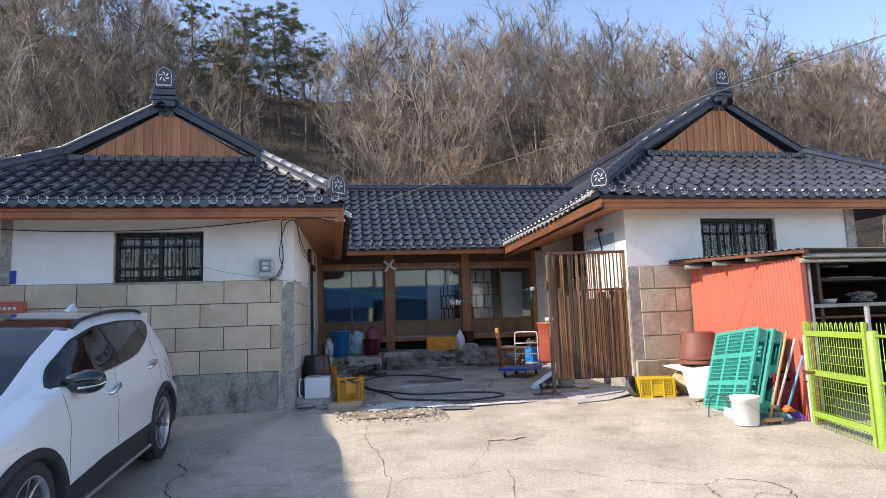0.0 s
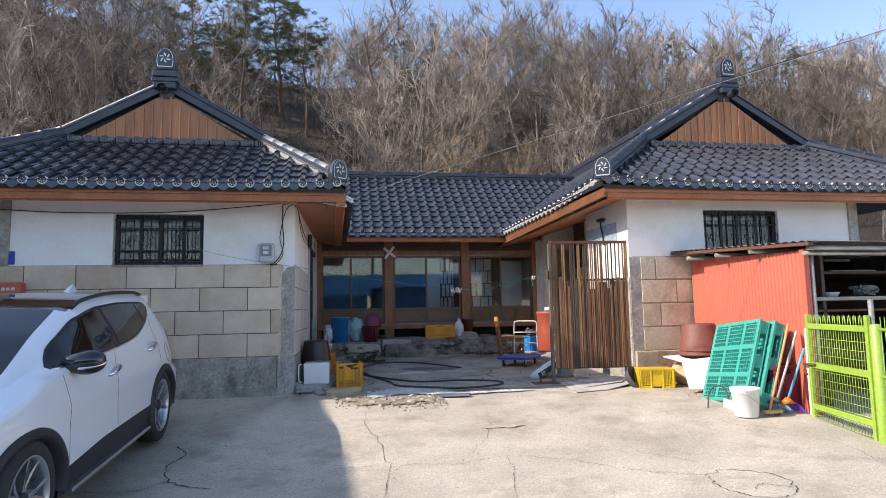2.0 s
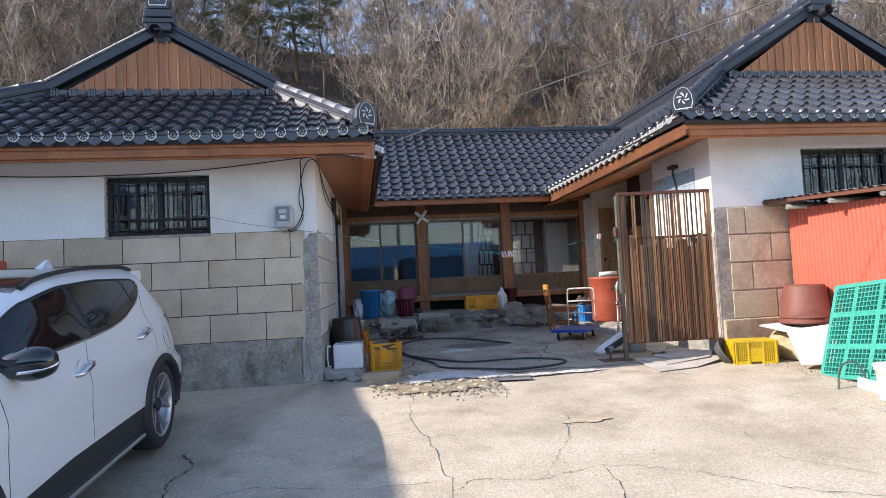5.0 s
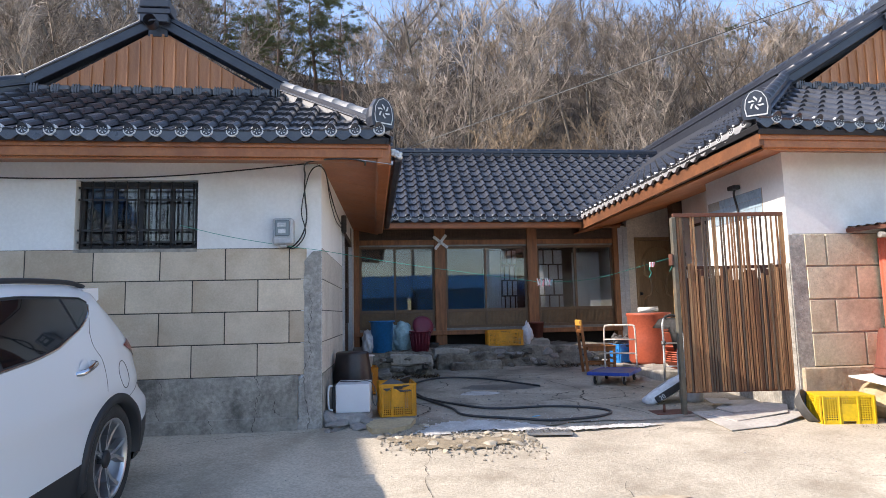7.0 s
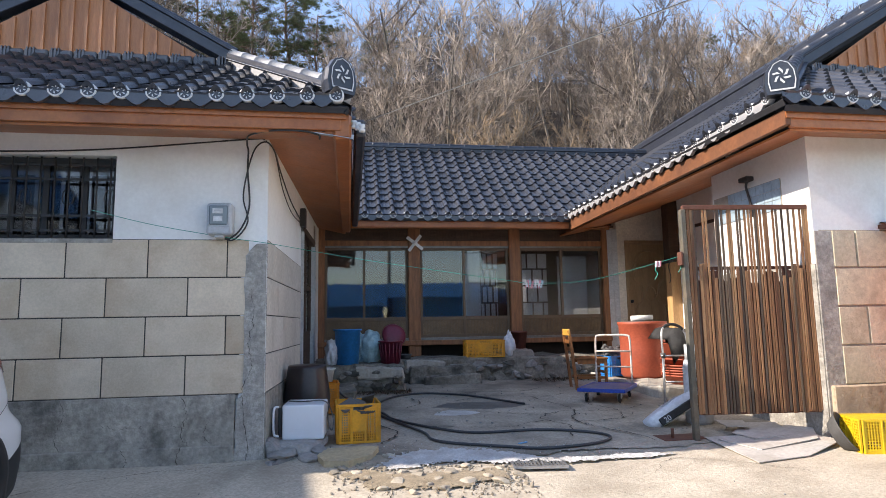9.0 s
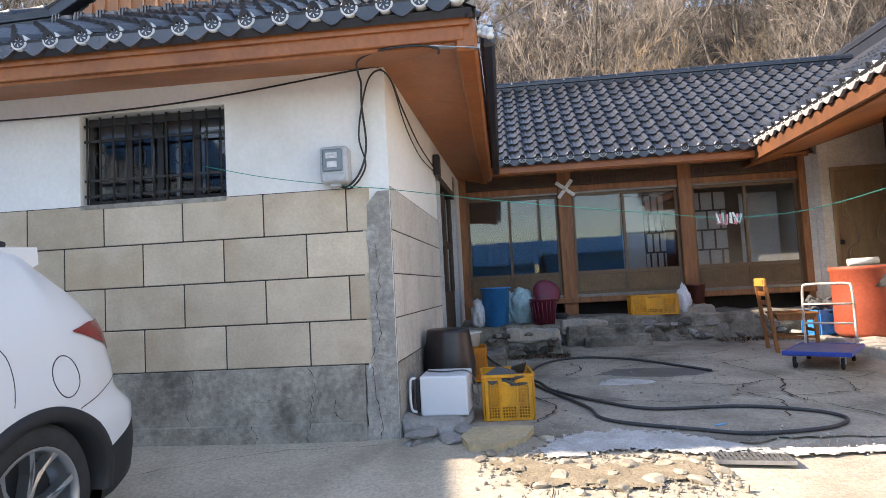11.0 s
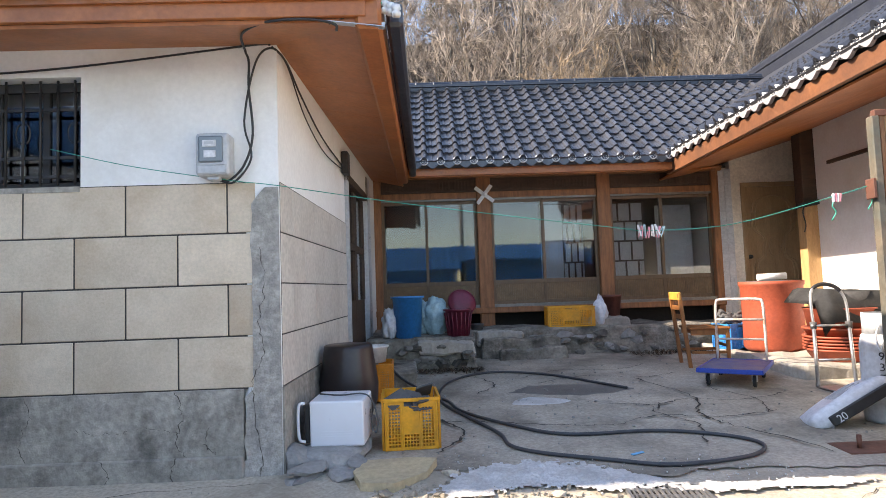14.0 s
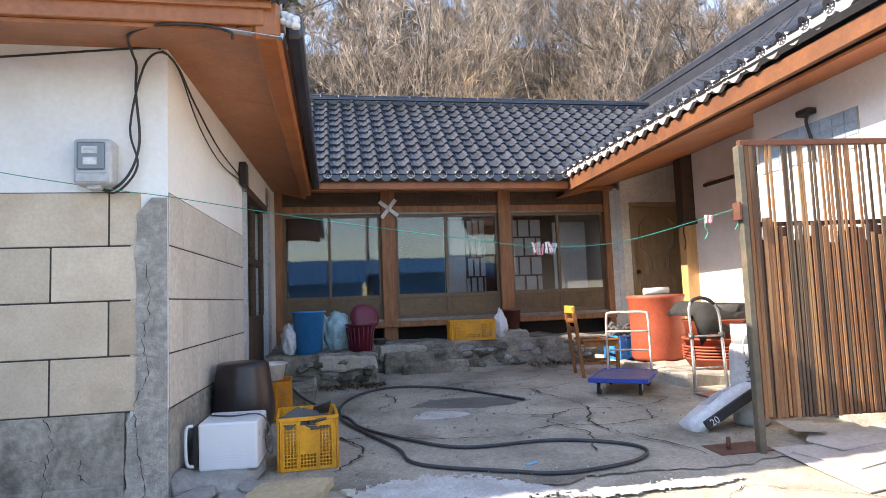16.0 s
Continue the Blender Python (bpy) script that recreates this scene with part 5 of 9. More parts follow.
    f = [bm.verts.new(p) for p in ((-0.03, 0.05, 1.50), (0.03, 0.05, 1.50), (0.035, 0.26, 1.475), (-0.035, 0.26, 1.475), (-0.006, 0.20, 1.575), (0.006, 0.20, 1.575), (0.006, 0.235, 1.57), (-0.006, 0.235, 1.57))]
    for q in ((0, 1, 5, 4), (1, 2, 6, 5), (2, 3, 7, 6), (3, 0, 4, 7), (4, 5, 6, 7)):
        bm.faces.new([f[k] for k in q])
    part("antenna", bm, M["car_white"], root)
    root.matrix_basis = pose(-2.11, -1.78, -0.173, 3.1, 0, 0)
    return root


car()

# ---- THINGS: rusty gate ----
M["rust"] = surf("rusted_steel", (0.105, 0.045, 0.023), (0.32, 0.165, 0.078), 0.85, 1.1, 0.003, 30, fine=50, stretch=(7, 7, 0.45), stain=(0.44, 0.29, 0.15), sscale=1.0, samount=0.6, vary=0.12, grain_by=1.8, world=True)
M["rust_dark"] = surf("dark_rust", (0.10, 0.040, 0.025), (0.16, 0.06, 0.035), 0.75, 6, 0.002, 40, stain=(0.05, 0.03, 0.025), sscale=6, samount=0.5)
M["grey_slat"] = surf("weathered_slat", (0.12, 0.085, 0.06), (0.05, 0.034, 0.025), 0.85, 1.5, 0.002, 30, fine=60, stretch=(6, 6, 0.5), stain=(0.22, 0.15, 0.085), sscale=1.2, samount=0.6, vary=0.15, grain_by=1.5, world=True)
M["old_green"] = surf("flaking_green_paint", (0.09, 0.09, 0.072), (0.145, 0.115, 0.08), 0.75, 5, 0.003, 30, stain=(0.08, 0.06, 0.04), sscale=6, samount=0.7)


def gate():
    g = thing("gate", (4.2, -0.18, 0), "rusty steel slat gate leaf with an uneven open top, closed", "gate")
    rng = random.Random(4)
    A, B = Vector((3.60, -0.125, 0)), Vector((4.80, -0.235, 0))
    u = (B - A).normalized()
    nrm = Vector((u.y, -u.x, 0))
    mm = Matrix((u, -nrm, Vector((0, 0, 1)))).transposed().to_4x4()
    mm.translation = A
    L = (B - A).length
    zl = lambda s: 0.20 + 0.02 * s
    def gp(name, mat, *a, label="", **k):
        bm = bmesh.new()
        box(bm, *a, m=mm, **k)
        return part(name, bm, mat, g, label)
    gp("top_rail", M["rust_dark"], 0, L, -0.02, 0.02, 2.0, 2.04, bevel=0.004)
    gp("bottom_rail", M["rust_dark"], 0.07, L, 0.012, 0.04, 0.205, 0.25, bevel=0.004)
    gp("middle_rail", M["rust_dark"], 0.07, L, 0.022, 0.045, 1.46, 1.49)
    gp("stile", M["rust"], L - 0.04, L, -0.02, 0.02, 0.19, 2.0, bevel=0.004)
    gp("post", M["old_green"], -0.024, 0.022, -0.03, 0.03, -0.06, 2.0, bevel=0.006, label="gate post with flaking pale green paint")
    n = 40
    w = (L - 0.08) / n
    for k in range(n):
        s0 = 0.035 + w * k
        f = k / n
        gap = 0.04 < f < 0.93
        # the middle has rusted through near the top; single slats still reach the rail
        tall = not gap or rng.random() < 0.72
        top = 2.0 if tall else 1.38 + 0.16 * rng.random()
        lean = rng.uniform(-0.003, 0.003)
        bm = bmesh.new()
        ww = w * (0.70 if gap and top > 1.9 else rng.uniform(0.93, 0.995))
        low = 0.205 + 0.02 * rng.random()
        d = 0.003 * (k % 3 == 0) + 0.003 * rng.random()
        box(bm, 0, ww, -0.004 - d, 0.006 - d, low, top, 0.002)
        for v in bm.verts:
            v.co.x += lean * v.co.z
        bmesh.ops.transform(bm, matrix=mm @ Matrix.Translation((s0, -0.006, 0)), verts=bm.verts)
        part("slat", bm, M["grey_slat"] if rng.random() < (0.35 if gap and tall else 0.06) else M["rust"], g)
    s0 = 0.04
    while s0 < L - 0.05:
        s1 = min(L - 0.04, s0 + rng.uniform(0.05, 0.11))
        f = s0 / L
        gp("back_sheet", M["rust_dark"], s0, s1, 0.006, 0.010, 0.22, 1.34 + 0.14 * rng.random() if 0.03 < f < 0.94 else 1.98)
        s0 = s1
    gp("hasp", M["rust_dark"], -0.055, -0.035, -0.05, 0.03, 1.50, 1.62, bevel=0.004)
    base = part("base_plate", bx(3.32, 3.72, -0.12, 0.22, -0.02, 0.012, 0.004), M["rust_dark"], g, "rusty steel plate at the foot of the post")
    bm = bmesh.new()
    tube(bm, [(3.44, -0.02, 0.0), (3.44, -0.02, 0.09)], 0.014, 8)
    part("bolt", bm, M["rust_dark"], base)


gate()

# ---- THINGS: lean-to shed with red sheet, green mesh gate ----
M["red_sheet"] = surf("red_corrugated_sheet", (0.55, 0.125, 0.075), (0.49, 0.105, 0.065), 0.55, 1.2, 0.001, 30, stain=(0.46, 0.13, 0.085), sscale=1.2, samount=0.5)
M["galv"] = surf("galvanised_sheet", (0.30, 0.29, 0.27), (0.22, 0.19, 0.16), 0.6, 4, 0.001, 40, metal=0.3, stain=(0.16, 0.08, 0.05), sscale=2, samount=0.7)
M["pipe_grey"] = surf("grey_pipe", (0.36, 0.35, 0.33), (0.26, 0.25, 0.23), 0.5, 8, metal=0.4)
M["lime"] = surf("lime_green_paint", (0.30, 0.45, 0.06), (0.26, 0.40, 0.05), 0.4, 5, coat=0.2)


def corrugated(bm, a, b, z0a, z0b, z1a, z1b, pitch=0.064, depth=0.016, thick=0.0):
    """An upright wavy sheet from a to b in plan."""
    a, b = Vector((*a, 0)), Vector((*b, 0))
    u = (b - a)
    L = u.length
    u.normalize()
    nn = Vector((-u.y, u.x, 0))
    m = int(L / pitch * 8)
    prev = None
    for i in range(m + 1):
        s = L * i / m
        t = i / m
        p = a + u * s + nn * (depth / 2 * math.sin(2 * math.pi * s / pitch))
        cur = (bm.verts.new(p + Vector((0, 0, z0a + (z0b - z0a) * t))), bm.verts.new(p + Vector((0, 0, z1a + (z1b - z1a) * t))))
        if prev:
            bm.faces.new((prev[0], cur[0], cur[1], prev[1])).smooth = True
        prev = cur


def shed():
    s = thing("shed", (7.0, -1.6, 0), "lean-to shed with a red corrugated wall and rusty sheet roof", "shed")
    bm = bmesh.new()
    corrugated(bm, (5.70, -0.36), (5.50, -2.72), -0.16, -0.2, 1.74, 1.64)
    w = part("wall", bm, M["red_sheet"], s, "bright red corrugated steel sheet")
    part("edge_trim", bx(5.470, 5.54, -2.78, -2.715, -0.2, 1.66, 0.004), M["red_sheet"], s, "red folded corner trim")
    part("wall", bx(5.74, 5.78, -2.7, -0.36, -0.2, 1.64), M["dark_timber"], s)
    part("wall", bx(8.4, 8.45, -2.8, -0.36, -0.2, 1.75), M["galv"], s)
    # roof sheet, its beams and pipes
    bm = bmesh.new()
    n = 88
    rows = []
    for i in range(n + 1):
        y = -0.30 - 2.62 * i / n
        dz = 0.010 * math.sin(2 * math.pi * i / 4)
        rows.append([bm.verts.new((x, y, z + dz + 0.012 * noise.noise((x, y, 2)))) for x, z in ((5.42, 1.86 - 0.050 * (i / n) * 2.6), (6.4, 1.85 - 0.05 * (i / n) * 2.6), (7.5, 1.84 - 0.05 * (i / n) * 2.6), (8.6, 1.82 - 0.05 * (i / n) * 2.6))])
    for a, b in zip(rows, rows[1:]):
        for k in range(3):
            bm.faces.new((a[k], b[k], b[k + 1], a[k + 1])).smooth = True
    roof = part("roof", bm, M["galv"], s, "rusty corrugated sheet roof")
    bm = bmesh.new()
    slab(bm, [(5.41, -0.28, 1.85), (5.41, -2.93, 1.715), (5.47, -2.93, 1.715), (5.47, -0.28, 1.85)], 0.035)
    part("roof_edge", bm, M["rust_dark"], roof)
    for k, y in enumerate((-0.7, -1.35, -2.0)):
        bm = bmesh.new()
        tube(bm, [(5.42, y, 1.75 - 0.045 * -y * 0.5), (8.4, y, 1.76 - 0.045 * -y * 0.5)], 0.03, 8)
        part("pipe", bm, M["pipe_grey"], s)
    for z, dy in ((1.66, -0.02), (1.61, 0.04)):
        bm = bmesh.new()
        tube(bm, [(5.46, -2.84 + dy, z), (8.5, -2.90 + dy, z - 0.02)], 0.026, 10)
        part("pipe", bm, M["pipe_grey"], s, "grey pipe along the roof edge")
    for x in (5.58, 6.6, 8.3):
        bm = bmesh.new()
        tube(bm, [(x, -2.76, -0.2), (x, -2.76, 1.66)], 0.024, 8)
        part("upright", bm, M["pipe_grey"], s)
    part("shelf", bx(5.6, 8.4, -2.74, -1.7, 1.10, 1.14, 0.004), M["stone_pale"], s, "grey board shelf with worn edge")
    part("shelf", bx(5.82, 8.4, -2.5, -0.5, 1.40, 1.43, 0.004), M["dark_timber"], s)
    part("shelf", bx(5.6, 8.4, -2.70, -1.7, 0.98, 1.005, 0.004), M["rust_dark"], s)
    part("shelf", bx(5.7, 8.4, -2.3, -0.5, 0.45, 0.48, 0.004), M["dark_timber"], s)
    # dark panel added before the house wall for the shed's inner shade
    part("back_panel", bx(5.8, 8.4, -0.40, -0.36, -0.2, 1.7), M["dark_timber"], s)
    bw = bmesh.new()
    lathe(bw, [(0.0, 0.005), (0.06, 0.0), (0.085, 0.045), (0.09, 0.05), (0.08, 0.05), (0.055, 0.012), (0.0, 0.012)], (5.92, -2.62, 1.142), 20)
    b = part("bowl", bw, M["white_plastic"])
    tagged(b, "white enamel bowl on the shed shelf", "bowl")
    bw = bmesh.new()
    box(bw, 6.15, 6.75, -2.4, -2.0, 1.432, 1.45, 0.004)
    b = part("tray", bw, M["pipe_grey"])
    tagged(b, "flat grey metal tray on the upper shelf", "tray")
    rng = random.Random(8)
    cl = thing("bundle", (6.4, -2.5, 1.14), "heap of grey crumpled wire and cloth on the shelf", "bundle")
    bm = bmesh.new()
    for k in range(26):
        p = [(6.42 + rng.uniform(-0.12, 0.12), -2.55 + rng.uniform(-0.1, 0.1), 1.15 + rng.uniform(0, 0.12)) for _ in range(4)]
        tube(bm, arc(p, 4), 0.007, 5)
    tagged(part("tangle", bm, M["pipe_grey"], cl), kind="stuff")
    for x, y, w, h in ((6.0, -1.9, 0.4, 0.5), (6.6, -1.6, 0.5, 0.35), (7.2, -2.0, 0.4, 0.45)):
        b = part("box", bx(x, x + w, y, y + 0.4, -0.2, -0.2 + h, 0.01), M["dark_timber"])
        tagged(b, "dark wooden box stored in the shed", "box", "boxes in the shed")


M["white_plastic"] = surf("white_plastic", (0.72, 0.72, 0.70), (0.66, 0.66, 0.65), 0.4, 5)
shed()


def mesh_gate():
    g = thing("mesh_gate", (5.28, -3.3, -0.1), "lime green welded wire mesh gate, closed", "gate")
    A, B = Vector((5.43, -2.80, 0)), Vector((5.17, -3.82, 0))
    u = (B - A)
    L = u.length
    u.normalize()
    P = lambda s, z, o=0.0: A + u * s + Vector((u.y, -u.x, 0)) * o + Vector((0, 0, z))
    z0, z1 = -0.13, 0.96
    mm = Matrix((u, Vector((-u.y, u.x, 0)), Vector((0, 0, 1)))).transposed().to_4x4()
    mm.translation = A
    def fl(name, a, b, c, d, w=0.018, bv=0.003):
        bm = bmesh.new()
        box(bm, a, b, -w, w, c, d, bv, mm)
        part(name, bm, M["lime"], g)
    fl("stile", 0.0, 0.045, z0, z1)
    fl("stile", L - 0.055, L - 0.01, z0 - 0.03, z1)
    for z in (0.84, 0.44, 0.02):
        fl("rail", 0.045, L - 0.055, z - 0.028, z + 0.028)
    k = 0
    s = 0.06
    while s < L - 0.06:
        bm = bmesh.new()
        tube(bm, [P(s, z0 + 0.01, 0.0), P(s, z1 - 0.01, 0.0)], 0.0028, 5)
        if k % 2 == 0 and s < L - 0.12:
            tube(bm, [P(s, 0.87), P(s + 0.02, z1), P(s + 0.04, 0.87)], 0.0028, 5)
        part("wire", bm, M["lime"], g)
        s += 0.042
        k += 1
    for k in range(11):
        z = z0 + 0.03 + k * 0.082
        bm = bmesh.new()
        tube(bm, [P(0.045, z, 0.012), P(L - 0.055, z, 0.012)], 0.003, 5)
        part("wire", bm, M["lime"], g)
    bm = bmesh.new()
    tube(bm, [P(-0.06, 0.44, 0.03), P(0.16, 0.45, 0.03)], 0.014, 6)
    tube(bm, arc([P(-0.02, 0.44, 0.04), P(-0.02, 0.36, 0.05), P(0.02, 0.34, 0.04)], 3), 0.01, 6)
    part("latch", bm, M["rust_dark"], g, "rusty sliding bolt")
    # posts and the next panel of fence
    for (x, y), r, h, mt in (((5.145, -3.90), 0.045, 1.02, M["lime"]), ((5.47, -2.74), 0.022, 0.95, M["white_paint"]), ((5.02, -5.9), 0.045, 1.02, M["lime"])):
        p = thing("fence_post", (x, y, -0.2), "lime green round fence post" if mt is M["lime"] else "pale pipe beside the mesh gate", "post", "fence posts")
        bm = bmesh.new()
        lathe(bm, [(r, -0.1), (r, h), (r * 0.7, h + 0.015), (0, h + 0.02)], (x, y, -0.15), 16)
        part("tube", bm, mt, p)
    p = thing("pipe_post", (5.20, -3.82, -0.2), "grey steel pipe post beside the green fence", "post")
    bm = bmesh.new()
    tube(bm, [(5.22, -3.80, -0.2), (5.22, -3.80, 1.10)], 0.022, 10)
    part("tube", bm, M["pipe_grey"], p)
    f = thing("fence", (5.1, -4.9, -0.2), "lime green welded wire mesh fence panel", "fence")
    bm = bmesh.new()
    for z in (0.84, 0.44, 0.02):
        tube(bm, [(5.14, -3.95, z), (5.02, -5.86, z)], 0.016, 6)
    part("rail", bm, M["lime"], f)
    for k in range(44):
        t = k / 44
        bm = bmesh.new()
        tube(bm, [(5.14 - 0.12 * t, -3.96 - 1.9 * t, -0.15), (5.14 - 0.12 * t, -3.96 - 1.9 * t, 0.95)], 0.0028, 5)
        part("wire", bm, M["lime"], f)


mesh_gate()

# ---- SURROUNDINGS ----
# brown litter, darkened further for the shade deep between the trees
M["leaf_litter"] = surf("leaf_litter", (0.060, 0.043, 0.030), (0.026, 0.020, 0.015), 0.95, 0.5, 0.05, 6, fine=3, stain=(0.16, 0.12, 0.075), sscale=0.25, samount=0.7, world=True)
M["bark"] = surf("grey_bark", (0.24, 0.21, 0.175), (0.055, 0.047, 0.040), 0.95, 3, 0.01, 20, stretch=(3, 3, 0.6), vary=0.3)
M["twig"] = surf("bare_twig", (0.40, 0.335, 0.28), (0.065, 0.052, 0.044), 0.95, 1.0, vary=0.45)
M["twig_dark"] = surf("dark_twig", (0.20, 0.165, 0.14), (0.05, 0.04, 0.034), 0.95, 1.0, vary=0.4)
M["twig_tan"] = surf("dry_leaf_twig", (0.42, 0.305, 0.20), (0.11, 0.08, 0.055), 0.95, 1.0, vary=0.25)
M["pine_bark"] = surf("pine_bark", (0.14, 0.085, 0.06), (0.09, 0.06, 0.045), 0.95, 3, 0.01, 20)
M["needle"] = surf("pine_needle", (0.070, 0.090, 0.036), (0.115, 0.125, 0.055), 0.85, 1.2, vary=0.25)
# dry brush colour, also darkened to give the shaded depth below the trees
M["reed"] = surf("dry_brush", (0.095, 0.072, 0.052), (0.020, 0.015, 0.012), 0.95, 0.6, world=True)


def hill_z(x, y):
    d = max(0.0, y - 10.5)
    side = 1.0 + 0.30 * max(0.0, min(1.0, (-x - 2) / 18)) + 0.10 * max(0.0, min(1.0, (x - 4) / 20))
    rise = 0.61 * min(d, 34) - 0.10 * max(0.0, min(d, 90) - 34)
    return 0.1 + rise * side + 1.2 * noise.noise((x * 0.06, y * 0.06, 5)) * min(1, d / 6)


def hill():
    bm = bmesh.new()
    xs = [-120 + 4 * i for i in range(66)]
    ys = [10.2] + [11 + 2.5 * i for i in range(38)]
    g = [[bm.verts.new((x, y, hill_z(x, y))) for y in ys] for x in xs]
    for i in range(len(xs) - 1):
        for j in range(len(ys) - 1):
            bm.faces.new((g[i][j], g[i + 1][j], g[i + 1][j + 1], g[i][j + 1]))
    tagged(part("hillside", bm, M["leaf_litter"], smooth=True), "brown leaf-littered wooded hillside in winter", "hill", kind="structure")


hill()


def spike(bm, p, q, r):
    """A thin tapering three-sided twig."""
    d = (q - p)
    a = d.cross(Vector((0.3, 0.5, 0.8))).normalized() * r
    b = d.cross(a).normalized() * r
    t = bm.verts.new(q)
    v = [bm.verts.new(p + a), bm.verts.new(p - a * 0.5 + b * 0.87), bm.verts.new(p - a * 0.5 - b * 0.87)]
    for k in range(3):
        bm.faces.new((v[k], v[(k + 1) % 3], t))


def bare_tree(seed, height, spread, mat_twig, twigs=1.0, stems=1):
    rng = random.Random(seed)
    root = thing("tree", (0, 0, 0), "bare grey deciduous tree on the hillside", "tree", "trees on the hill")
    tr, cr = bmesh.new(), bmesh.new()

    def rv(s):
        return Vector((rng.gauss(0, s), rng.gauss(0, s), rng.gauss(0, s)))

    def branch(p, d, length, r, level):
        pts = [p]
        n = 4 if level == 0 else 3
        for k in range(n):
            d = (d + rv(0.17 if level else 0.06) + Vector((0, 0, 0.16 if level else 0.03))).normalized()
            pts.append(pts[-1] + d * (length / n))
        tube(tr if level == 0 else cr, pts, r, 5 if level == 0 else 3, r * (0.45 if level else 0.35), cap=False)
        if level < 2:
            kids = 8 if level == 0 else 6
            for k in range(kids):
                t = (0.28 + 0.72 * (k + rng.random()) / kids) * n if level == 0 else (0.15 + 0.85 * (k + rng.random()) / kids) * n
                i = min(n - 1, int(t))
                at = pts[i].lerp(pts[i + 1], min(1, t - i))
                side = Vector((rng.gauss(0, 1), rng.gauss(0, 1), rng.uniform(0.1, 0.9))).normalized()
                dd = (d * rng.uniform(0.2, 0.6) + side * spread * 1.2).normalized()
                branch(at, dd, length * rng.uniform(0.36, 0.58) * (1.15 - 0.5 * t / n if level == 0 else 1), r * (0.36 if level == 0 else 0.52), level + 1)
        else:
            m = int(13 * twigs)
            for k in range(m):
                t = rng.random() * n
                i = min(n - 1, int(t))
                at = pts[i].lerp(pts[i + 1], t - i)
                dd = (d * 0.9 + rv(0.5) + Vector((0, 0, 0.3))).normalized()
                ln = length * rng.uniform(0.25, 0.65)
                spike(cr, at, at + dd * ln, 0.015)
                for w in range(2):
                    b0 = at + dd * ln * rng.uniform(0.3, 0.8)
                    spike(cr, b0, b0 + (dd + rv(0.55)).normalized() * ln * 0.55, 0.011)

    for s in range(stems):
        lean = Vector((rng.gauss(0, 0.10), rng.gauss(0, 0.10), 1)) if stems == 1 else Vector((rng.gauss(0, 0.28), rng.gauss(0, 0.28), 1))
        branch(Vector((rng.uniform(-0.2, 0.2) * (stems - 1), 0, -0.5)), lean.normalized(), height * (1 if s == 0 else 0.8), 0.0115 * height / math.sqrt(stems), 0)
    part("trunk", tr, M["bark"], root)
    part("crown", cr, mat_twig, root)
    return root


def pine_tree(seed, height):
    rng = random.Random(seed)
    root = thing("pine_tree", (0, 0, 0), "dark green pine tree on the hillside", "tree", "pines on the hill")
    tr, cr = bmesh.new(), bmesh.new()
    pts = [Vector((0, 0, -0.5))]
    for k in range(6):
        pts.append(pts[-1] + Vector((rng.gauss(0, 0.12), rng.gauss(0, 0.12), height / 6)))
    tube(tr, pts, 0.16, 6, 0.04, cap=False)
    for k in range(34):
        t = 0.45 + 0.55 * (k / 34)
        i = min(5, int(t * 6))
        at = pts[i].lerp(pts[i + 1], t * 6 - i)
        a = rng.uniform(0, 6.28)
        ln = (0.55 + 0.45 * math.sin(math.pi * min(1, (1.12 - t) * 1.35))) * height * rng.uniform(0.18, 0.30)
        d = Vector((math.cos(a), math.sin(a), rng.uniform(0.0, 0.35))).normalized()
        tip = at + d * ln
        tube(tr, [at, at.lerp(tip, 0.5) + Vector((0, 0, 0.08)), tip], 0.035, 3, 0.01, cap=False)
        for c in range(8):
            cen = at.lerp(tip, rng.uniform(0.45, 1.05)) + Vector((rng.gauss(0, 0.26), rng.gauss(0, 0.26), rng.gauss(0.08, 0.05)))
            for q in range(44):
                dd = Vector((rng.gauss(0, 1), rng.gauss(0, 1), rng.gauss(0.45, 0.45))).normalized()
                p0 = cen + Vector((rng.gauss(0, 0.10), rng.gauss(0, 0.10), rng.gauss(0, 0.03)))
                sd = dd.cross(Vector((rng.random(), rng.random(), rng.random()))).normalized() * 0.016
                p1 = p0 + dd * rng.uniform(0.10, 0.22)
                cr.faces.new([cr.verts.new(p) for p in (p0 - sd, p0 + sd, p1)])
    part("trunk", tr, M["pine_bark"], root)
    part("crown", cr, M["needle"], root)
    return root


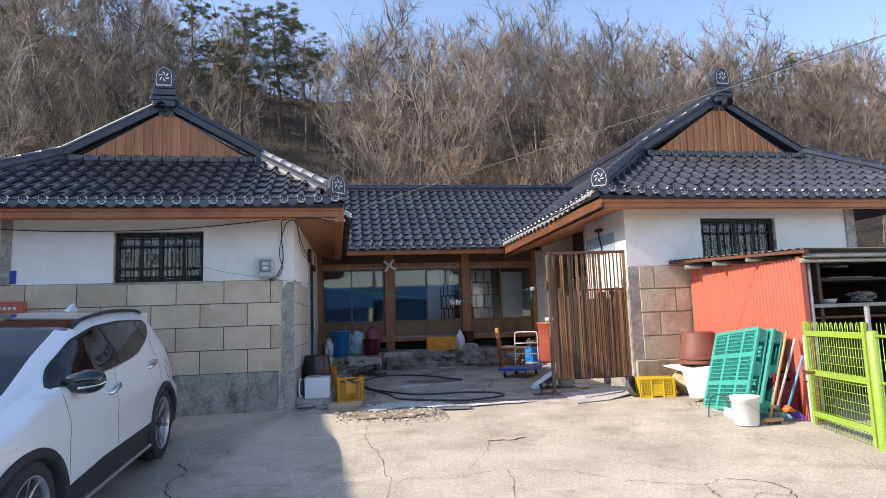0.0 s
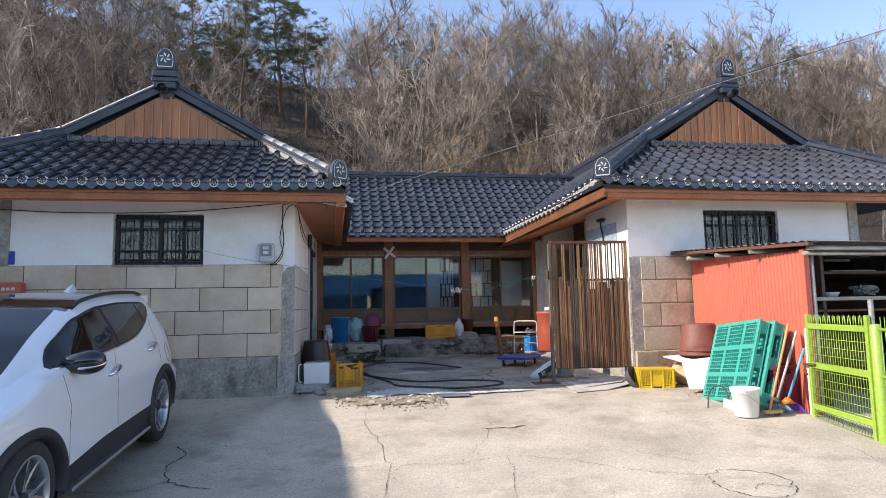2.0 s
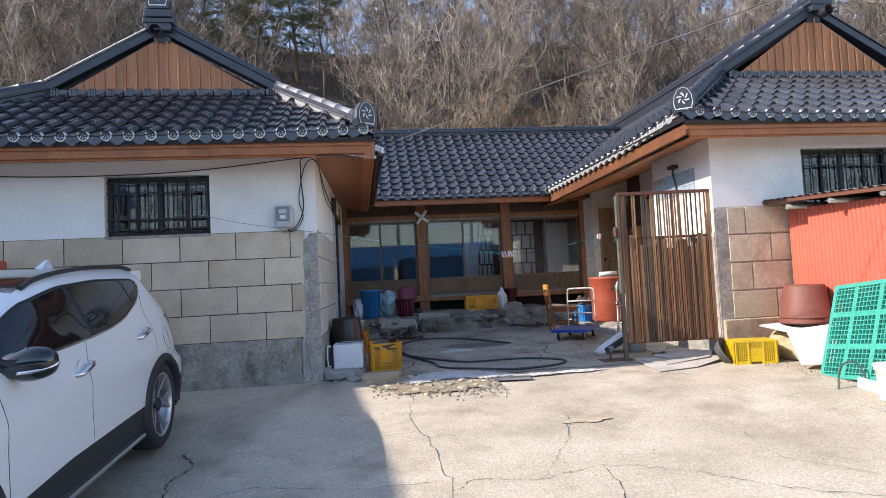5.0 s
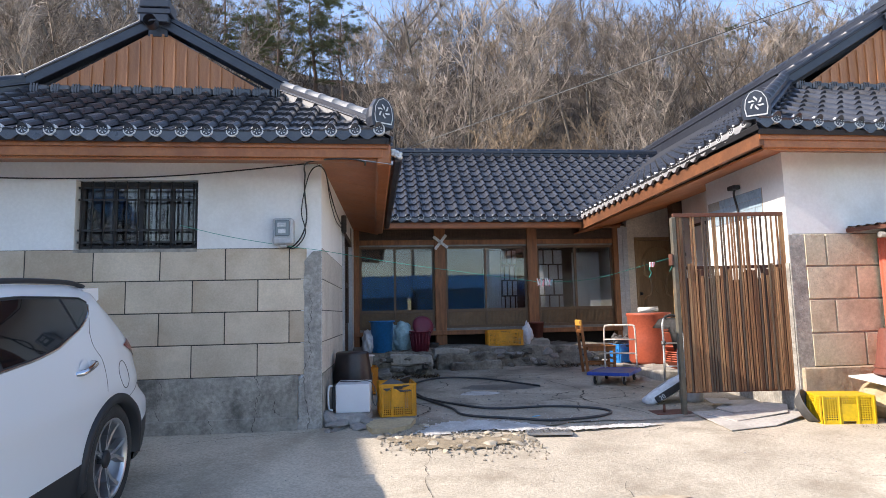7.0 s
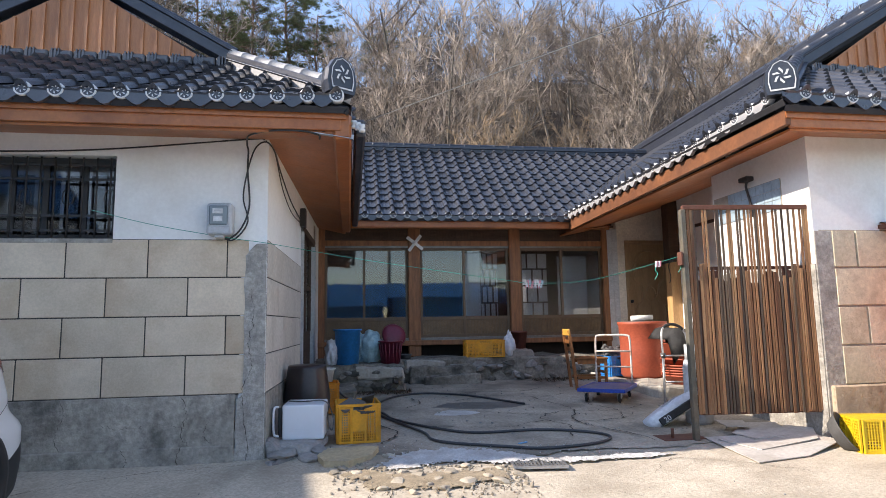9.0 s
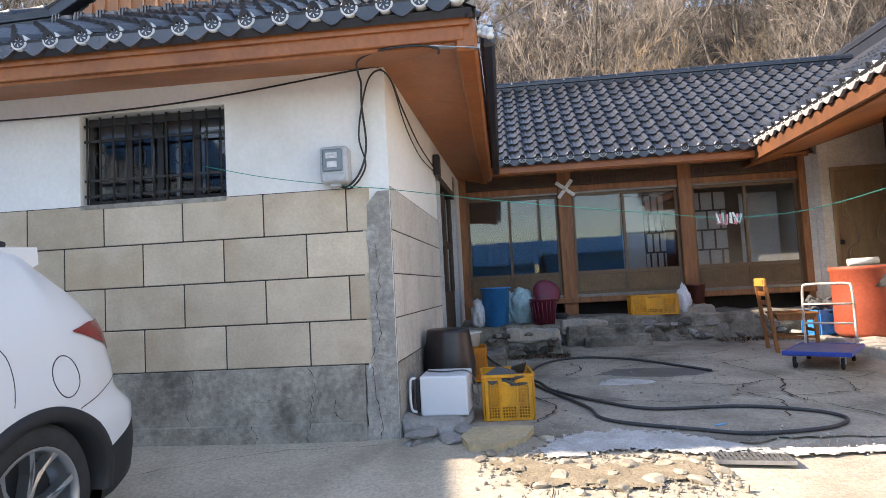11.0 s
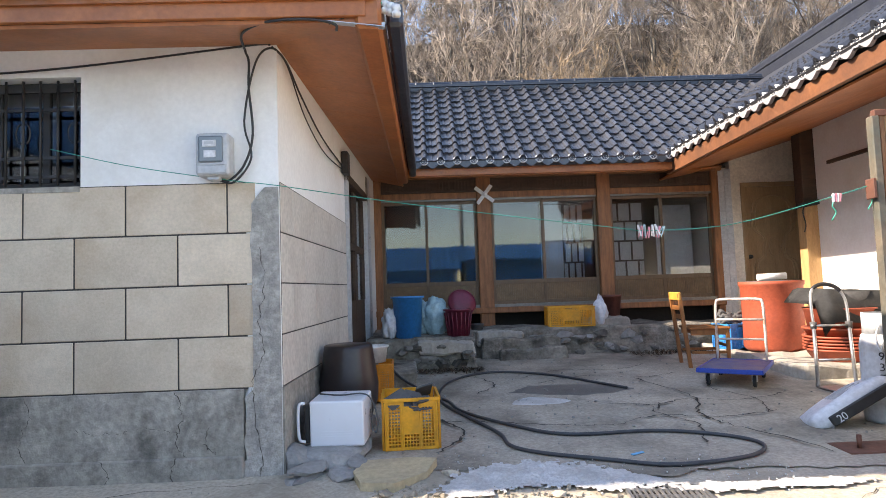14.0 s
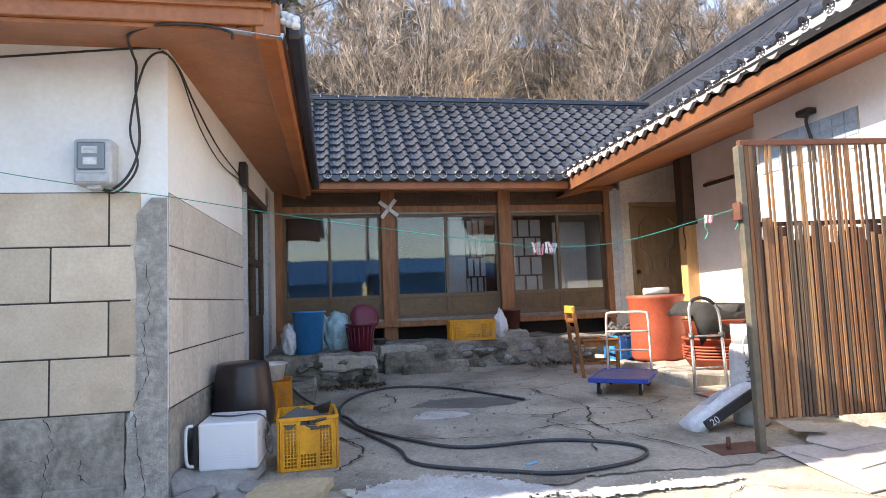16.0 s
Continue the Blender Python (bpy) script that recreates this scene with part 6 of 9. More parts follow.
def woods():
    rng = random.Random(21)
    kinds = [bare_tree(1, 8.5, 0.75, M["twig"]), bare_tree(2, 7.2, 0.95, M["twig"]), bare_tree(3, 9.5, 0.55, M["twig_dark"]), bare_tree(4, 6.2, 0.9, M["twig_tan"]),
             bare_tree(5, 7.8, 0.6, M["twig"], 0.7, 2), bare_tree(6, 5.0, 1.0, M["twig_tan"], 0.8, 2)]
    pines = [pine_tree(11, 8.5), pine_tree(12, 10.0)]
    used = set()

    def put(src, x, y, sc, rot):
        m = Matrix.Translation((x, y, hill_z(x, y))) @ pose(0, 0, 0, rng.uniform(-4, 4), rng.uniform(-4, 4), rot)
        if src.name not in used:
            used.add(src.name)
            src.scale = (sc, sc, sc)
            src.matrix_basis = m @ Matrix.Scale(sc, 4)
            return
        ob = copy_thing(src, m)
        ob.matrix_basis = m @ Matrix.Scale(sc, 4)

    stands = ((-5.1, 30, 21.4), (-3.0, 34, 24.0), (-1.2, 30, 20.2), (2.8, 36, 22.3), (5.6, 38, 22.6), (-6.3, 26, 17.6), (-8.5, 32, 23.0), (25.7, 40, 24.3), (30.7, 40, 23.8), (35.2, 36, 23.0), (39.6, 36, 23.5),
                      (34.2, 33, 19.6), (37.5, 34, 21.0), (40.7, 34, 19.7), (46.8, 36, 21.0), (44.0, 35, 20.4), (-18, 38, 25.5))
    spots = []
    tries = 0
    while len(spots) < 270 and tries < 20000:
        tries += 1
        y = 12.5 + 34 * rng.random() ** 0.8
        x = 1.5 + rng.uniform(-0.92, 0.98) * (y + 12)
        gap = 1.1 + 0.03 * (y - 12)
        if any(b - 11 < y < b and abs(x / (y + 8) - a / (b + 8)) < 0.03 for a, b, _ in stands):
            continue
        if all((x - a) ** 2 + (y - b) ** 2 > gap * gap for a, b in spots):
            spots.append((x, y))
    for k, (x, y) in enumerate(spots):
        small = y < 17
        src = kinds[rng.choice((1, 3, 4, 5, 5, 3)) if small else rng.choice((0, 1, 2, 2, 3, 4, 0))]
        put(src, x, y, rng.uniform(0.55, 0.85) if small else rng.uniform(0.62, 0.95) * (1.0 if y < 34 else 0.72), rng.uniform(0, 360))
    for x, y, sc, j in ((-8.6, 13.6, 1.15, 1), (-11.5, 15.0, 1.25, 0), (-6.4, 14.2, 1.0, 1), (-13.0, 12.8, 1.2, 1), (-9.5, 17.5, 1.35, 0), (-5.2, 17.0, 1.2, 4), (-15.5, 16.5, 1.4, 0),
                        (3.8, 15.5, 0.95, 4), (5.0, 17.5, 1.0, 0), (21, 24, 1.1, 1), (17.5, 21, 1.0, 0)):
        put(kinds[j], x, y, sc, rng.uniform(0, 360))
    for x, y, top in stands:
        src = pines[k % 2]
        put(src, x, y, max(0.55, (top - hill_z(x, y)) / (8.7, 10.2)[k % 2]), rng.uniform(0, 360))
        k += 1
    # low dry brush at the foot of the hill
    bm = bmesh.new()
    for k in range(24000):
        y = 10.8 + 35 * rng.random() ** 1.2
        x = 1.5 + rng.uniform(-0.9, 0.95) * (y + 10)
        z = hill_z(x, y)
        h = rng.uniform(0.5, 1.7 + 0.05 * (y - 10))
        p = Vector((x, y, z - 0.1))
        q = p + Vector((rng.gauss(0, 0.75), rng.gauss(0, 0.75), 1)).normalized() * h
        s = Vector((rng.uniform(0.006, 0.012) * (1 + 0.02 * (y - 10)), 0, 0))
        m = p.lerp(q, 0.5) + Vector((rng.gauss(0, 0.16), rng.gauss(0, 0.1), rng.gauss(0.05, 0.08)))
        bm.faces.new([bm.verts.new(c) for c in (p - s, p + s, m)])
        for w in range(3):
            e = m.lerp(q, rng.random()) + Vector((rng.gauss(0, 0.4), rng.gauss(0, 0.3), rng.uniform(-0.1, 0.4)))
            bm.faces.new([bm.verts.new(c) for c in (m - s * 0.8, m + s * 0.8, e)])
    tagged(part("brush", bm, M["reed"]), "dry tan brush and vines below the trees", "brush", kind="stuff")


woods()

M["blue_roof"] = surf("blue_sheet_roof", (0.045, 0.22, 0.50), (0.035, 0.17, 0.42), 0.4, 2)


def neighbours():
    # unseen building added beside the yard, its ridge set to shade the car
    h = thing("neighbour_house", (-9, -5, 0), "plain white neighbouring house out of view, added to shade the yard", "house", "neighbouring houses")
    part("wall", bx(-12.0, -6.3, -12.0, 1.2, -1.2, 3.8), M["plaster"], h)
    bm = bmesh.new()
    prism(bm, [(-12.3, 3.75), (-6.15, 3.75), (-6.15, 3.85), (-7.4, 5.60), (-12.3, 3.85)], -12.3, 1.5)
    part("roof", bm, M["blue_roof"], h, "blue sheet roof")
    # low blue-roofed houses across the lane, which the glass front mirrors
    for x0, x1, y, eave, ridge in ((-13.0, 2.9, -20.0, 2.0, 3.45), (2.92, 9.6, -20.6, 2.5, 3.5), (10.5, 24.0, -22.0, 1.9, 3.2)):
        h = thing("neighbour_house", ((x0 + x1) / 2, y - 3, 0), "low blue sheet house with a ribbed roof", "house", "neighbouring houses")
        part("wall", bx(x0 + 0.3, x1 - 0.3, y - 5.6, y - 0.4, -1.2, eave), M["blue_roof"], h)
        bm = bmesh.new()
        slab(bm, [(x0, y, eave), (x1, y, eave), (x1, y - 3, ridge), (x0, y - 3, ridge)], 0.06)
        slab(bm, [(x0, y - 3, ridge), (x1, y - 3, ridge), (x1, y - 6, eave), (x0, y - 6, eave)], 0.06)
        roof = part("roof", bm, M["blue_roof"], h, "ribbed blue sheet roof")
        x = x0 + 0.1
        while x < x1 - 0.1:
            bm = bmesh.new()
            slab(bm, [(x, y, eave + 0.07), (x + 0.14, y, eave + 0.07), (x + 0.14, y - 3, ridge + 0.07), (x, y - 3, ridge + 0.07)], 0.07)
            part("rib", bm, M["blue_roof"], roof)
            x += 0.42
    for x, y in ((3.2, -24.5), (8.6, -26.0)):
        up = thing("utility_pole", (x, y, -0.5), "concrete utility pole by the lane", "pole", "poles in the lane")
        bm = bmesh.new()
        tube(bm, [(x, y, -0.6), (x, y, 7.0)], 0.17, 10, 0.11)
        part("shaft", bm, M["cement"], up)


def prism(bm, prof, y0, y1):
    """A closed bar with the profile (x, z) from y0 to y1."""
    a = [bm.verts.new((x, y0, z)) for x, z in prof]
    b = [bm.verts.new((x, y1, z)) for x, z in prof]
    bm.faces.new(a)
    bm.faces.new(b[::-1])
    for i in range(len(a)):
        j = (i + 1) % len(a)
        bm.faces.new((a[j], a[i], b[i], b[j]))


neighbours()
# ---- THINGS: yard and courtyard ----
M["crate_yellow"] = surf("yellow_crate_plastic", (0.74, 0.33, 0.012), (0.68, 0.29, 0.012), 0.45, 4, stain=(0.40, 0.20, 0.03), sscale=3, samount=0.5)
M["crate_lemon"] = surf("lemon_crate_plastic", (0.74, 0.50, 0.015), (0.68, 0.45, 0.015), 0.42, 4, stain=(0.5, 0.33, 0.05), sscale=3, samount=0.4)
M["crate_orange"] = surf("orange_crate_plastic", (0.70, 0.25, 0.012), (0.64, 0.22, 0.012), 0.45, 4)
M["enamel"] = surf("white_enamel", (0.74, 0.76, 0.79), (0.71, 0.73, 0.77), 0.3, 3, stain=(0.6, 0.58, 0.54), sscale=4, samount=0.15, grain_by=0.0)
M["jar_brown"] = surf("dark_brown_glaze", (0.020, 0.014, 0.015), (0.035, 0.025, 0.025), 0.35, 4)
M["bin_blue"] = surf("blue_plastic", (0.03, 0.27, 0.68), (0.025, 0.23, 0.60), 0.4, 4)
M["bin_red"] = surf("maroon_plastic", (0.17, 0.022, 0.045), (0.14, 0.018, 0.035), 0.4, 4)
M["bag"] = surf("pale_blue_bag", (0.36, 0.55, 0.60), (0.30, 0.46, 0.50), 0.3, 8, 0.01, 14)
M["bag_white"] = surf("white_bag", (0.70, 0.72, 0.74), (0.60, 0.62, 0.66), 0.4, 8, 0.01, 14)
M["rubber_red"] = surf("red_rubber_tub", (0.40, 0.085, 0.040), (0.34, 0.07, 0.035), 0.6, 3, stain=(0.26, 0.07, 0.04), sscale=3, samount=0.5)
M["tub_brown"] = surf("brown_rubber_tub", (0.20, 0.065, 0.045), (0.16, 0.052, 0.038), 0.6, 3, stain=(0.26, 0.12, 0.09), sscale=3, samount=0.4)
M["mat_grey"] = surf("grey_rubber_mat", (0.07, 0.07, 0.072), (0.10, 0.10, 0.10), 0.75, 5, 0.003, 40)
M["chair_wood"] = surf("chair_wood", (0.30, 0.12, 0.035), (0.22, 0.085, 0.028), 0.45, 4, stretch=(5, 5, 1))
M["chair_top"] = surf("yellow_chair_wood", (0.62, 0.34, 0.06), (0.55, 0.29, 0.05), 0.45, 4)
M["deck_blue"] = surf("blue_deck", (0.09, 0.10, 0.22), (0.14, 0.13, 0.20), 0.6, 5, stain=(0.22, 0.20, 0.2), sscale=6, samount=0.6)
M["edge_blue"] = surf("blue_bumper", (0.015, 0.07, 0.42), (0.015, 0.06, 0.35), 0.4, 5)
M["tube_white"] = surf("chipped_white_tube", (0.62, 0.58, 0.53), (0.55, 0.50, 0.45), 0.45, 8, stain=(0.30, 0.13, 0.06), sscale=9, samount=0.8)
M["steel"] = surf("dull_steel", (0.50, 0.50, 0.50), (0.42, 0.42, 0.42), 0.35, 8, metal=0.8)
M["gas_grey"] = surf("pale_gas_cylinder", (0.56, 0.58, 0.60), (0.48, 0.50, 0.52), 0.5, 4, stain=(0.35, 0.28, 0.22), sscale=5, samount=0.5)
M["black"] = surf("black_print", (0.02, 0.02, 0.022), (0.03, 0.03, 0.03), 0.5, 5)
M["hose"] = surf("black_hose", (0.035, 0.037, 0.042), (0.055, 0.056, 0.06), 0.5, 6)
M["pallet"] = surf("green_pallet_plastic", (0.045, 0.37, 0.30), (0.035, 0.32, 0.26), 0.45, 4, stain=(0.10, 0.33, 0.26), sscale=3, samount=0.4)
M["card"] = surf("grey_board_sheet", (0.50, 0.47, 0.43), (0.42, 0.40, 0.37), 0.85, 3, stain=(0.33, 0.28, 0.22), sscale=3, samount=0.4)
M["board_white"] = surf("white_board", (0.74, 0.73, 0.70), (0.66, 0.65, 0.62), 0.7, 3, stain=(0.5, 0.44, 0.36), sscale=3, samount=0.3)
M["rubble"] = surf("rubble_stone", (0.42, 0.37, 0.29), (0.33, 0.29, 0.23), 0.95, 6, 0.006, 40, vary=0.3)
M["rubble_tan"] = surf("tan_stone", (0.50, 0.40, 0.24), (0.42, 0.34, 0.22), 0.95, 5, 0.008, 30, vary=0.1)
M["lime_sand"] = surf("white_lime_sand", (0.60, 0.595, 0.58), (0.48, 0.47, 0.45), 0.95, 5, 0.015, 40, fine=60, stain=(0.42, 0.40, 0.37), sscale=5, samount=0.5)
M["crack"] = surf("dark_crack", (0.035, 0.03, 0.025), (0.06, 0.05, 0.04), 0.95, 9)
M["rope_green"] = surf("green_line", (0.03, 0.32, 0.24), (0.025, 0.28, 0.2), 0.5, 9)
M["cable"] = surf("black_cable", (0.018, 0.018, 0.019), (0.03, 0.03, 0.03), 0.5, 9)
M["peg_pink"] = surf("pink_peg", (0.62, 0.22, 0.26), (0.7, 0.3, 0.34), 0.4, 5)
M["peg_white"] = surf("white_peg", (0.75, 0.75, 0.75), (0.7, 0.7, 0.7), 0.4, 5)
M["meter_grey"] = surf("meter_plastic", (0.46, 0.47, 0.48), (0.42, 0.43, 0.44), 0.4, 5)
M["sign_blue"] = surf("blue_plate", (0.02, 0.06, 0.38), (0.02, 0.05, 0.33), 0.35, 5)
M["purple"] = surf("purple_bristle", (0.16, 0.05, 0.36), (0.12, 0.04, 0.3), 0.7, 9)
M["orange_pl"] = surf("orange_plastic", (0.72, 0.17, 0.015), (0.66, 0.15, 0.015), 0.4, 5)
M["blue_pole"] = surf("light_blue_pole", (0.12, 0.42, 0.70), (0.1, 0.38, 0.65), 0.4, 5)


def crate(at, yaw, w, d, h, mat, label, upside=False, tilt=0.0):
    """A stacking crate: open box with perforated panels, ribs, rim and hand holes."""
    root = thing("crate", (0, 0, 0), label, "crate", "plastic crates")
    t = 0.012
    bm = bmesh.new()
    box(bm, -w / 2, w / 2, -d / 2, d / 2, 0, t)
    part("bottom", bm, mat, root)
    for s, (ln, ax) in enumerate(((w, 0), (w, 180), (d, 90), (d, 270))):
        bm = bmesh.new()
        off = (d if s < 2 else w) / 2
        nx, nz = max(7, int(ln / 0.021)) | 1, max(6, int(h * 0.8 / 0.021))
        xs = [x - ln / 2 for x in bars(ln, nx, 0.007)]
        zs = [h * 0.04 + q for q in bars(h * 0.80, nz, 0.007)] + [h * 0.93, h]
        zs = [0.0] + zs

        def hole(i, j):
            if j > 2 * nz + 1:
                return j == 2 * nz + 2 and abs(i - nx) < nx * 0.28
            f = abs(i - nx) / nx
            if 0.30 < f < 0.42 or f > 0.93 or j < 2:
                return False
            if f <= 0.30 and j > nz * 0.75:
                return False
            return i % 2 == 1 and j % 2 == 0
        perforated(bm, xs, zs, -t, -t * 0.35, hole)
        bmesh.ops.transform(bm, matrix=pose(0, 0, 0, 0, 0, ax) @ Matrix.Translation((0, -off, 0)), verts=bm.verts)
        sd = part("side", bm, mat, root)
        m4 = pose(0, 0, 0, 0, 0, ax) @ Matrix.Translation((0, -off, 0))
        part("rim", bx(-ln / 2 - 0.006, ln / 2 + 0.006, -t - 0.009, -t, h * 0.93, h, 0.002, m4), mat, sd)
        for x in (-ln / 2, -ln * 0.19, ln * 0.19 - 0.012, ln / 2 - 0.012):
            part("rib", bx(x, x + 0.012, -t - 0.006, -t, 0, h * 0.93, 0.002, m4), mat, sd)
    root.matrix_basis = Matrix.Translation(at) @ pose(0, 0, 0, tilt, 180 if upside else 0, yaw) @ Matrix.Translation((0, 0, -h if upside else 0))
    return root


def rubble():
    rng = random.Random(3)
    stack = [((0.04, 0.10, 0.06), (0.16, 0.22, 0.20)), ((0.30, 0.16, 0.035), (0.46, 0.34, 0.16)), ((0.14, -0.06, -0.02), (0.24, 0.18, 0.09)), ((0.36, -0.05, -0.01), (0.26, 0.2, 0.1)),
             ((0.16, -0.07, 0.045), (0.22, 0.16, 0.05)), ((0.44, 0.02, 0.01), (0.16, 0.2, 0.14)), ((0.06, -0.10, -0.04), (0.16, 0.14, 0.08))]
    for k, (at, sz) in enumerate(stack):
        tagged(rock("stone", at, sz, 40 + k, M["grey_stone"]), "rough grey stone stacked by the house corner", "stone", "stones by the corner")
    bm = bmesh.new()
    pts = [(0.46, 0.02), (0.72, 0.06), (0.90, 0.00), (0.84, -0.16), (0.66, -0.34), (0.48, -0.30), (0.42, -0.12)]
    slab(bm, [(x, y, 0.055 - 0.03 * (y < -0.1) + 0.012 * noise.noise((x * 6, y * 6, 0))) for x, y in pts][::-1], 0.07)
    tagged(part("slab_stone", bm, M["rubble_tan"]), "broken tan slab stone lying flat", "stone")
    for k, (x, y, s) in enumerate(((0.98, -0.12, 0.14), (0.55, -0.45, 0.12), (1.05, -0.55, 0.15), (1.38, -0.62, 0.17), (1.62, -0.75, 0.13), (1.2, -0.85, 0.12), (0.80, -0.62, 0.10), (1.52, -0.48, 0.11), (0.9, -0.4, 0.1), (1.75, -0.6, 0.1), (0.72, -0.50, 0.13), (1.0, -0.75, 0.17), (1.15, -0.62, 0.15), (1.30, -0.92, 0.14), (1.48, -0.82, 0.18), (1.58, -0.62, 0.15), (0.88, -0.85, 0.11), (1.28, -0.74, 0.12), (1.70, -0.86, 0.16), (0.62, -0.36, 0.12), (1.85, -0.72, 0.12), (1.08, -0.95, 0.10))):
        tagged(rock("stone", (x, y, ground_z(x, y) + 0.01), (s * 0.66, s * rng.uniform(0.4, 0.62), s * 0.3), 60 + k, M["rubble"]), "pale broken stone lying in the rubble", "stone", "broken stones")
    bm = bmesh.new()
    for k in range(1100):
        a = rng.gauss(0, 1)
        x = 0.55 + 1.35 * rng.random()
        y = -0.42 - 0.30 * (x - 0.5) + rng.gauss(0, 0.2)
        if y > 0.1:
            continue
        s = 0.004 + 0.014 * rng.random() ** 2.2 + (0.010 if rng.random() < 0.06 else 0)
        z = ground_z(x, y) + s * 0.3
        m = Matrix.Translation((x, y, z)) @ pose(0, 0, 0, rng.uniform(0, 360), rng.uniform(0, 360), 0) @ Matrix.Diagonal((s, s * rng.uniform(0.5, 1), s * 0.6, 1))
        vs = bmesh.ops.create_icosphere(bm, subdivisions=1, radius=1, matrix=m)["verts"]
        for v in vs:
            v.co += Vector((rng.uniform(-1, 1), rng.uniform(-1, 1), rng.uniform(-1, 1))) * s * 0.22
    tagged(part("gravel", bm, M["rubble"]), "scattered pale gravel and broken concrete", "gravel", kind="stuff")
    bm = bmesh.new()
    for k in range(900):
        if k < 520:
            x, y = rng.uniform(0.5, 4.6), rng.uniform(0.2, 3.6)
            s = 0.003 + 0.012 * rng.random() ** 4
        else:
            x, y = rng.uniform(-1.5, 5.0), rng.uniform(-4.0, 0.0)
            s = 0.002 + 0.006 * rng.random() ** 3
        m = Matrix.Translation((x, y, ground_z(x, y) + (0.013 if y > 0.1 else 0.007))) @ pose(0, 0, 0, rng.uniform(0, 360), rng.uniform(0, 360), 0) @ Matrix.Diagonal((s, s * 0.8, s * 0.5, 1))
        bmesh.ops.create_icosphere(bm, subdivisions=1, radius=1, matrix=m)
    tagged(part("grit", bm, M["grey_stone"]), "small grit and crumbs scattered on the concrete", "grit", kind="stuff")
    bm = bmesh.new()
    for k in range(260):
        x = rng.uniform(0.95, 2.9)
        y = -0.02 - 0.16 * (x - 0.8) + rng.gauss(0, 0.17)
        s = 0.002 + 0.007 * rng.random() ** 2.5
        m = Matrix.Translation((x, y, ground_z(x, y) + 0.016)) @ pose(0, 0, 0, rng.uniform(0, 360), rng.uniform(0, 360), 0) @ Matrix.Diagonal((s, s * 0.8, s * 0.6, 1))
        bmesh.ops.create_icosphere(bm, subdivisions=1, radius=1, matrix=m)
    tagged(part("lime_crumbs", bm, M["lime_sand"]), "white lime crumbs round the spilled powder", "powder", kind="stuff")
    # dry weeds among the rubble and along the shed
    bm = bmesh.new()
    for k in range(240):
        if k < 40:
            x, y = 0.8 + 1.0 * rng.random(), -0.72 + rng.gauss(0, 0.12) - 0.2 * rng.random()
        else:
            x, y = 4.75 + 0.5 * rng.random(), -0.95 - 1.2 * rng.random()
        p = Vector((x, y, ground_z(x, y)))
        q = p + Vector((rng.gauss(0, 0.03), rng.gauss(0, 0.03), rng.uniform(0.01, 0.05)))
        s = Vector((0.0025, 0.001, 0))
        bm.faces.new([bm.verts.new(c) for c in (p - s, p + s, q)])
    tagged(part("dry_grass", bm, M["reed"]), "thin dry grass in the cracks", "grass", kind="stuff")


def patch(name, pts, mat, lift, label, cat, seed=0, jag=0.05):
    """A thin spread of material that follows the ground, with a ragged edge."""
    cx, cy = sum(p[0] for p in pts) / len(pts), sum(p[1] for p in pts) / len(pts)
    edge = [Vector((p.x, p.y, 0)) for p in arc([(x, y, 0) for x, y in pts + pts[:1]], 8)][:-1]
    bm = bmesh.new()
    rings = []
    for f in (1.0, 0.93, 0.8, 0.6, 0.4, 0.2):
        ring = []
        for i, p in enumerate(edge):
            j = 1 + jag * 2.2 * noise.noise((p.x * 7 + seed, p.y * 7, 0)) + jag * 1.6 * noise.noise((p.x * 23, p.y * 23, seed))
            x, y = cx + (p.x - cx) * f * j, cy + (p.y - cy) * f * j
            z = ground_z(x, y) + (0.0 if f == 1.0 else lift * (0.6 + 0.5 * noise.noise((x * 9, y * 9, seed)))) + 0.008
            ring.append(bm.verts.new((x, y, z)))
        rings.append(ring)
    for a, b in zip(rings, rings[1:]):
        for i in range(len(a)):
            j = (i + 1) % len(a)
            bm.faces.new((a[i], a[j], b[j], b[i]))
    bm.faces.new(rings[-1])
    tagged(part(name, bm, mat, smooth=True), label, cat, kind="stuff")


def spread(name, heaps, mat, lift, label, cat, seed, step=0.016):
    """Loose material on the ground: soft heaps (x, y, half-lengths) with a crumbled outline."""
    x0, x1 = min(h[0] - 2 * h[2] for h in heaps), max(h[0] + 2 * h[2] for h in heaps)
    y0, y1 = min(h[1] - 2 * h[3] for h in heaps), max(h[1] + 2 * h[3] for h in heaps)

    def dense(x, y):
        d = sum(math.exp(-((x - a) / p) ** 2 - ((y - b) / q) ** 2) for a, b, p, q in heaps)
        return d - 0.50 + 0.34 * noise.noise((x * 8, y * 8, seed)) + 0.30 * noise.noise((x * 27, y * 27, seed))

    bm = bmesh.new()
    vs = {}

    def vert(i, j):
        if (i, j) not in vs:
            x, y = x0 + i * step, y0 + j * step
            d = max(0.0, min(1.0, dense(x, y) * 1.3))
            z = ground_z(x, y) + 0.014 + lift * d * (0.7 + 0.6 * noise.noise((x * 16, y * 16, seed + 3))) + 0.3 * lift * noise.noise((x * 45, y * 45, seed))
            vs[i, j] = bm.verts.new((x, y, z))
        return vs[i, j]

    for i in range(int((x1 - x0) / step)):
        for j in range(int((y1 - y0) / step)):
            if dense(x0 + (i + 0.5) * step, y0 + (j + 0.5) * step) > 0:
                bm.faces.new((vert(i, j), vert(i + 1, j), vert(i + 1, j + 1), vert(i, j + 1)))
    tagged(part(name, bm, mat, smooth=True), label, cat, kind="stuff")


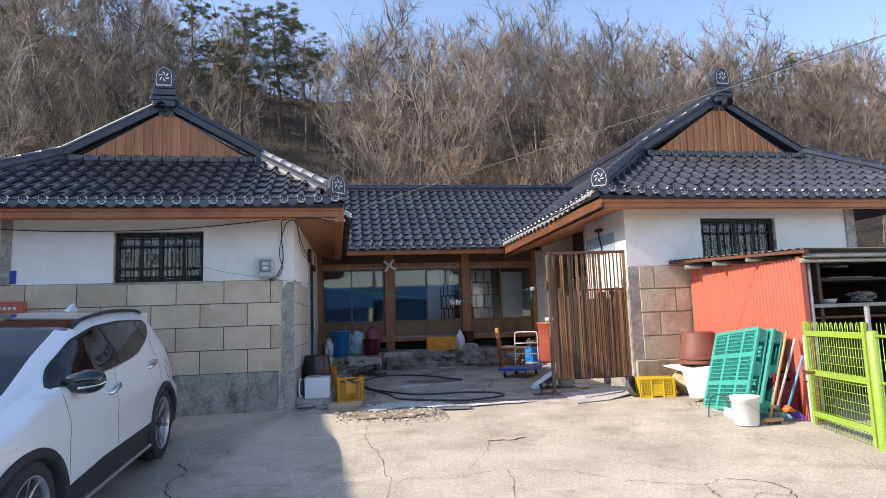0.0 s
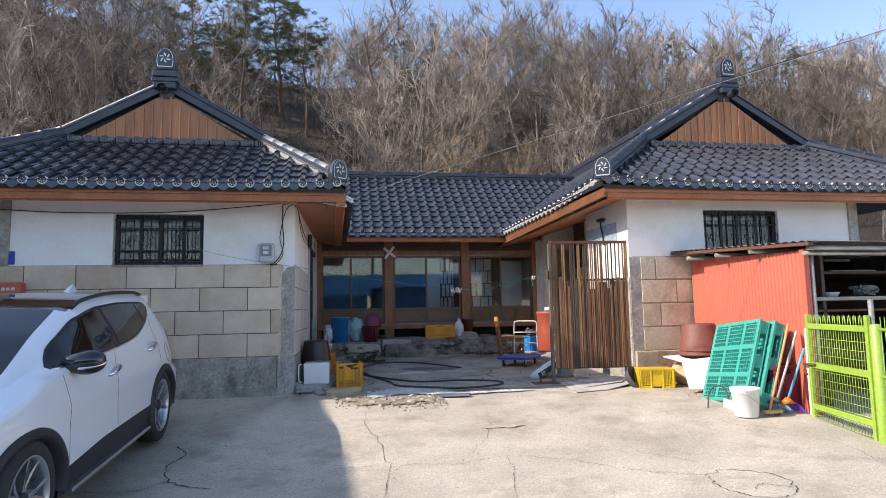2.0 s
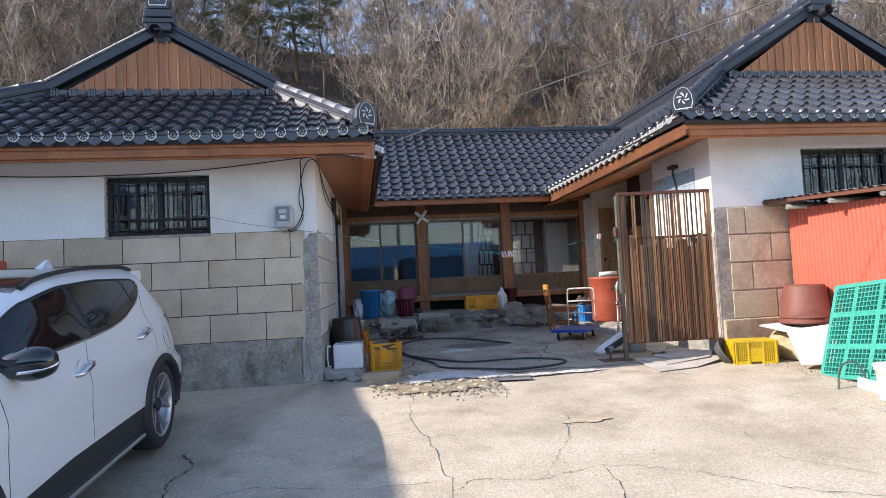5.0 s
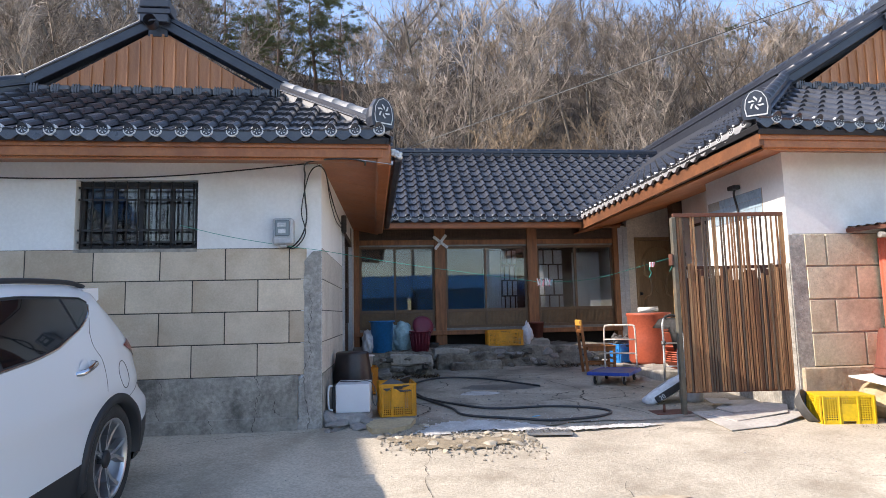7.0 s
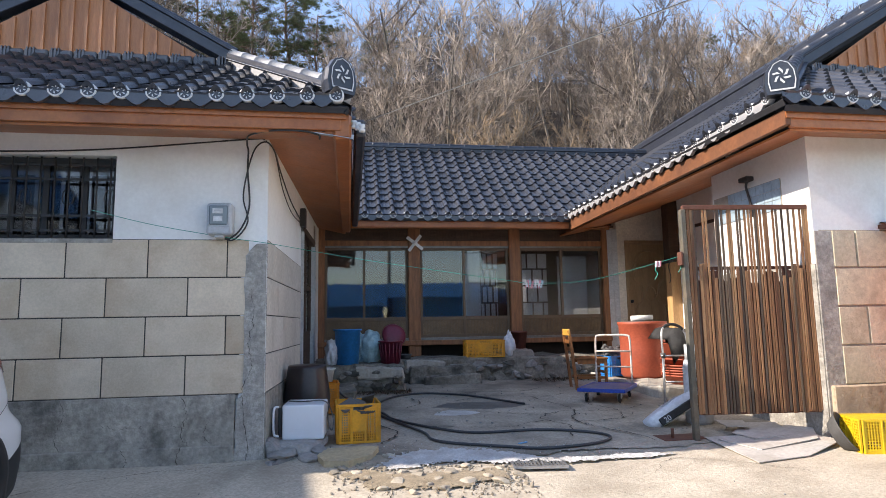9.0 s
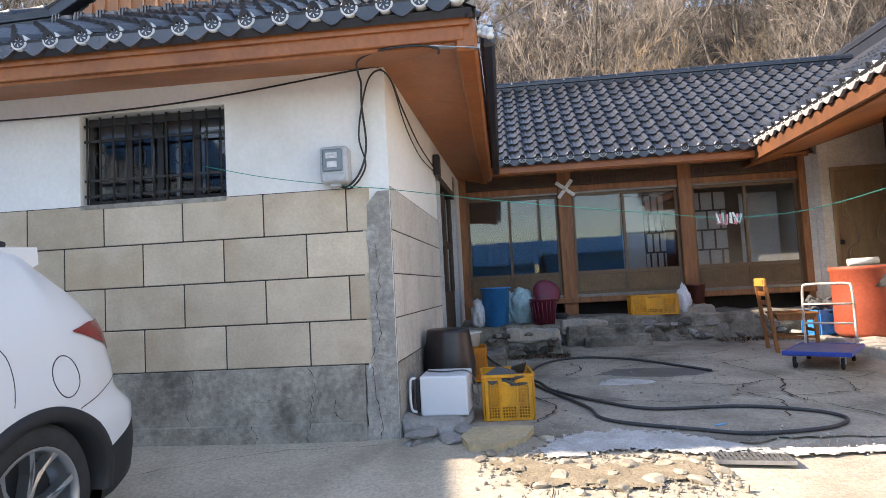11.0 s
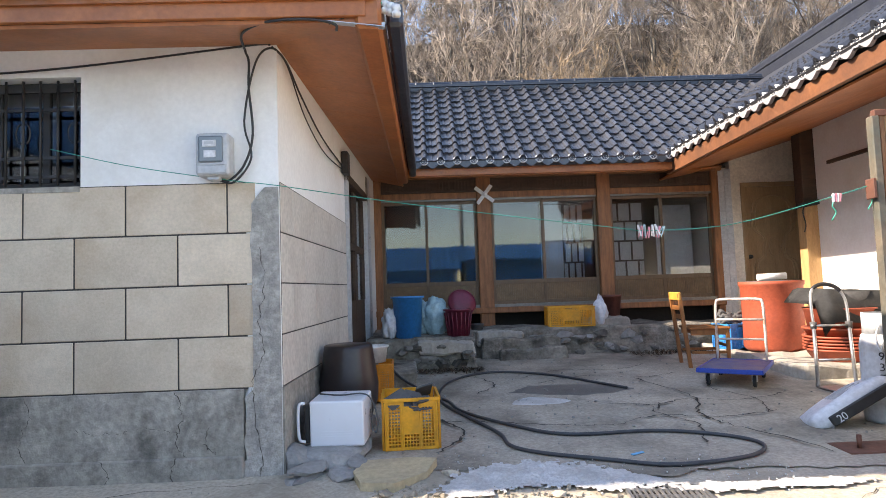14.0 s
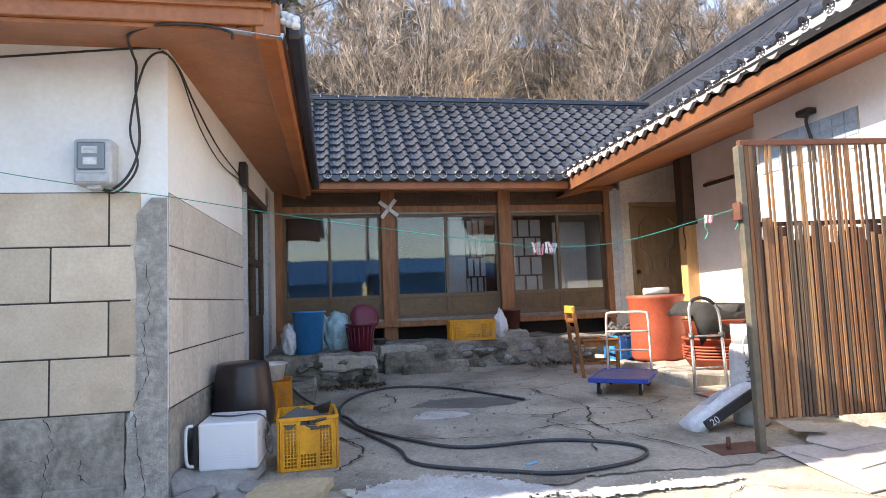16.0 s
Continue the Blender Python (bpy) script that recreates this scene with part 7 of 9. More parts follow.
def crack(pts, w, seed):
    rng = random.Random(seed)
    path = []
    for p in arc([(x, y, 0) for x, y in pts], 9):
        path.append(Vector((p.x + rng.gauss(0, 0.012), p.y + rng.gauss(0, 0.012), 0)))
    bm = bmesh.new()
    prev = None
    for i, p in enumerate(path):
        d = (path[min(i + 1, len(path) - 1)] - path[max(0, i - 1)]).normalized()
        s = Vector((-d.y, d.x, 0)) * w * (2.0 if p.y > 0 else 0.7) * rng.uniform(0.15, 0.8) * (0.4 if i in (0, len(path) - 1) else 1)
        cur = []
        for q in (p - s, p + s):
            cur.append(bm.verts.new((q.x, q.y, ground_z(q.x, q.y) + (0.021 if q.y > 0 else 0.006 + 0.012 * noise.noise((q.x * 0.7, q.y * 0.7, 0))))))
        if prev:
            bm.faces.new((prev[0], prev[1], cur[1], cur[0]))
        prev = cur
    tagged(part("crack", bm, M["crack"]), "dark crack in the concrete yard", "crack", kind="structure")


def wall_crack(pts, y, w, seed):
    rng = random.Random(seed)
    path = [Vector((p.x + rng.gauss(0, 0.006), 0, p.z + rng.gauss(0, 0.006))) for p in arc([(x, 0, z) for x, z in pts], 9)]
    bm = bmesh.new()
    prev = None
    for i, p in enumerate(path):
        s = Vector((1, 0, 0.3)) * w * rng.uniform(0.15, 0.8) * (0.3 if i in (0, len(path) - 1) else 1)
        cur = [bm.verts.new((q.x, y, q.z)) for q in (p - s, p + s)]
        if prev:
            bm.faces.new((prev[0], prev[1], cur[1], cur[0]))
        prev = cur
    tagged(part("wall_crack", bm, M["crack"]), "thin dark crack in the cement of the house wall", "crack", kind="structure")


def yard_floor():
    for k, (pts, y, w) in enumerate((([(-0.12, 1.35), (-0.09, 1.1), (-0.13, 0.9), (-0.10, 0.72), (-0.17, 0.55), (-0.15, 0.3), (-0.12, 0.1), (-0.14, -0.05)], -0.016, 0.004), ([(-0.62, 0.50), (-0.58, 0.36), (-0.62, 0.2), (-0.56, 0.125)], -0.016, 0.004),
                                     ([(-0.42, 0.3), (-0.45, 0.2), (-0.38, 0.125)], -0.016, 0.004), ([(-0.62, 0.118), (-0.64, 0.0), (-0.6, -0.1)], -0.034, 0.004), ([(-1.5, 0.505), (-1.46, 0.38), (-1.52, 0.22), (-1.48, 0.125)], -0.016, 0.003), ([(-1.2, 0.3), (-1.0, 0.27), (-0.8, 0.3), (-0.6, 0.26)], -0.016, 0.0025),
                                     ([(-1.05, 0.118), (-1.0, 0.03), (-1.06, -0.08)], -0.034, 0.004))):
        wall_crack(pts, y, w, 300 + k)

    spread("lime_spread", ((1.20, -0.20, 0.26, 0.17), (1.60, -0.20, 0.26, 0.20), (1.92, -0.36, 0.24, 0.11), (2.45, -0.50, 0.34, 0.07), (2.95, -0.50, 0.25, 0.06), (1.02, -0.40, 0.16, 0.09)), M["lime_sand"], 0.022, "white lime or cement powder spilled on the concrete", "powder", 2)
    spread("soil_patch", ((1.0, -0.72, 0.25, 0.16), (1.35, -0.78, 0.26, 0.17), (1.65, -0.70, 0.18, 0.12), (0.75, -0.52, 0.16, 0.10)), M["soil"], 0.006, "brown soil showing through the broken concrete", "soil", 11)
    patch("lime_spread", [(1.55, 1.50), (1.72, 1.74), (2.05, 1.62), (2.02, 1.50), (1.78, 1.44)], M["lime_sand"], 0.006, "thin white residue on the courtyard floor", "powder", 5, 0.07)
    patch("damp_patch", [(1.6, 1.95), (2.2, 1.75), (2.7, 1.9), (2.6, 2.15), (1.9, 2.25)], M["wet"], 0.001, "dark damp patch on the courtyard concrete", "stain", 7, 0.06)
    patch("courtyard_floor", [(0.1, 0.05), (0.1, 4.2), (2.5, 4.3), (5.0, 4.2), (5.0, 2.0), (4.7, -0.05), (3.9, -0.16), (3.3, -0.30), (2.6, -0.22), (2.0, -0.30), (1.4, -0.12), (0.9, -0.06)], M["court"], 0.0, "dark worn concrete of the courtyard", "floor", 9, 0.018)
    patch("rust_stain", [(2.08, -2.27), (2.2, -2.2), (2.42, -2.26), (2.3, -2.34)], M["rusty_stain"], 0.001, "reddish brown stain on the concrete", "stain", 3, 0.35)
    for k, (pts, w) in enumerate((([(0.97, -0.62), (0.93, -1.1), (0.85, -1.6), (0.95, -2.4), (0.98, -3.3), (0.80, -4.4)], 0.006), ([(0.98, -3.3), (1.2, -3.15), (1.55, -3.3), (2.0, -3.2), (2.45, -3.5), (2.8, -3.9), (3.25, -4.2)], 0.006),
                                  ([(1.55, -3.3), (1.8, -2.9), (2.02, -2.5), (2.2, -1.9)], 0.004), ([(2.0, -3.2), (1.95, -3.6), (1.76, -4.3), (1.7, -5.2)], 0.005), ([(3.25, -4.2), (3.5, -4.12), (3.72, -4.36), (3.6, -4.7), (3.35, -4.75), (3.2, -4.5), (3.25, -4.2)], 0.009),
                                  ([(3.35, -4.6), (3.5, -4.5), (3.66, -4.62)], 0.006), ([(4.4, -2.6), (4.55, -3.2), (4.8, -3.8), (4.6, -4.4)], 0.005), ([(-1.0, -1.9), (-0.85, -2.2), (-0.95, -2.5), (-0.8, -2.95), (-0.4, -3.3)], 0.014), ([(-0.8, -2.9), (-1.1, -3.1), (-1.5, -3.0)], 0.012),
                                  ([(-0.8, -2.95), (-0.3, -2.8), (0.3, -3.0), (0.97, -3.1)], 0.006), ([(3.3, -0.1), (3.0, 0.5), (2.9, 0.9), (3.1, 1.5), (2.9, 2.4)], 0.008), ([(2.2, 0.7), (2.6, 0.9), (3.0, 0.8), (3.5, 0.9)], 0.006), ([(0.9, 1.0), (1.3, 0.9), (1.8, 0.75), (2.2, 0.7)], 0.006),
                                  ([(1.9, 2.3), (2.5, 2.6), (3.0, 2.4), (3.4, 2.6)], 0.005), ([(2.3, 1.35), (2.7, 1.25), (3.0, 1.4), (3.4, 1.3), (3.9, 1.5)], 0.007), ([(2.6, 0.2), (2.75, 0.6), (2.6, 1.0), (2.75, 1.3)], 0.006), ([(3.4, 0.9), (3.55, 1.3), (3.4, 1.8), (3.6, 2.3)], 0.005), ([(0.9, 0.2), (1.1, 0.6), (1.0, 0.95), (0.75, 1.3)], 0.007), ([(1.8, 2.6), (2.3, 3.0), (2.9, 2.9), (3.3, 3.2)], 0.006), ([(1.3, 1.9), (1.5, 2.3), (1.35, 2.8)], 0.006), ([(3.5, 0.5), (3.8, 0.9), (4.1, 0.95), (4.4, 1.3)], 0.006), ([(0.4, -2.2), (0.7, -2.05), (0.93, -2.1)], 0.003), ([(2.4, -1.2), (2.7, -1.6), (3.3, -1.7), (3.8, -2.2), (4.3, -2.2)], 0.003), ([(1.2, -1.2), (1.6, -1.5), (2.2, -1.45), (2.5, -1.75)], 0.003), ([(3.0, -2.4), (3.2, -2.9), (3.1, -3.4), (3.4, -3.9)], 0.0035), ([(2.8, -0.9), (3.1, -0.6), (3.4, -0.75), (3.9, -1.2)], 0.006), ([(-0.05, -0.12), (-0.9, -0.2), (-1.6, -0.5)], 0.006))):
        crack(pts, w, 90 + k)
    # drain grate let into the concrete
    d = thing("drain_grate", (2.05, -0.55, 0), "grey steel drain grate set in the concrete", "drain")
    M4 = pose(2.06, -0.55, ground_z(2.06, -0.55) + 0.012, -2, 0, -8)
    bm = bmesh.new()
    for a, b, c, e in ((-0.2, 0.2, -0.14, -0.125), (-0.2, 0.2, 0.125, 0.14), (-0.2, -0.185, -0.125, 0.125), (0.185, 0.2, -0.125, 0.125)):
        box(bm, a, b, c, e, -0.01, 0.012, 0, M4)
    part("frame", bm, M["steel"], d)
    # thin dark plate below the bars paints the shade of the hollow
    part("pit", bx(-0.185, 0.185, -0.125, 0.125, -0.008, -0.004, 0, M4), M["crack"], d)
    for k in range(13):
        x = -0.17 + k * 0.0283
        part("bar", bx(x, x + 0.007, -0.125, 0.125, -0.004, 0.010, 0, M4), M["steel"], d)
    for y in (-0.05, 0.05):
        part("bar", bx(-0.185, 0.185, y, y + 0.006, -0.004, 0.009, 0, M4), M["steel"], d)
    b = part("scrap", bx(-0.05, 0.05, -0.012, 0.012, 0, 0.006, 0.002, pose(2.12, 0.06, 0.012, 0, 0, 30)), M["blue_pole"])
    tagged(b, "small light blue plastic scrap on the floor", "scrap")


M["soil"] = surf("brown_soil", (0.36, 0.295, 0.205), (0.23, 0.185, 0.125), 0.95, 9, 0.01, 40, fine=60, grain_by=1.6)
M["wet"] = surf("damp_concrete", (0.13, 0.12, 0.105), (0.17, 0.155, 0.135), 0.55, 3, 0.003, 40)
M["court"] = surf("worn_court_concrete", (0.44, 0.39, 0.315), (0.28, 0.25, 0.20), 0.9, 1.6, 0.010, 34, fine=40, stain=(0.13, 0.112, 0.088), sscale=1.5, samount=0.75, world=True, grain_by=1.6)
M["rusty_stain"] = surf("rusty_stain", (0.42, 0.33, 0.23), (0.48, 0.41, 0.31), 0.95, 9)
rubble()
yard_floor()


def hose():
    pts = [(0.42, 2.6), (0.62, 2.2), (1.0, 1.72), (1.12, 1.28), (1.45, 0.80), (1.80, 0.50), (2.4, 0.50), (2.8, 0.32), (2.92, 0.10), (2.72, -0.10), (2.25, -0.18), (1.92, -0.06), (1.55, 0.12), (1.38, 0.30), (1.34, 0.60), (1.15, 1.1), (0.98, 1.6), (0.98, 2.2), (1.2, 2.75), (1.6, 3.0), (2.1, 2.75), (2.5, 2.2), (2.68, 1.92)]
    bm = bmesh.new()
    tube(bm, [(p.x, p.y, ground_z(p.x, p.y) + 0.022 + (0.24 * max(0, 1 - k / 14) if k < 14 else 0)) for k, p in enumerate(arc([(x, y, 0) for x, y in pts], 8))], 0.0125, 8)
    tagged(part("hose", bm, M["hose"]), "black rubber hose coiled loosely on the courtyard floor", "hose")


hose()


def corner_things():
    crate((0.735, 0.54, 0.022), 3, 0.345, 0.40, 0.33, M["crate_yellow"], "yellow plastic crate holding dark scrap tiles")
    rng = random.Random(5)
    for k in range(7):
        b = part("roof_scrap", bx(-0.09, 0.09, -0.06, 0.06, -0.006, 0.006, 0.003, pose(0.73 + rng.uniform(-0.1, 0.1), 0.50 + rng.uniform(-0.12, 0.12), 0.28 + 0.012 * k, rng.uniform(-35, 35), rng.uniform(-35, 35), rng.uniform(0, 180))), M["mat_grey"])
        tagged(b, "broken dark tile piece lying in the crate", "scrap", "scrap in the crate")
    crate((0.36, 1.93, 0.085), 3, 0.34, 0.40, 0.32, M["crate_orange"], "orange plastic crate beside the dark jar")
    # white appliance lying on the stones
    a = thing("appliance", (0, 0, 0), "small white metal appliance with a bar handle and cord", "appliance")
    part("body", bx(-0.17, 0.17, -0.16, 0.16, 0, 0.28, 0.012, None, 0, 2), M["enamel"], a)
    bm = bmesh.new()
    box(bm, -0.205, -0.172, -0.14, 0.14, 0.02, 0.26, 0.006)
    part("door", bm, M["black"], a)
    bm = bmesh.new()
    tube(bm, arc([(-0.20, -0.15, 0.27), (-0.235, -0.165, 0.25), (-0.235, -0.165, 0.06), (-0.20, -0.15, 0.03)], 4), 0.010, 8)
    part("handle", bm, M["enamel"], a)
    bm = bmesh.new()
    for z in (0.06, 0.075, 0.09):
        box(bm, -0.10, 0.10, -0.162, -0.159, z, z + 0.004)
    part("groove", bm, M["enamel"], a)
    bm = bmesh.new()
    tube(bm, arc([(-0.15, 0.05, 0.285), (0.0, -0.02, 0.288), (0.14, 0.0, 0.29), (0.20, 0.0, 0.24), (0.235, -0.02, 0.12), (0.22, 0.0, 0.04), (0.19, 0.02, 0.08), (0.18, 0.05, 0.18)], 6), 0.005, 6)
    part("cord", bm, M["mat_grey"], a, "grey power cord")
    a.matrix_basis = pose(0.30, 0.34, 0.105, 2, 0, -4)
    # dark upturned jar, tub on the crate
    bm = bmesh.new()
    lathe(bm, [(0.0, 0.0), (0.17, 0.0), (0.215, 0.12), (0.222, 0.24), (0.205, 0.36), (0.185, 0.50), (0.182, 0.525), (0.165, 0.535), (0.0, 0.535)], (0.262, 1.02, 0.12), 32)
    tagged(part("jar", bm, M["jar_brown"]), "dark brown glazed earthenware jar standing upside down", "jar")
    bm = bmesh.new()
    lathe(bm, [(0.0, 0.0), (0.12, 0.0), (0.14, 0.13), (0.155, 0.135), (0.155, 0.145), (0.135, 0.145), (0.115, 0.02), (0.0, 0.02)], (0.36, 1.92, 0.408), 28)
    tagged(part("tub", bm, M["white_plastic"]), "white plastic tub on the orange crate", "tub")
    rock("ledge_stone", (0.27, 1.0, 0.05), (0.5, 0.5, 0.18), 77, M["grey_stone"])
    tagged(bpy.data.objects["ledge_stone"], "flat grey stone under the dark jar", "stone", "stones by the corner")
    # bins on the platform
    for at, r0, r1, h, mat, lab in (((0.64, 3.62, 0.47), 0.150, 0.190, 0.50, M["bin_blue"], "bright blue round plastic bin"), ((1.24, 3.62, 0.47), 0.125, 0.165, 0.33, M["bin_red"], "maroon ribbed plastic bin with raised lid")):
        b = thing("bin", at, lab, "bin", "plastic bins")
        bm = bmesh.new()
        lathe(bm, [(0.0, 0.0), (r0, 0.0), (r1 - 0.01, h - 0.02), (r1 + 0.012, h - 0.02), (r1 + 0.012, h), (r1 - 0.012, h), (r0 - 0.01, 0.02), (0, 0.02)], at, 32)
        part("body", bm, mat, b)
        if mat is M["bin_red"]:
            for k in range(18):
                t = 2 * math.pi * k / 18
                bm = bmesh.new()
                tube(bm, [(at[0] + r0 * math.cos(t), at[1] + r0 * math.sin(t), at[2] + 0.02), (at[0] + r1 * math.cos(t), at[1] + r1 * math.sin(t), at[2] + h - 0.04)], 0.008, 5)
                part("rib", bm, mat, b)
            bm = bmesh.new()
            lathe(bm, [(0.0, 0.05), (0.09, 0.045), (0.165, 0.02), (0.18, 0.0), (0.16, 0.0), (0.0, 0.03)], (0, 0, 0), 28, m=pose(at[0] + 0.06, at[1] + 0.15, at[2] + h + 0.07, 62, 22, 0))
            part("lid", bm, mat, b)
    for k, (x, y, z, sx, sz, mat) in enumerate(((0.98, 3.86, 0.47, 0.17, 0.46, M["bag"]), (0.42, 3.62, 0.47, 0.10, 0.36, M["bag_white"]), (0.82, 3.95, 0.47, 0.14, 0.42, M["bag"]))):
        bm = bmesh.new()
        bmesh.ops.create_icosphere(bm, subdivisions=4, radius=1)
        for v in bm.verts:
            c = v.co.copy()
            v.co *= 1 + 0.22 * noise.noise(c * 2.5 + Vector((k * 7, 0, 0))) + 0.10 * noise.noise(c * 6)
            v.co = Vector((x + v.co.x * sx, y + v.co.y * 0.13, z + max(0.0, (v.co.z + 0.85) * 0.55) * sz))
        tagged(part("bag", bm, mat, smooth=True), "crumpled pale plastic bag of recycling", "bag", "bags by the bins")
    bm = bmesh.new()
    lathe(bm, [(0, 0), (0.075, 0), (0.09, 0.07), (0.098, 0.08), (0.085, 0.08), (0.07, 0.012), (0, 0.012)], (1.52, 3.98 + 0.35, 0.49), 24)
    tagged(part("bowl", bm, M["mat_grey"]), "dark grey bowl on the platform edge", "bowl")
    crate((2.76, 4.40, 0.495), -4, 0.58, 0.36, 0.26, M["crate_yellow"], "orange-yellow plastic crate on the platform")
    bm = bmesh.new()
    bmesh.ops.create_icosphere(bm, subdivisions=4, radius=1)
    for v in bm.verts:
        c = v.co.copy()
        v.co *= 1 + 0.25 * noise.noise(c * 2.2) + 0.12 * noise.noise(c * 6)
        taper = 1 - 0.45 * max(0, c.z)
        v.co = Vector((3.17 + v.co.x * 0.10 * taper, 4.38 + v.co.y * 0.10 * taper, 0.50 + max(0, (v.co.z + 0.9)) * 0.20))
    tagged(part("bag", bm, M["bag_white"], smooth=True), "white and blue plastic bag tied at the top", "bag")
    bm = bmesh.new()
    lathe(bm, [(0, 0), (0.11, 0), (0.135, 0.25), (0.145, 0.25), (0.145, 0.28), (0.125, 0.28), (0.10, 0.03), (0, 0.03)], (3.40, 4.60, 0.60), 4, m=None)
    tagged(part("planter", bm, M["tub_brown"]), "square brown planter on a stone", "planter")


corner_things()


def chair():
    c = thing("chair", (0, 0, 0), "brown wooden dining chair with a yellow top rail", "chair")
    for x, y in ((0.19, -0.18), (0.19, 0.18)):
        part("leg", bx(x - 0.018, x + 0.018, y - 0.018, y + 0.018, 0, 0.41, 0.004), M["chair_wood"], c)
    for y in (-0.18, 0.18):
        bm = bmesh.new()
        vs = box(bm, -0.02, 0.02, y - 0.016, y + 0.016, 0, 0.80, 0.004)
        for v in bm.verts:
            v.co.x += -0.19 - 0.10 * max(0, v.co.z - 0.4) / 0.4 - 0.02 * (v.co.z < 0.1)
        part("back_leg", bm, M["chair_wood"], c)
        part("stretcher", bx(-0.19, 0.19, y - 0.010, y + 0.010, 0.15, 0.18), M["chair_wood"], c)
    part("seat", bx(-0.21, 0.22, -0.21, 0.21, 0.41, 0.435, 0.008), M["chair_wood"], c)
    part("apron", bx(-0.19, 0.19, -0.19, -0.17, 0.35, 0.41), M["chair_wood"], c)
    part("apron", bx(-0.19, 0.19, 0.17, 0.19, 0.35, 0.41), M["chair_wood"], c)
    part("apron", bx(0.17, 0.19, -0.17, 0.17, 0.35, 0.41), M["chair_wood"], c)
    part("stretcher", bx(0.17, 0.19, -0.16, 0.16, 0.22, 0.25), M["chair_wood"], c)
    part("top_rail", bx(-0.305, -0.275, -0.20, 0.20, 0.73, 0.82, 0.008), M["chair_top"], c, "yellow varnished top rail")
    for z in (0.52, 0.62):
        part("slat", bx(-0.255 - 0.25 * (z - 0.52), -0.235 - 0.25 * (z - 0.52), -0.17, 0.17, z, z + 0.05, 0.003), M["chair_wood"], c)
    c.matrix_basis = pose(3.93, 3.02, 0.10, 0, 0, -8)


chair()


def dolly():
    d = thing("dolly", (0, 0, 0), "blue platform trolley with a chipped white tube handle", "trolley")
    part("deck", bx(-0.5, 0.5, -0.36, 0.36, 0.15, 0.19, 0.01), M["deck_blue"], d)
    for a in ((-0.515, 0.515, -0.375, -0.36), (-0.515, 0.515, 0.36, 0.375), (-0.515, -0.5, -0.36, 0.36), (0.5, 0.515, -0.36, 0.36)):
        part("bumper", bx(*a, 0.145, 0.195, 0.005), M["edge_blue"], d)
    for x, y in ((-0.38, -0.26), (-0.38, 0.26), (0.38, -0.26), (0.38, 0.26)):
        bm = bmesh.new()
        lathe(bm, [(0, -0.02), (0.05, -0.02), (0.062, -0.012), (0.062, 0.012), (0.05, 0.02), (0, 0.02)], (0, 0, 0), 20, m=pose(x, y, 0.062, 90, 0, 0))
        w = part("wheel", bm, M["rubber"], d)
        bm = bmesh.new()
        box(bm, x - 0.035, x + 0.035, y - 0.03, y - 0.022, 0.06, 0.15)
        box(bm, x - 0.035, x + 0.035, y + 0.022, y + 0.03, 0.06, 0.15)
        part("fork", bm, M["steel"], w)
    bm = bmesh.new()
    tube(bm, arc([(0.47, -0.30, 0.19), (0.48, -0.30, 0.55), (0.49, -0.29, 0.84), (0.495, -0.24, 0.895), (0.495, 0.0, 0.90), (0.495, 0.24, 0.895), (0.49, 0.29, 0.84), (0.48, 0.30, 0.55), (0.47, 0.30, 0.19)], 5), 0.017, 8)
    h = part("handle", bm, M["tube_white"], d, "chipped white tube handle with rust")
    for z in (0.43, 0.66):
        bm = bmesh.new()
        tube(bm, [(0.48, -0.30, z), (0.48, 0.30, z)], 0.013, 8)
        part("crossbar", bm, M["tube_white"], h)
    d.matrix_basis = pose(3.79, 2.08, 0.075, 0, 0, 54) @ Matrix.Diagonal((0.78, 0.74, 0.85, 1))
    return d


dolly()


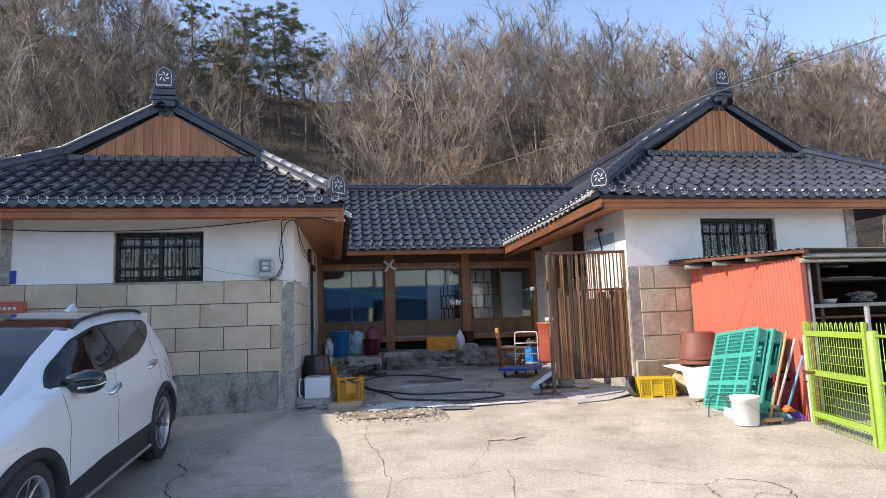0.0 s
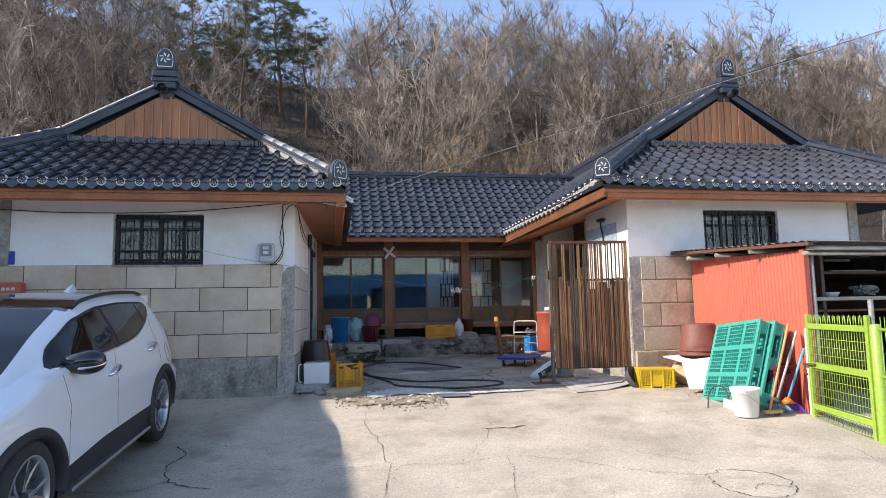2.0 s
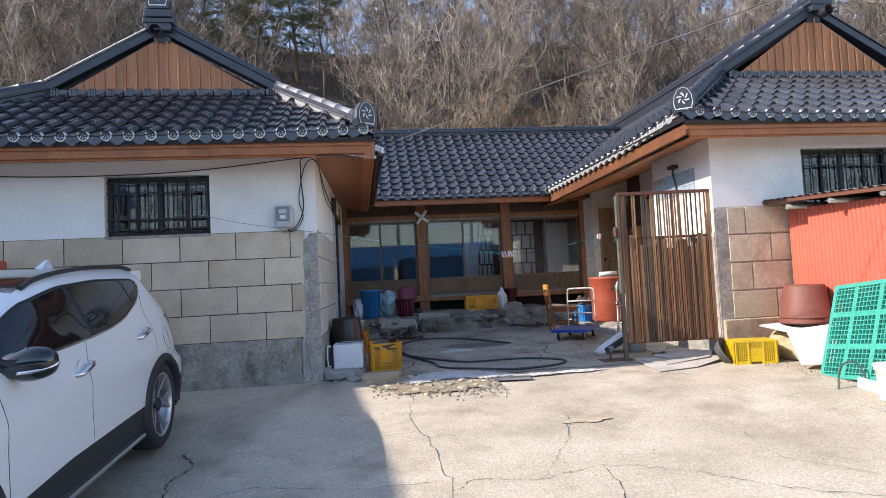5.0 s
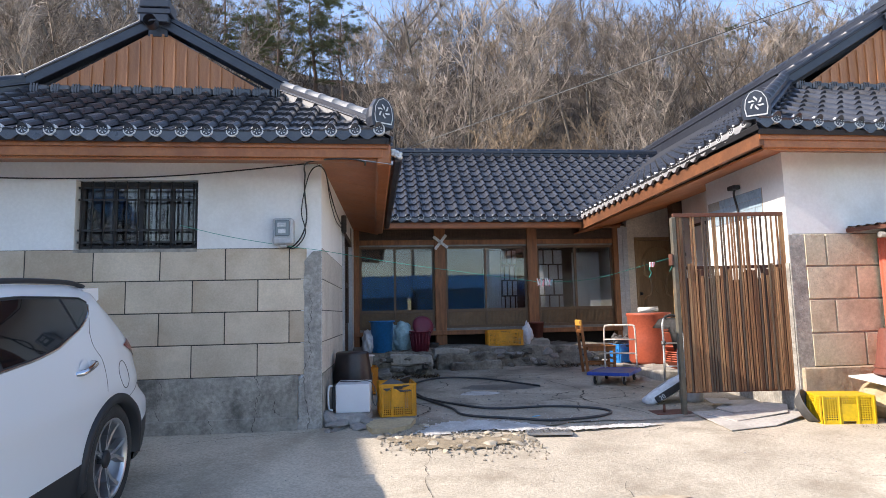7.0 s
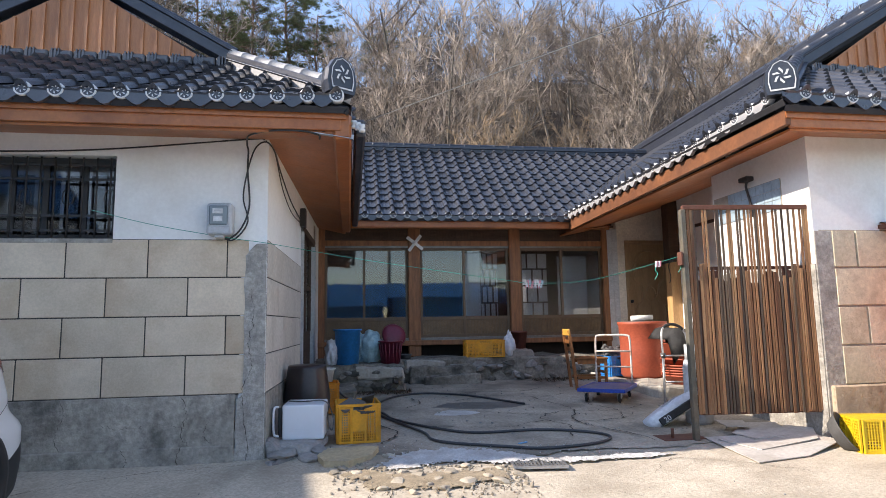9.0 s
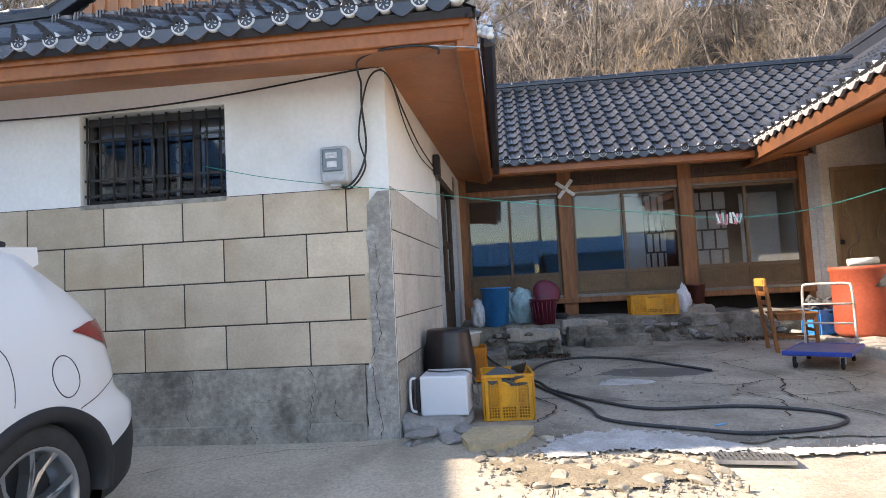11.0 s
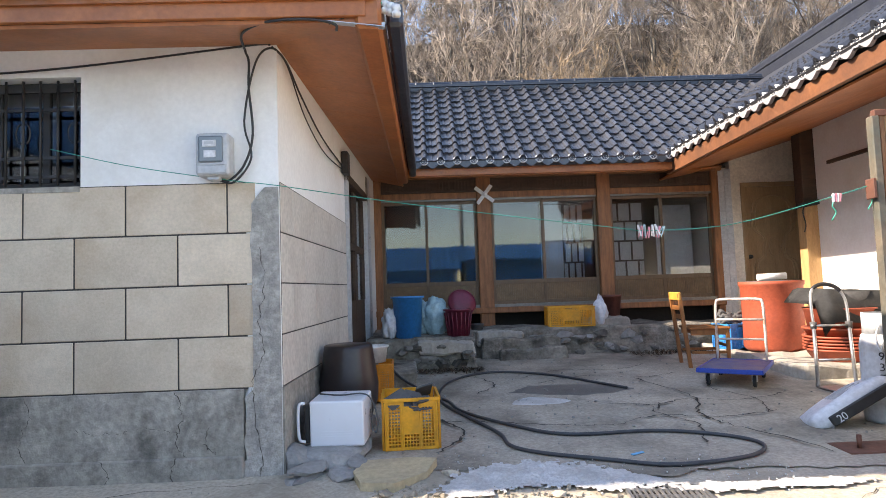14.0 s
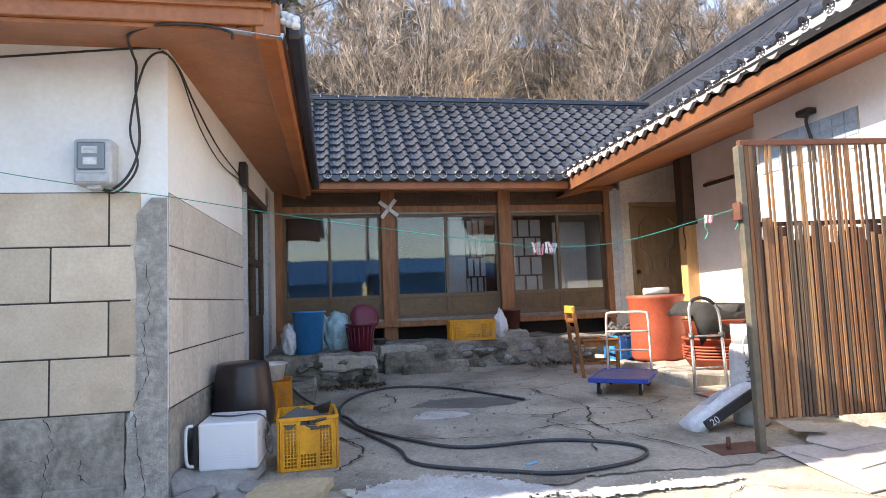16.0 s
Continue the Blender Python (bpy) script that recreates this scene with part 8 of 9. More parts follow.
def side_things():
    b = thing("barrel", (4.95, 3.42, 0.2), "large red rubber water barrel", "barrel")
    bm = bmesh.new()
    lathe(bm, [(0, 0), (0.30, 0), (0.33, 0.04), (0.325, 0.4), (0.335, 0.74), (0.35, 0.76), (0.35, 0.80), (0.32, 0.805), (0.30, 0.05), (0, 0.05)], (4.95, 3.42, 0.2), 40)
    part("body", bm, M["rubber_red"], b)
    bm = bmesh.new()
    lathe(bm, [(0, 0), (0.33, 0), (0.33, 0.02), (0, 0.03)], (4.95, 3.42, 0.985), 32)
    part("lid", bm, M["mat_grey"], b)
    bm = bmesh.new()
    tube(bm, [(4.72, 3.28, 1.05), (5.02, 3.22, 1.06)], 0.04, 14)
    tagged(part("paper_roll", bm, M["board_white"]), "white rolled sheet lying on the barrel", "roll")
    crate((4.62, 3.75, 0.2), 20, 0.36, 0.26, 0.30, M["bin_blue"], "blue plastic crate of dark odds and ends")
    rng = random.Random(9)
    h = thing("heap", (4.62, 3.75, 0.5), "black plastic odds and ends in the blue crate", "heap")
    for k in range(14):
        bm = bmesh.new()
        p = [(4.62 + rng.uniform(-0.15, 0.15), 3.75 + rng.uniform(-0.1, 0.1), 0.46 + rng.uniform(0, 0.2)) for _ in range(3)]
        tube(bm, arc(p, 4), rng.uniform(0.012, 0.03), 6)
        part("scrap", bm, M["mat_grey"], h)
    # nested red basins and the grey mat over them
    for k in range(6):
        bm = bmesh.new()
        z = 0.20 + k * 0.032
        lathe(bm, [(0, 0.0), (0.27, 0.0), (0.335, 0.10 + 0.05 * (k == 5)), (0.352, 0.10 + 0.05 * (k == 5)), (0.352, 0.118 + 0.05 * (k == 5)), (0.325, 0.118 + 0.05 * (k == 5)), (0.262, 0.02), (0, 0.02)], (5.06, 2.40, z), 36)
        tagged(part("basin", bm, M["rubber_red"]), "red rubber basin nested in a stack", "basin", "stacked basins")
    bm = bmesh.new()
    lathe(bm, [(0, 0), (0.30, 0.0), (0.325, 0.17), (0.335, 0.175), (0.335, 0.19), (0.30, 0.19), (0, 0.17)], (5.06, 2.40, 0.535), 36)
    tagged(part("basin", bm, M["rubber_red"]), "red rubber basin on top of the stack", "basin", "stacked basins")
    bm = bmesh.new()
    n = 16
    prev = None
    for i in range(n + 1):
        t = i / n
        x = 4.66 + 0.86 * t
        rr = []
        for j in range(7):
            y = 2.08 + 0.62 * j / 6
            edge = max(0, abs(t - 0.5) * 2 - 0.72)
            z = 0.93 - 0.55 * edge - 0.10 * (j == 0) + 0.015 * noise.noise((x * 5, y * 5, 0)) - 0.22 * (j == 0) * (t < 0.85) - 0.06 * t
            rr.append(bm.verts.new((x, y - 0.02 * (j == 0), z)))
        if prev:
            for j in range(6):
                bm.faces.new((prev[j], rr[j], rr[j + 1], prev[j + 1]))
        prev = rr
    bmesh.ops.solidify(bm, geom=bm.faces[:], thickness=0.012)
    tagged(part("mat", bm, M["mat_grey"], smooth=True), "thick grey rubber mat draped over red basins", "mat")
    bm = bmesh.new()
    lathe(bm, [(0, 0), (0.28, 0.0), (0.28, 0.15), (0, 0.15)], (5.08, 2.42, 0.735), 24)
    tagged(part("basin", bm, M["mat_grey"]), "dark basin under the rubber mat", "basin", "stacked basins")
    # sack truck
    s = thing("hand_truck", (4.5, 1.75, 0.1), "silver tube hand truck with a black arched grip", "hand truck")
    bm = bmesh.new()
    tube(bm, [(4.30, 1.66, 0.08), (4.36, 1.76, 0.62)], 0.016, 8)
    part("rail", bm, M["steel"], s)
    bm = bmesh.new()
    tube(bm, [(4.60, 1.60, 0.10), (4.66, 1.72, 0.62)], 0.016, 8)
    part("rail", bm, M["steel"], s)
    top = arc([(4.36, 1.76, 0.60), (4.375, 1.80, 0.82), (4.42, 1.83, 0.93), (4.52, 1.82, 0.97), (4.62, 1.79, 0.93), (4.67, 1.76, 0.82), (4.66, 1.72, 0.60)], 6)
    bm = bmesh.new()
    tube(bm, top, 0.013, 8)
    part("hoop", bm, M["steel"], s)
    bm = bmesh.new()
    tube(bm, top[12:27], 0.018, 8)
    part("grip", bm, M["black"], s, "black foam grip")
    for z, y in ((0.30, 1.70), (0.60, 1.75)):
        bm = bmesh.new()
        tube(bm, [(4.33, y, z), (4.64, y - 0.04, z)], 0.011, 6)
        part("crossbar", bm, M["steel"], s)
    for x, y in ((4.36, 1.76), (4.66, 1.72)):
        bm = bmesh.new()
        lathe(bm, [(0.0, -0.03), (0.026, -0.03), (0.03, 0.03), (0, 0.03)], (x, y, 0.60), 12)
        part("clamp", bm, M["mat_grey"], s)
    part("toe_plate", bx(4.28, 4.64, 1.42, 1.66, 0.07, 0.08), M["steel"], s)
    # gas cylinder
    g = thing("gas_cylinder", (4.05, 0.55, 0.02), "pale grey gas cylinder standing behind the gate", "cylinder")
    bm = bmesh.new()
    lathe(bm, [(0, 0.02), (0.12, 0.02), (0.13, 0.06), (0.13, 0.55), (0.115, 0.62), (0.06, 0.68), (0.03, 0.69), (0.03, 0.72), (0, 0.72)], (4.05, 0.55, 0.0), 32)
    part("body", bm, M["gas_grey"], g)
    bm = bmesh.new()
    lathe(bm, [(0.10, 0.63), (0.105, 0.63), (0.105, 0.78), (0.10, 0.78)], (4.05, 0.55, 0.0), 24)
    part("collar", bm, M["gas_grey"], g)
    bm = bmesh.new()
    tube(bm, arc([(3.98, 0.46, 0.70), (3.93, 0.43, 0.62), (3.95, 0.42, 0.52), (3.98, 0.43, 0.60)], 5), 0.006, 6)
    part("cord", bm, M["bag_white"], g)
    for k, ch in enumerate("937"):
        t = bpy.data.curves.new("mark", "FONT")
        t.body, t.size, t.extrude = ch, 0.075, 0.001
        t.materials.append(M["black"])
        ob = new("mark", t)
        hang(ob, g)
        ob.matrix_basis = pose(3.955, 0.455, 0.46 - k * 0.075, 90, 0, -38)
    # sack leaning on it
    sk = thing("sack", (0, 0, 0), "white and black plastic sack of goods leaning over", "sack")
    bm = bmesh.new()
    box(bm, -0.30, 0.30, -0.17, 0.17, -0.075, 0.075, 0.05, None, 0, 3)
    bmesh.ops.subdivide_edges(bm, edges=[e for e in bm.edges if e.calc_length() > 0.12], cuts=5, use_grid_fill=True)
    for v in bm.verts:
        v.co += noise.noise_vector(v.co * 7) * 0.012
        v.co.z *= 1 - 0.35 * abs(v.co.x / 0.3) ** 3
    part("body", bm, M["bag_white"], sk, smooth=True)
    part("print_band", bx(-0.20, 0.25, -0.188, -0.160, -0.060, 0.010, 0.008), M["black"], sk, "black printed side band")
    for k in range(5):
        part("print_line", bx(-0.06, 0.14 - 0.03 * (k % 2), -0.10 + k * 0.04, -0.092 + k * 0.04, 0.060, 0.082), M["meter_grey"], sk)
    t = bpy.data.curves.new("mark", "FONT")
    t.body, t.size, t.extrude = "20", 0.07, 0.001
    t.materials.append(M["bag_white"])
    ob = new("mark", t)
    hang(ob, sk)
    ob.matrix_basis = pose(-0.16, -0.191, -0.052, 90, 0, 0)
    sk.matrix_basis = pose(3.76, 0.56, 0.15, -14, -30, -6)


side_things()


M["bucket_white"] = plain("bucket_white", (0.78, 0.78, 0.76), 0.45)


def right_front_things():
    crate((4.80, -0.74, -0.03), -14, 0.44, 0.30, 0.27, M["crate_lemon"], "lemon yellow plastic crate standing upside down", upside=True)
    bm = bmesh.new()
    lathe(bm, [(0, 0), (0.12, 0), (0.165, 0.09), (0.172, 0.095), (0.160, 0.095), (0.112, 0.012), (0, 0.012)], (0, 0, 0), 28, m=pose(4.52, -0.62, 0.075, 58, 0, 38))
    tagged(part("basin", bm, M["mat_grey"]), "black rubber basin tipped on its side", "basin")
    for k, (pts, z) in enumerate((([(3.70, -0.08), (3.62, -0.90), (4.10, -0.82), (4.62, -0.55), (4.55, -0.22)], 0.012), ([(3.74, -0.22), (3.85, -0.62), (4.45, -0.50), (4.72, -0.12), (4.60, 0.05)], 0.024), ([(3.95, -0.10), (4.0, -0.34), (4.40, -0.28), (4.52, 0.10), (4.35, 0.28)], 0.042),
                                  ([(4.05, 0.30), (3.98, 0.02), (4.16, -0.05), (4.28, 0.22)], 0.075))):
        bm = bmesh.new()
        slab(bm, [(x, y, max(ground_z(x, y), -0.08) + z + 0.03 * (x > 4.4)) for x, y in pts][::-1], 0.006)
        b = part("sheet", bm, M["card"])
        tagged(b, "flattened grey board sheet lying by the gate", "sheet", "board sheets")
    rock("boulder", (5.38, -0.82, 0.12), (0.62, 0.55, 0.48), 12, M["rubble_tan"])
    tagged(bpy.data.objects["boulder"], "rough tan concrete lump under the white board", "stone")
    for k, pts in enumerate(([(5.02, -0.62, 0.37), (5.10, -1.08, 0.31), (5.62, -1.22, 0.40), (5.70, -0.60, 0.40)], [(5.05, -1.02, 0.34), (4.92, -1.38, 0.02), (5.18, -1.62, 0.05), (5.46, -1.22, 0.40)], [(5.22, -1.1, 0.30), (5.12, -1.5, 0.10), (5.38, -1.62, 0.30), (5.5, -1.3, 0.42)])):
        bm = bmesh.new()
        slab(bm, pts[::-1], 0.014)
        tagged(part("board", bm, M["board_white"]), "broken white board leaning on the stone", "board", "white boards")
    t = thing("tub", (5.42, -0.86, 0.40), "brown rubber tub standing upside down on a board", "tub")
    bm = bmesh.new()
    lathe(bm, [(0.255, 0), (0.275, 0.0), (0.278, 0.03), (0.262, 0.035), (0.21, 0.40), (0.195, 0.425), (0.0, 0.43)], (5.42, -0.88, 0.405), 40)
    part("body", bm, M["tub_brown"], t)
    bm = bmesh.new()
    lathe(bm, [(0.262, 0.06), (0.27, 0.065), (0.27, 0.08), (0.257, 0.085)], (5.42, -0.88, 0.405), 40)
    part("rim", bm, M["tub_brown"], t)
    # two plastic pallets leaning on the red wall
    p = thing("pallet", (0, 0, 0), "turquoise green plastic pallet leaning on the red wall", "pallet", "plastic pallets")
    L, H, T = 0.88, 0.92, 0.11
    deck = bmesh.new()
    perforated(deck, bars(L, 19, 0.0085), bars(H, 20, 0.0085), 0.0, 0.022,
               lambda i, j: i % 2 == 1 and j % 2 == 1 and (i // 2) % 7 != 6 and (j // 2) % 7 != 6)
    part("deck", deck, M["pallet"], p)
    for a, b, c, d in ((-0.012, 0.03, -0.012, H + 0.012), (L - 0.03, L + 0.012, -0.012, H + 0.012), (0.03, L - 0.03, -0.012, 0.03), (0.03, L - 0.03, H - 0.03, H + 0.012)):
        part("edge", bx(a, b, -0.003, 0.03, c, d, 0.004), M["pallet"], p)
    for k in range(3):
        for j in range(3):
            x, z = (0.0, L / 2 - 0.07, L - 0.14)[k], (0.0, H / 2 - 0.07, H - 0.14)[j]
            part("foot", bx(x, x + 0.14, 0.03, T, z, z + 0.14, 0.006), M["pallet"], p)
    for k in range(3):
        x = (0.0, L / 2 - 0.07, L - 0.14)[k]
        part("runner", bx(x, x + 0.14, T, T + 0.02, 0, H, 0.004), M["pallet"], p)
    u = Vector((-0.08, -0.996, 0)).normalized()
    for k, (at, lean, spin) in enumerate((((4.93, -1.62, -0.05), 19, -6), ((5.07, -1.66, -0.06), 19, -5))):
        m = Matrix.Translation(at) @ pose(0, 0, 0, 0, 0, -94.5) @ pose(0, 0, 0, -lean, spin, 0)
        if k == 0:
            p.matrix_basis = m
        else:
            copy_thing(p, m)
    # bucket
    b = thing("bucket", (4.77, -2.64, -0.13), "white plastic bucket with a wire handle", "bucket")
    g = ground_z(4.77, -2.64)
    bm = bmesh.new()
    lathe(bm, [(0, 0), (0.112, 0), (0.118, 0.01), (0.135, 0.24), (0.145, 0.245), (0.145, 0.27), (0.150, 0.275), (0.150, 0.295), (0.135, 0.295), (0.112, 0.02), (0, 0.02)], (4.77, -2.64, g), 36)
    part("body", bm, M["bucket_white"], b)
    bm = bmesh.new()
    tube(bm, [(4.77 + 0.152 * math.cos(t), -2.64 + 0.152 * math.sin(t) - 0.0, g + 0.255 - 0.13 * math.sin((t + 2.2) / 3.14 * math.pi) * 1.0) for t in [-2.2 + 3.14 * i / 14 for i in range(15)]], 0.003, 5)
    part("handle", bm, M["steel"], b)
    # dustpan
    d = thing("dustpan", (4.62, -2.3, -0.1), "grey plastic dustpan with a hooped handle", "dustpan")
    bm = bmesh.new()
    slab(bm, [(4.52, -2.12, -0.075), (4.48, -2.42, -0.095), (4.78, -2.50, -0.075), (4.80, -2.20, -0.055)], 0.008)
    slab(bm, [(4.80, -2.20, -0.06), (4.78, -2.50, -0.08), (4.80, -2.48, 0.03), (4.82, -2.20, 0.04)], 0.008)
    part("scoop", bm, M["meter_grey"], d)
    bm = bmesh.new()
    tube(bm, arc([(4.62, -2.20, -0.06), (4.66, -2.18, 0.10), (4.74, -2.18, 0.17), (4.82, -2.22, 0.15), (4.84, -2.28, 0.0)], 6), 0.008, 6)
    part("hoop", bm, M["mat_grey"], d)
    # brooms
    for k, (base, top, mat, head, lab) in enumerate((((4.98, -2.72), (5.36, -2.62, 0.86), M["bare_wood"], M["bare_wood"], "wooden push broom leaning on the wall"), ((5.16, -2.58), (5.42, -2.66, 0.78), M["card"], M["mat_grey"], "old broom with a pale wooden pole"), ((5.28, -2.62), (5.46, -2.70, 0.60), M["blue_pole"], M["orange_pl"], "broom with blue pole, orange head and purple bristles"))):
        w = thing("broom", (*base, ground_z(*base)), lab, "broom", "brooms by the wall")
        z = ground_z(*base)
        bm = bmesh.new()
        tube(bm, [(*base, z + 0.06 + 0.06 * (k == 2)), top], 0.013, 8)
        part("pole", bm, mat, w)
        bm = bmesh.new()
        if k == 0:
            box(bm, base[0] - 0.06, base[0] + 0.14, base[1] - 0.03, base[1] + 0.03, z + 0.03, z + 0.065, 0.006)
            part("head", bm, head, w)
            bm = bmesh.new()
            for q in range(60):
                x = base[0] - 0.055 + 0.19 * random.random()
                y = base[1] - 0.025 + 0.05 * random.random()
                spike(bm, Vector((x, y, z + 0.035)), Vector((x, y, z)), 0.003)
            part("bristles", bm, M["reed"], w)
        else:
            tube(bm, [(base[0], base[1], z + 0.16), (base[0], base[1], z + 0.10)], 0.02, 10, 0.08)
            part("head", bm, head, w)
            bm = bmesh.new()
            for q in range(160):
                t = random.uniform(-1, 1)
                p0 = Vector((base[0] + t * 0.07, base[1] - t * 0.05, z + 0.11))
                spike(bm, p0, Vector((base[0] + t * 0.15, base[1] - t * 0.12 + random.uniform(-0.02, 0.02), z)), 0.004)
            part("bristles", bm, M["purple"] if k == 2 else M["bag"], w)
    crate((5.36, -2.42, -0.14), 8, 0.30, 0.24, 0.55, M["bin_red"], "tall dark red perforated basket behind the brooms")


right_front_things()


def wall_things():
    m = thing("meter_box", (-0.35, -0.06, 1.88), "grey plastic electricity meter box on the white wall", "meter")
    part("body", bx(-0.455, -0.255, -0.13, -0.002, 1.755, 2.015, 0.028, None, 0, 3), M["meter_grey"], m)
    part("cover", bx(-0.430, -0.290, -0.140, -0.128, 1.835, 1.990, 0.008), M["blind_glass"], m, "clear meter window")
    part("dial", bx(-0.405, -0.325, -0.144, -0.139, 1.925, 1.965, 0.002), M["white_paint"], m)
    part("dial", bx(-0.398, -0.328, -0.144, -0.139, 1.862, 1.905, 0.002), M["white_paint"], m)
    part("lower_cover", bx(-0.44, -0.27, -0.136, -0.126, 1.765, 1.822, 0.008), M["meter_grey"], m)
    part("display", bx(-0.392, -0.34, -0.147, -0.1435, 1.94, 1.955), M["meter_grey"], m)
    part("gland", bx(-0.39, -0.32, -0.11, -0.03, 1.735, 1.757, 0.004), M["meter_grey"], m)
    # black cables
    for k, (pts, r) in enumerate((([(-3.95, -0.03, 2.47), (-3.0, -0.03, 2.42), (-2.0, -0.03, 2.42), (-1.2, -0.03, 2.46), (-0.15, -0.03, 2.57), (-0.03, -0.03, 2.57)], 0.0065),
                                  ([(0.44, -0.50, 2.44), (0.43, -0.52, 2.47), (0.30, -0.54, 2.49), (0.08, -0.52, 2.49), (-0.10, -0.36, 2.50), (-0.155, -0.12, 2.50), (-0.155, -0.05, 2.46), (-0.16, -0.04, 2.3), (-0.14, -0.04, 2.02), (-0.19, -0.04, 1.84), (-0.28, -0.05, 1.74), (-0.35, -0.06, 1.75)], 0.0075),
                                  ([(-0.35, -0.05, 1.745), (-0.25, -0.05, 1.73), (-0.15, -0.04, 1.88), (-0.19, -0.04, 2.1), (-0.12, -0.04, 2.45), (-0.03, -0.03, 2.55), (0.03, 0.1, 2.52), (0.045, 0.5, 2.42), (0.07, 1.2, 2.30), (0.09, 2.2, 2.28)], 0.0065),
                                  ([(-0.02, -0.03, 2.56), (0.035, 0.12, 2.50), (0.05, 0.6, 2.3), (0.07, 1.3, 2.2), (0.09, 2.3, 2.25)], 0.005))):
        bm = bmesh.new()
        tube(bm, arc(pts, 6), r, 6)
        tagged(part("cable", bm, M["cable"]), "black power cable run along the wall", "cable", "cables on the wall")
    j = thing("junction_box", (0.09, 2.25, 2.3), "dark junction box with cable ends above the door", "junction box")
    part("body", bx(0.085, 0.15, 2.18, 2.34, 2.20, 2.42, 0.008), M["iron"], j)
    # bracket at the eave with white knob and its wires
    b = thing("bracket", (0.5, -0.5, 2.52), "galvanised angle bracket with insulators under the eave", "bracket")
    bm = bmesh.new()
    for k in (0, 1):
        mm = look((0.34, -0.50, 2.515), (0.68, -0.53, 2.46))
        box(bm, -0.018 if k else -0.022, 0.022 if k else -0.018, -0.02 if k else -0.02, -0.016 if k else 0.02, -0.36, 0.0, 0, mm)
    part("angle", bm, M["steel"], b)
    for k in range(3):
        bm = bmesh.new()
        lathe(bm, [(0, -0.03), (0.022, -0.03), (0.026, -0.01), (0.014, 0), (0.026, 0.01), (0.022, 0.03), (0, 0.03)], (0.70 + 0.03 * k, -0.50 - 0.02 * k, 2.565 - 0.02 * k), 12)
        part("insulator", bm, M["white_plastic"], b)
    for k, (pts, mt) in enumerate((([(0.42, -0.5, 2.50), (0.52, -0.52, 2.56), (0.66, -0.52, 2.58), (0.74, -0.5, 2.57)], M["rope_green"]), ([(0.40, -0.5, 2.48), (0.55, -0.53, 2.52), (0.72, -0.5, 2.56)], M["cable"]))):
        bm = bmesh.new()
        tube(bm, arc(pts, 5), 0.005, 5)
        part("lead", bm, mt, b)
    # overhead service wires to the lane
    for k, dz in enumerate((0.0, 0.05)):
        pts = []
        for i in range(25):
            t = i / 24
            p = Vector((0.74, -0.48, 2.58)).lerp(Vector((17.6, -10.8, 6.6 + dz)), t)
            p.z -= 0.10 * math.sin(math.pi * t)
            pts.append(p)
        bm = bmesh.new()
        tube(bm, pts, 0.0035, 5)
        tagged(part("overhead_wire", bm, M["wire_pale"] if k == 0 else M["cable"]), "thin overhead service wire above the yard", "wire", "overhead wires")
    # pole out in the lane
    up = thing("utility_pole", (17.7, -10.9, -0.5), "concrete utility pole by the lane", "pole")
    bm = bmesh.new()
    tube(bm, [(17.7, -10.9, -0.6), (17.7, -10.9, 9.0)], 0.17, 12, 0.11)
    part("shaft", bm, M["cement"], up)
    # green clothes line with pegs
    line = thing("clothes_line", (1.8, -0.1, 1.5), "thin green clothes line with pink and white pegs", "line")
    pts = [(-1.32, -0.06, 1.955), (-0.85, -0.05, 1.84), (-0.25, -0.06, 1.735), (0.0, -0.06, 1.70)] + LINE
    bm = bmesh.new()
    tube(bm, arc(pts, 6), 0.0026, 5)
    part("cord", bm, M["rope_green"], line)
    rng = random.Random(6)
    for k in range(8):
        x = LINE[3][0] - 0.08 + 0.021 * k + rng.uniform(-0.008, 0.008)
        b2 = bmesh.new()
        z = LINE[3][2] + 0.01
        pm = pose(x, LINE[3][1], z + rng.uniform(-0.012, 0.012), rng.uniform(-20, 20), rng.uniform(-25, 25), rng.uniform(0, 90))
        for sg in (-1, 1):
            box(b2, -0.0045, 0.0045, sg * 0.0055 - 0.003, sg * 0.0055 + 0.003, -0.052, 0.02, 0.002, pm @ pose(0, 0, 0, sg * 7, 0, 0))
        part("peg", b2, (M["peg_white"], M["peg_pink"], M["bag"], M["peg_pink"], M["peg_white"])[k % 5], line)
    for k in range(4):
        x = LINE[-2][0] - 0.02 + 0.014 * k
        b2 = bmesh.new()
        box(b2, -0.005, 0.005, -0.008, 0.008, -0.04, 0.012, 0.002, pose(x, LINE[-2][1], LINE[-2][2], 0, rng.uniform(-15, 15), 20))
        part("peg", b2, M["peg_pink"] if k % 2 else M["peg_white"], line)
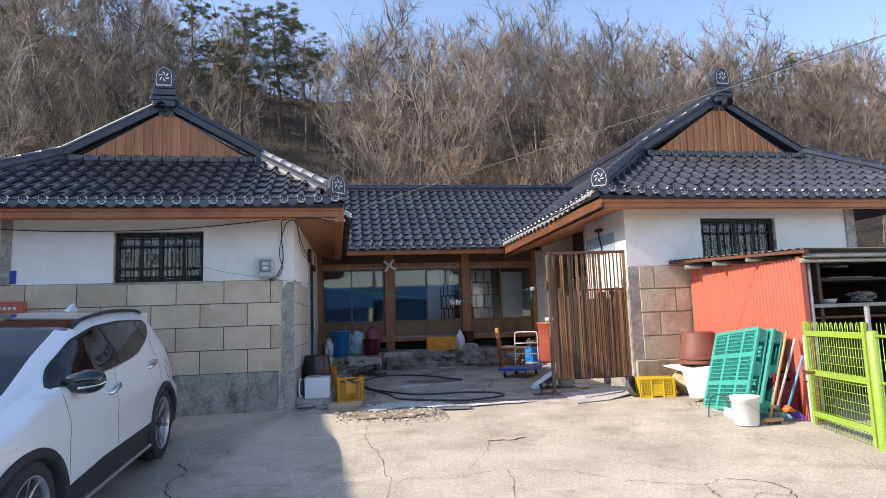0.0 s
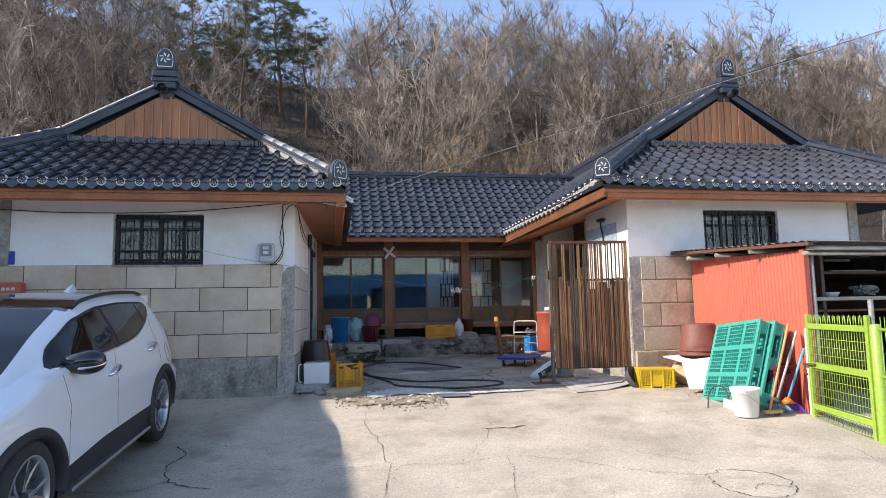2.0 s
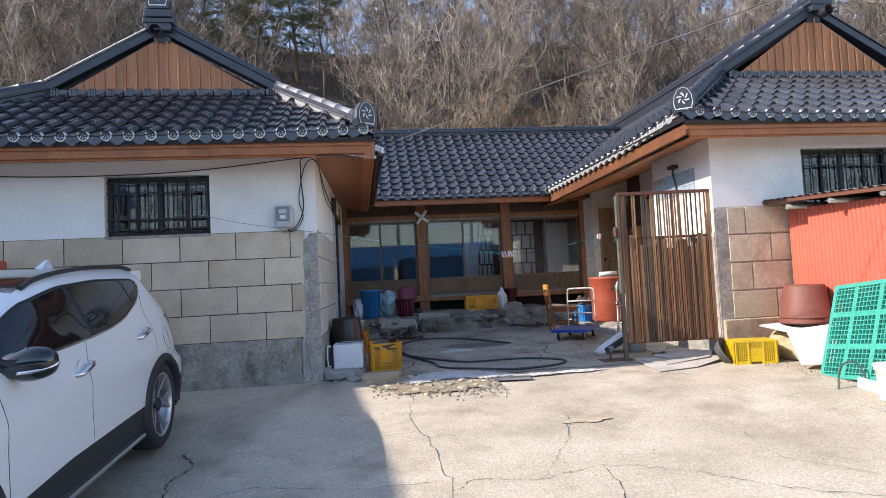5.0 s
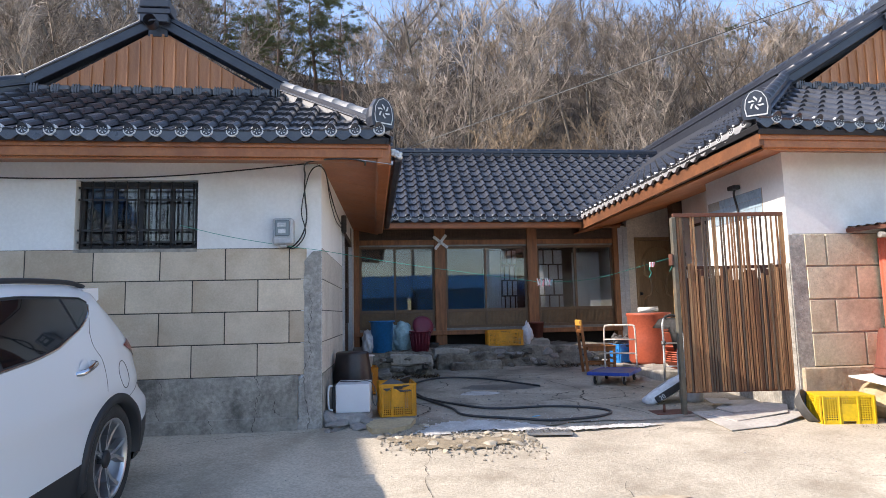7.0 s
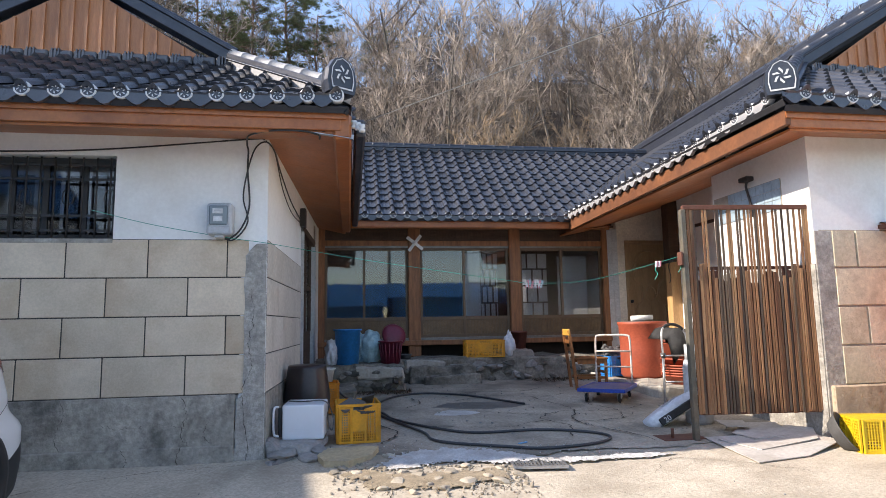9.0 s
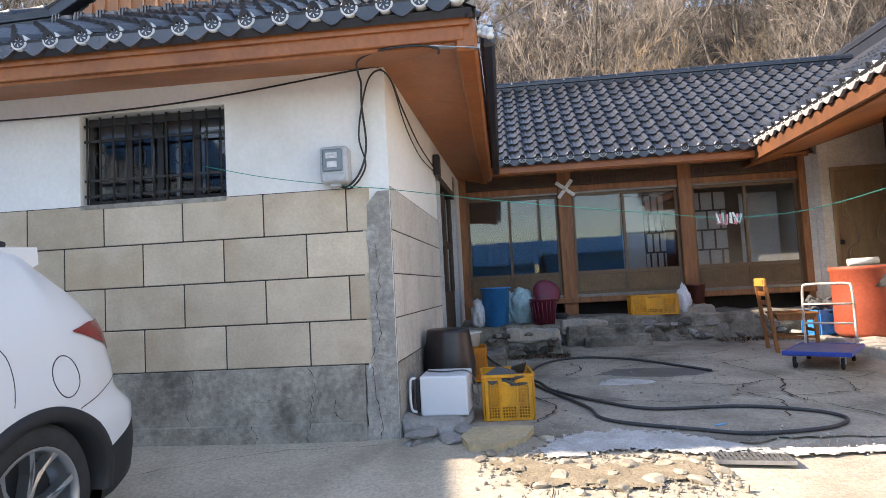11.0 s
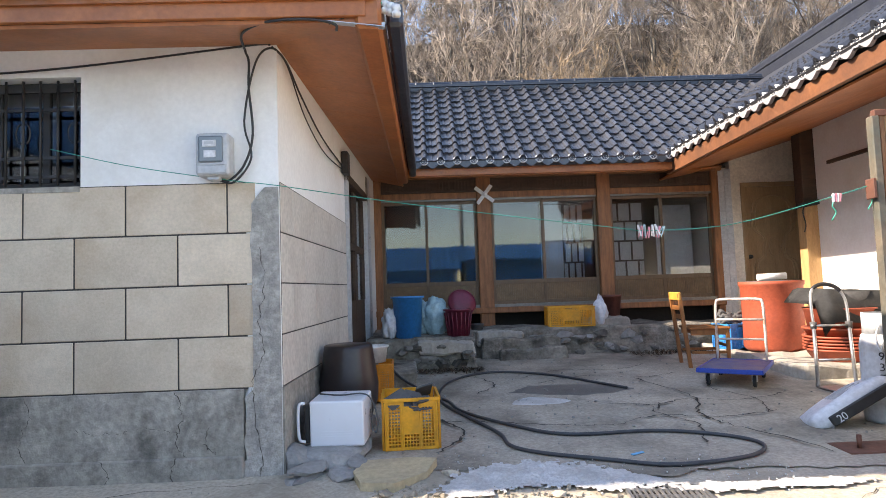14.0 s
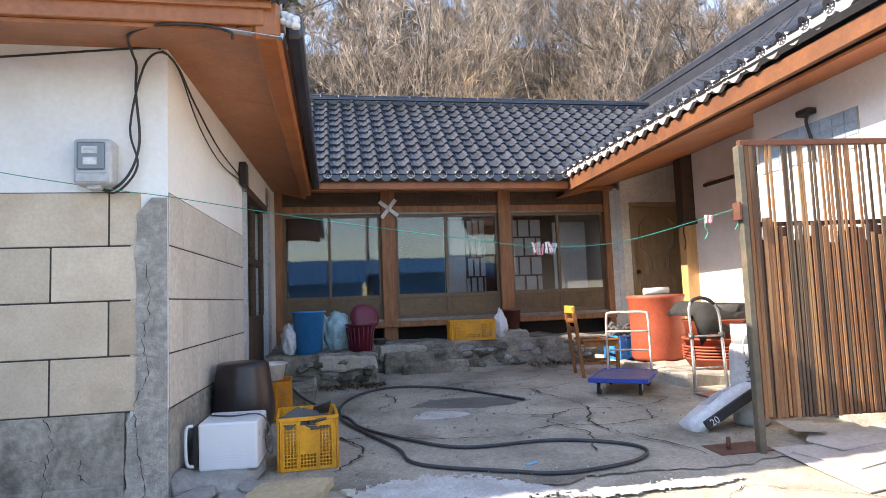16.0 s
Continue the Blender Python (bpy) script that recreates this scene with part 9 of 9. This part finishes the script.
    for base in (LINE[-2], LINE[-1]):
        b2 = bmesh.new()
        tube(b2, arc([base, (base[0] - 0.03, base[1], base[2] - 0.06), (base[0] - 0.01, base[1], base[2] - 0.10), (base[0] - 0.04, base[1], base[2] - 0.15)], 4), 0.004, 5)
        part("loose_end", b2, M["rope_green"], line)
    # crossed fan-like blades on the front post
    xk = thing("cross_mark", (1.73, 4.78, 2.35), "white crossed blades fixed to a timber post", "ornament")
    for a in (38, -52):
        bm = bmesh.new()
        box(bm, -0.165, 0.165, -0.012, 0.008, -0.026, 0.026, 0.004, pose(1.73, 4.79, 2.35, 0, a, 0))
        part("blade", bm, M["white_plastic"], xk)
    bm = bmesh.new()
    lathe(bm, [(0, -0.02), (0.03, -0.02), (0.026, 0.02), (0, 0.022)], (0, 0, 0), 14, m=pose(1.73, 4.775, 2.35, 90))
    part("hub", bm, M["white_plastic"], xk)
    # blue plate and red lamp box at the far end of the front wall
    s = thing("number_plate", (-3.6, -0.02, 1.85), "small blue enamel plate on the wall", "sign")
    part("plate", bx(-3.72, -3.43, -0.016, -0.001, 1.75, 1.92, 0.004), M["sign_blue"], s)
    part("print_bar", bx(-3.62, -3.55, -0.019, -0.015, 1.79, 1.88), M["white_paint"], s)
    part("print_bar", bx(-3.68, -3.64, -0.019, -0.015, 1.80, 1.86), M["white_paint"], s)
    p = thing("mail_box", (-3.4, -0.1, 1.5), "red metal post box with pale print", "mail box")
    part("body", bx(-3.75, -3.28, -0.16, -0.025, 1.36, 1.52, 0.01), M["red_sheet"], p)
    for k in range(5):
        part("print_bar", bx(-3.60 + k * 0.055, -3.565 + k * 0.055, -0.164, -0.159, 1.42, 1.455), M["white_paint"], p)


M["blind_glass"] = plain("meter_window", (0.16, 0.19, 0.21), 0.12)
M["wire_pale"] = surf("pale_wire", (0.26, 0.26, 0.25), (0.22, 0.22, 0.21), 0.5, 9)
LINE = [(0.65, -0.1, 1.58), (1.3, -0.1, 1.48), (2.0, -0.1, 1.38), (2.22, -0.1, 1.355), (2.73, -0.1, 1.38), (3.36, -0.1, 1.53), (3.58, -0.11, 1.59)]
wall_things()
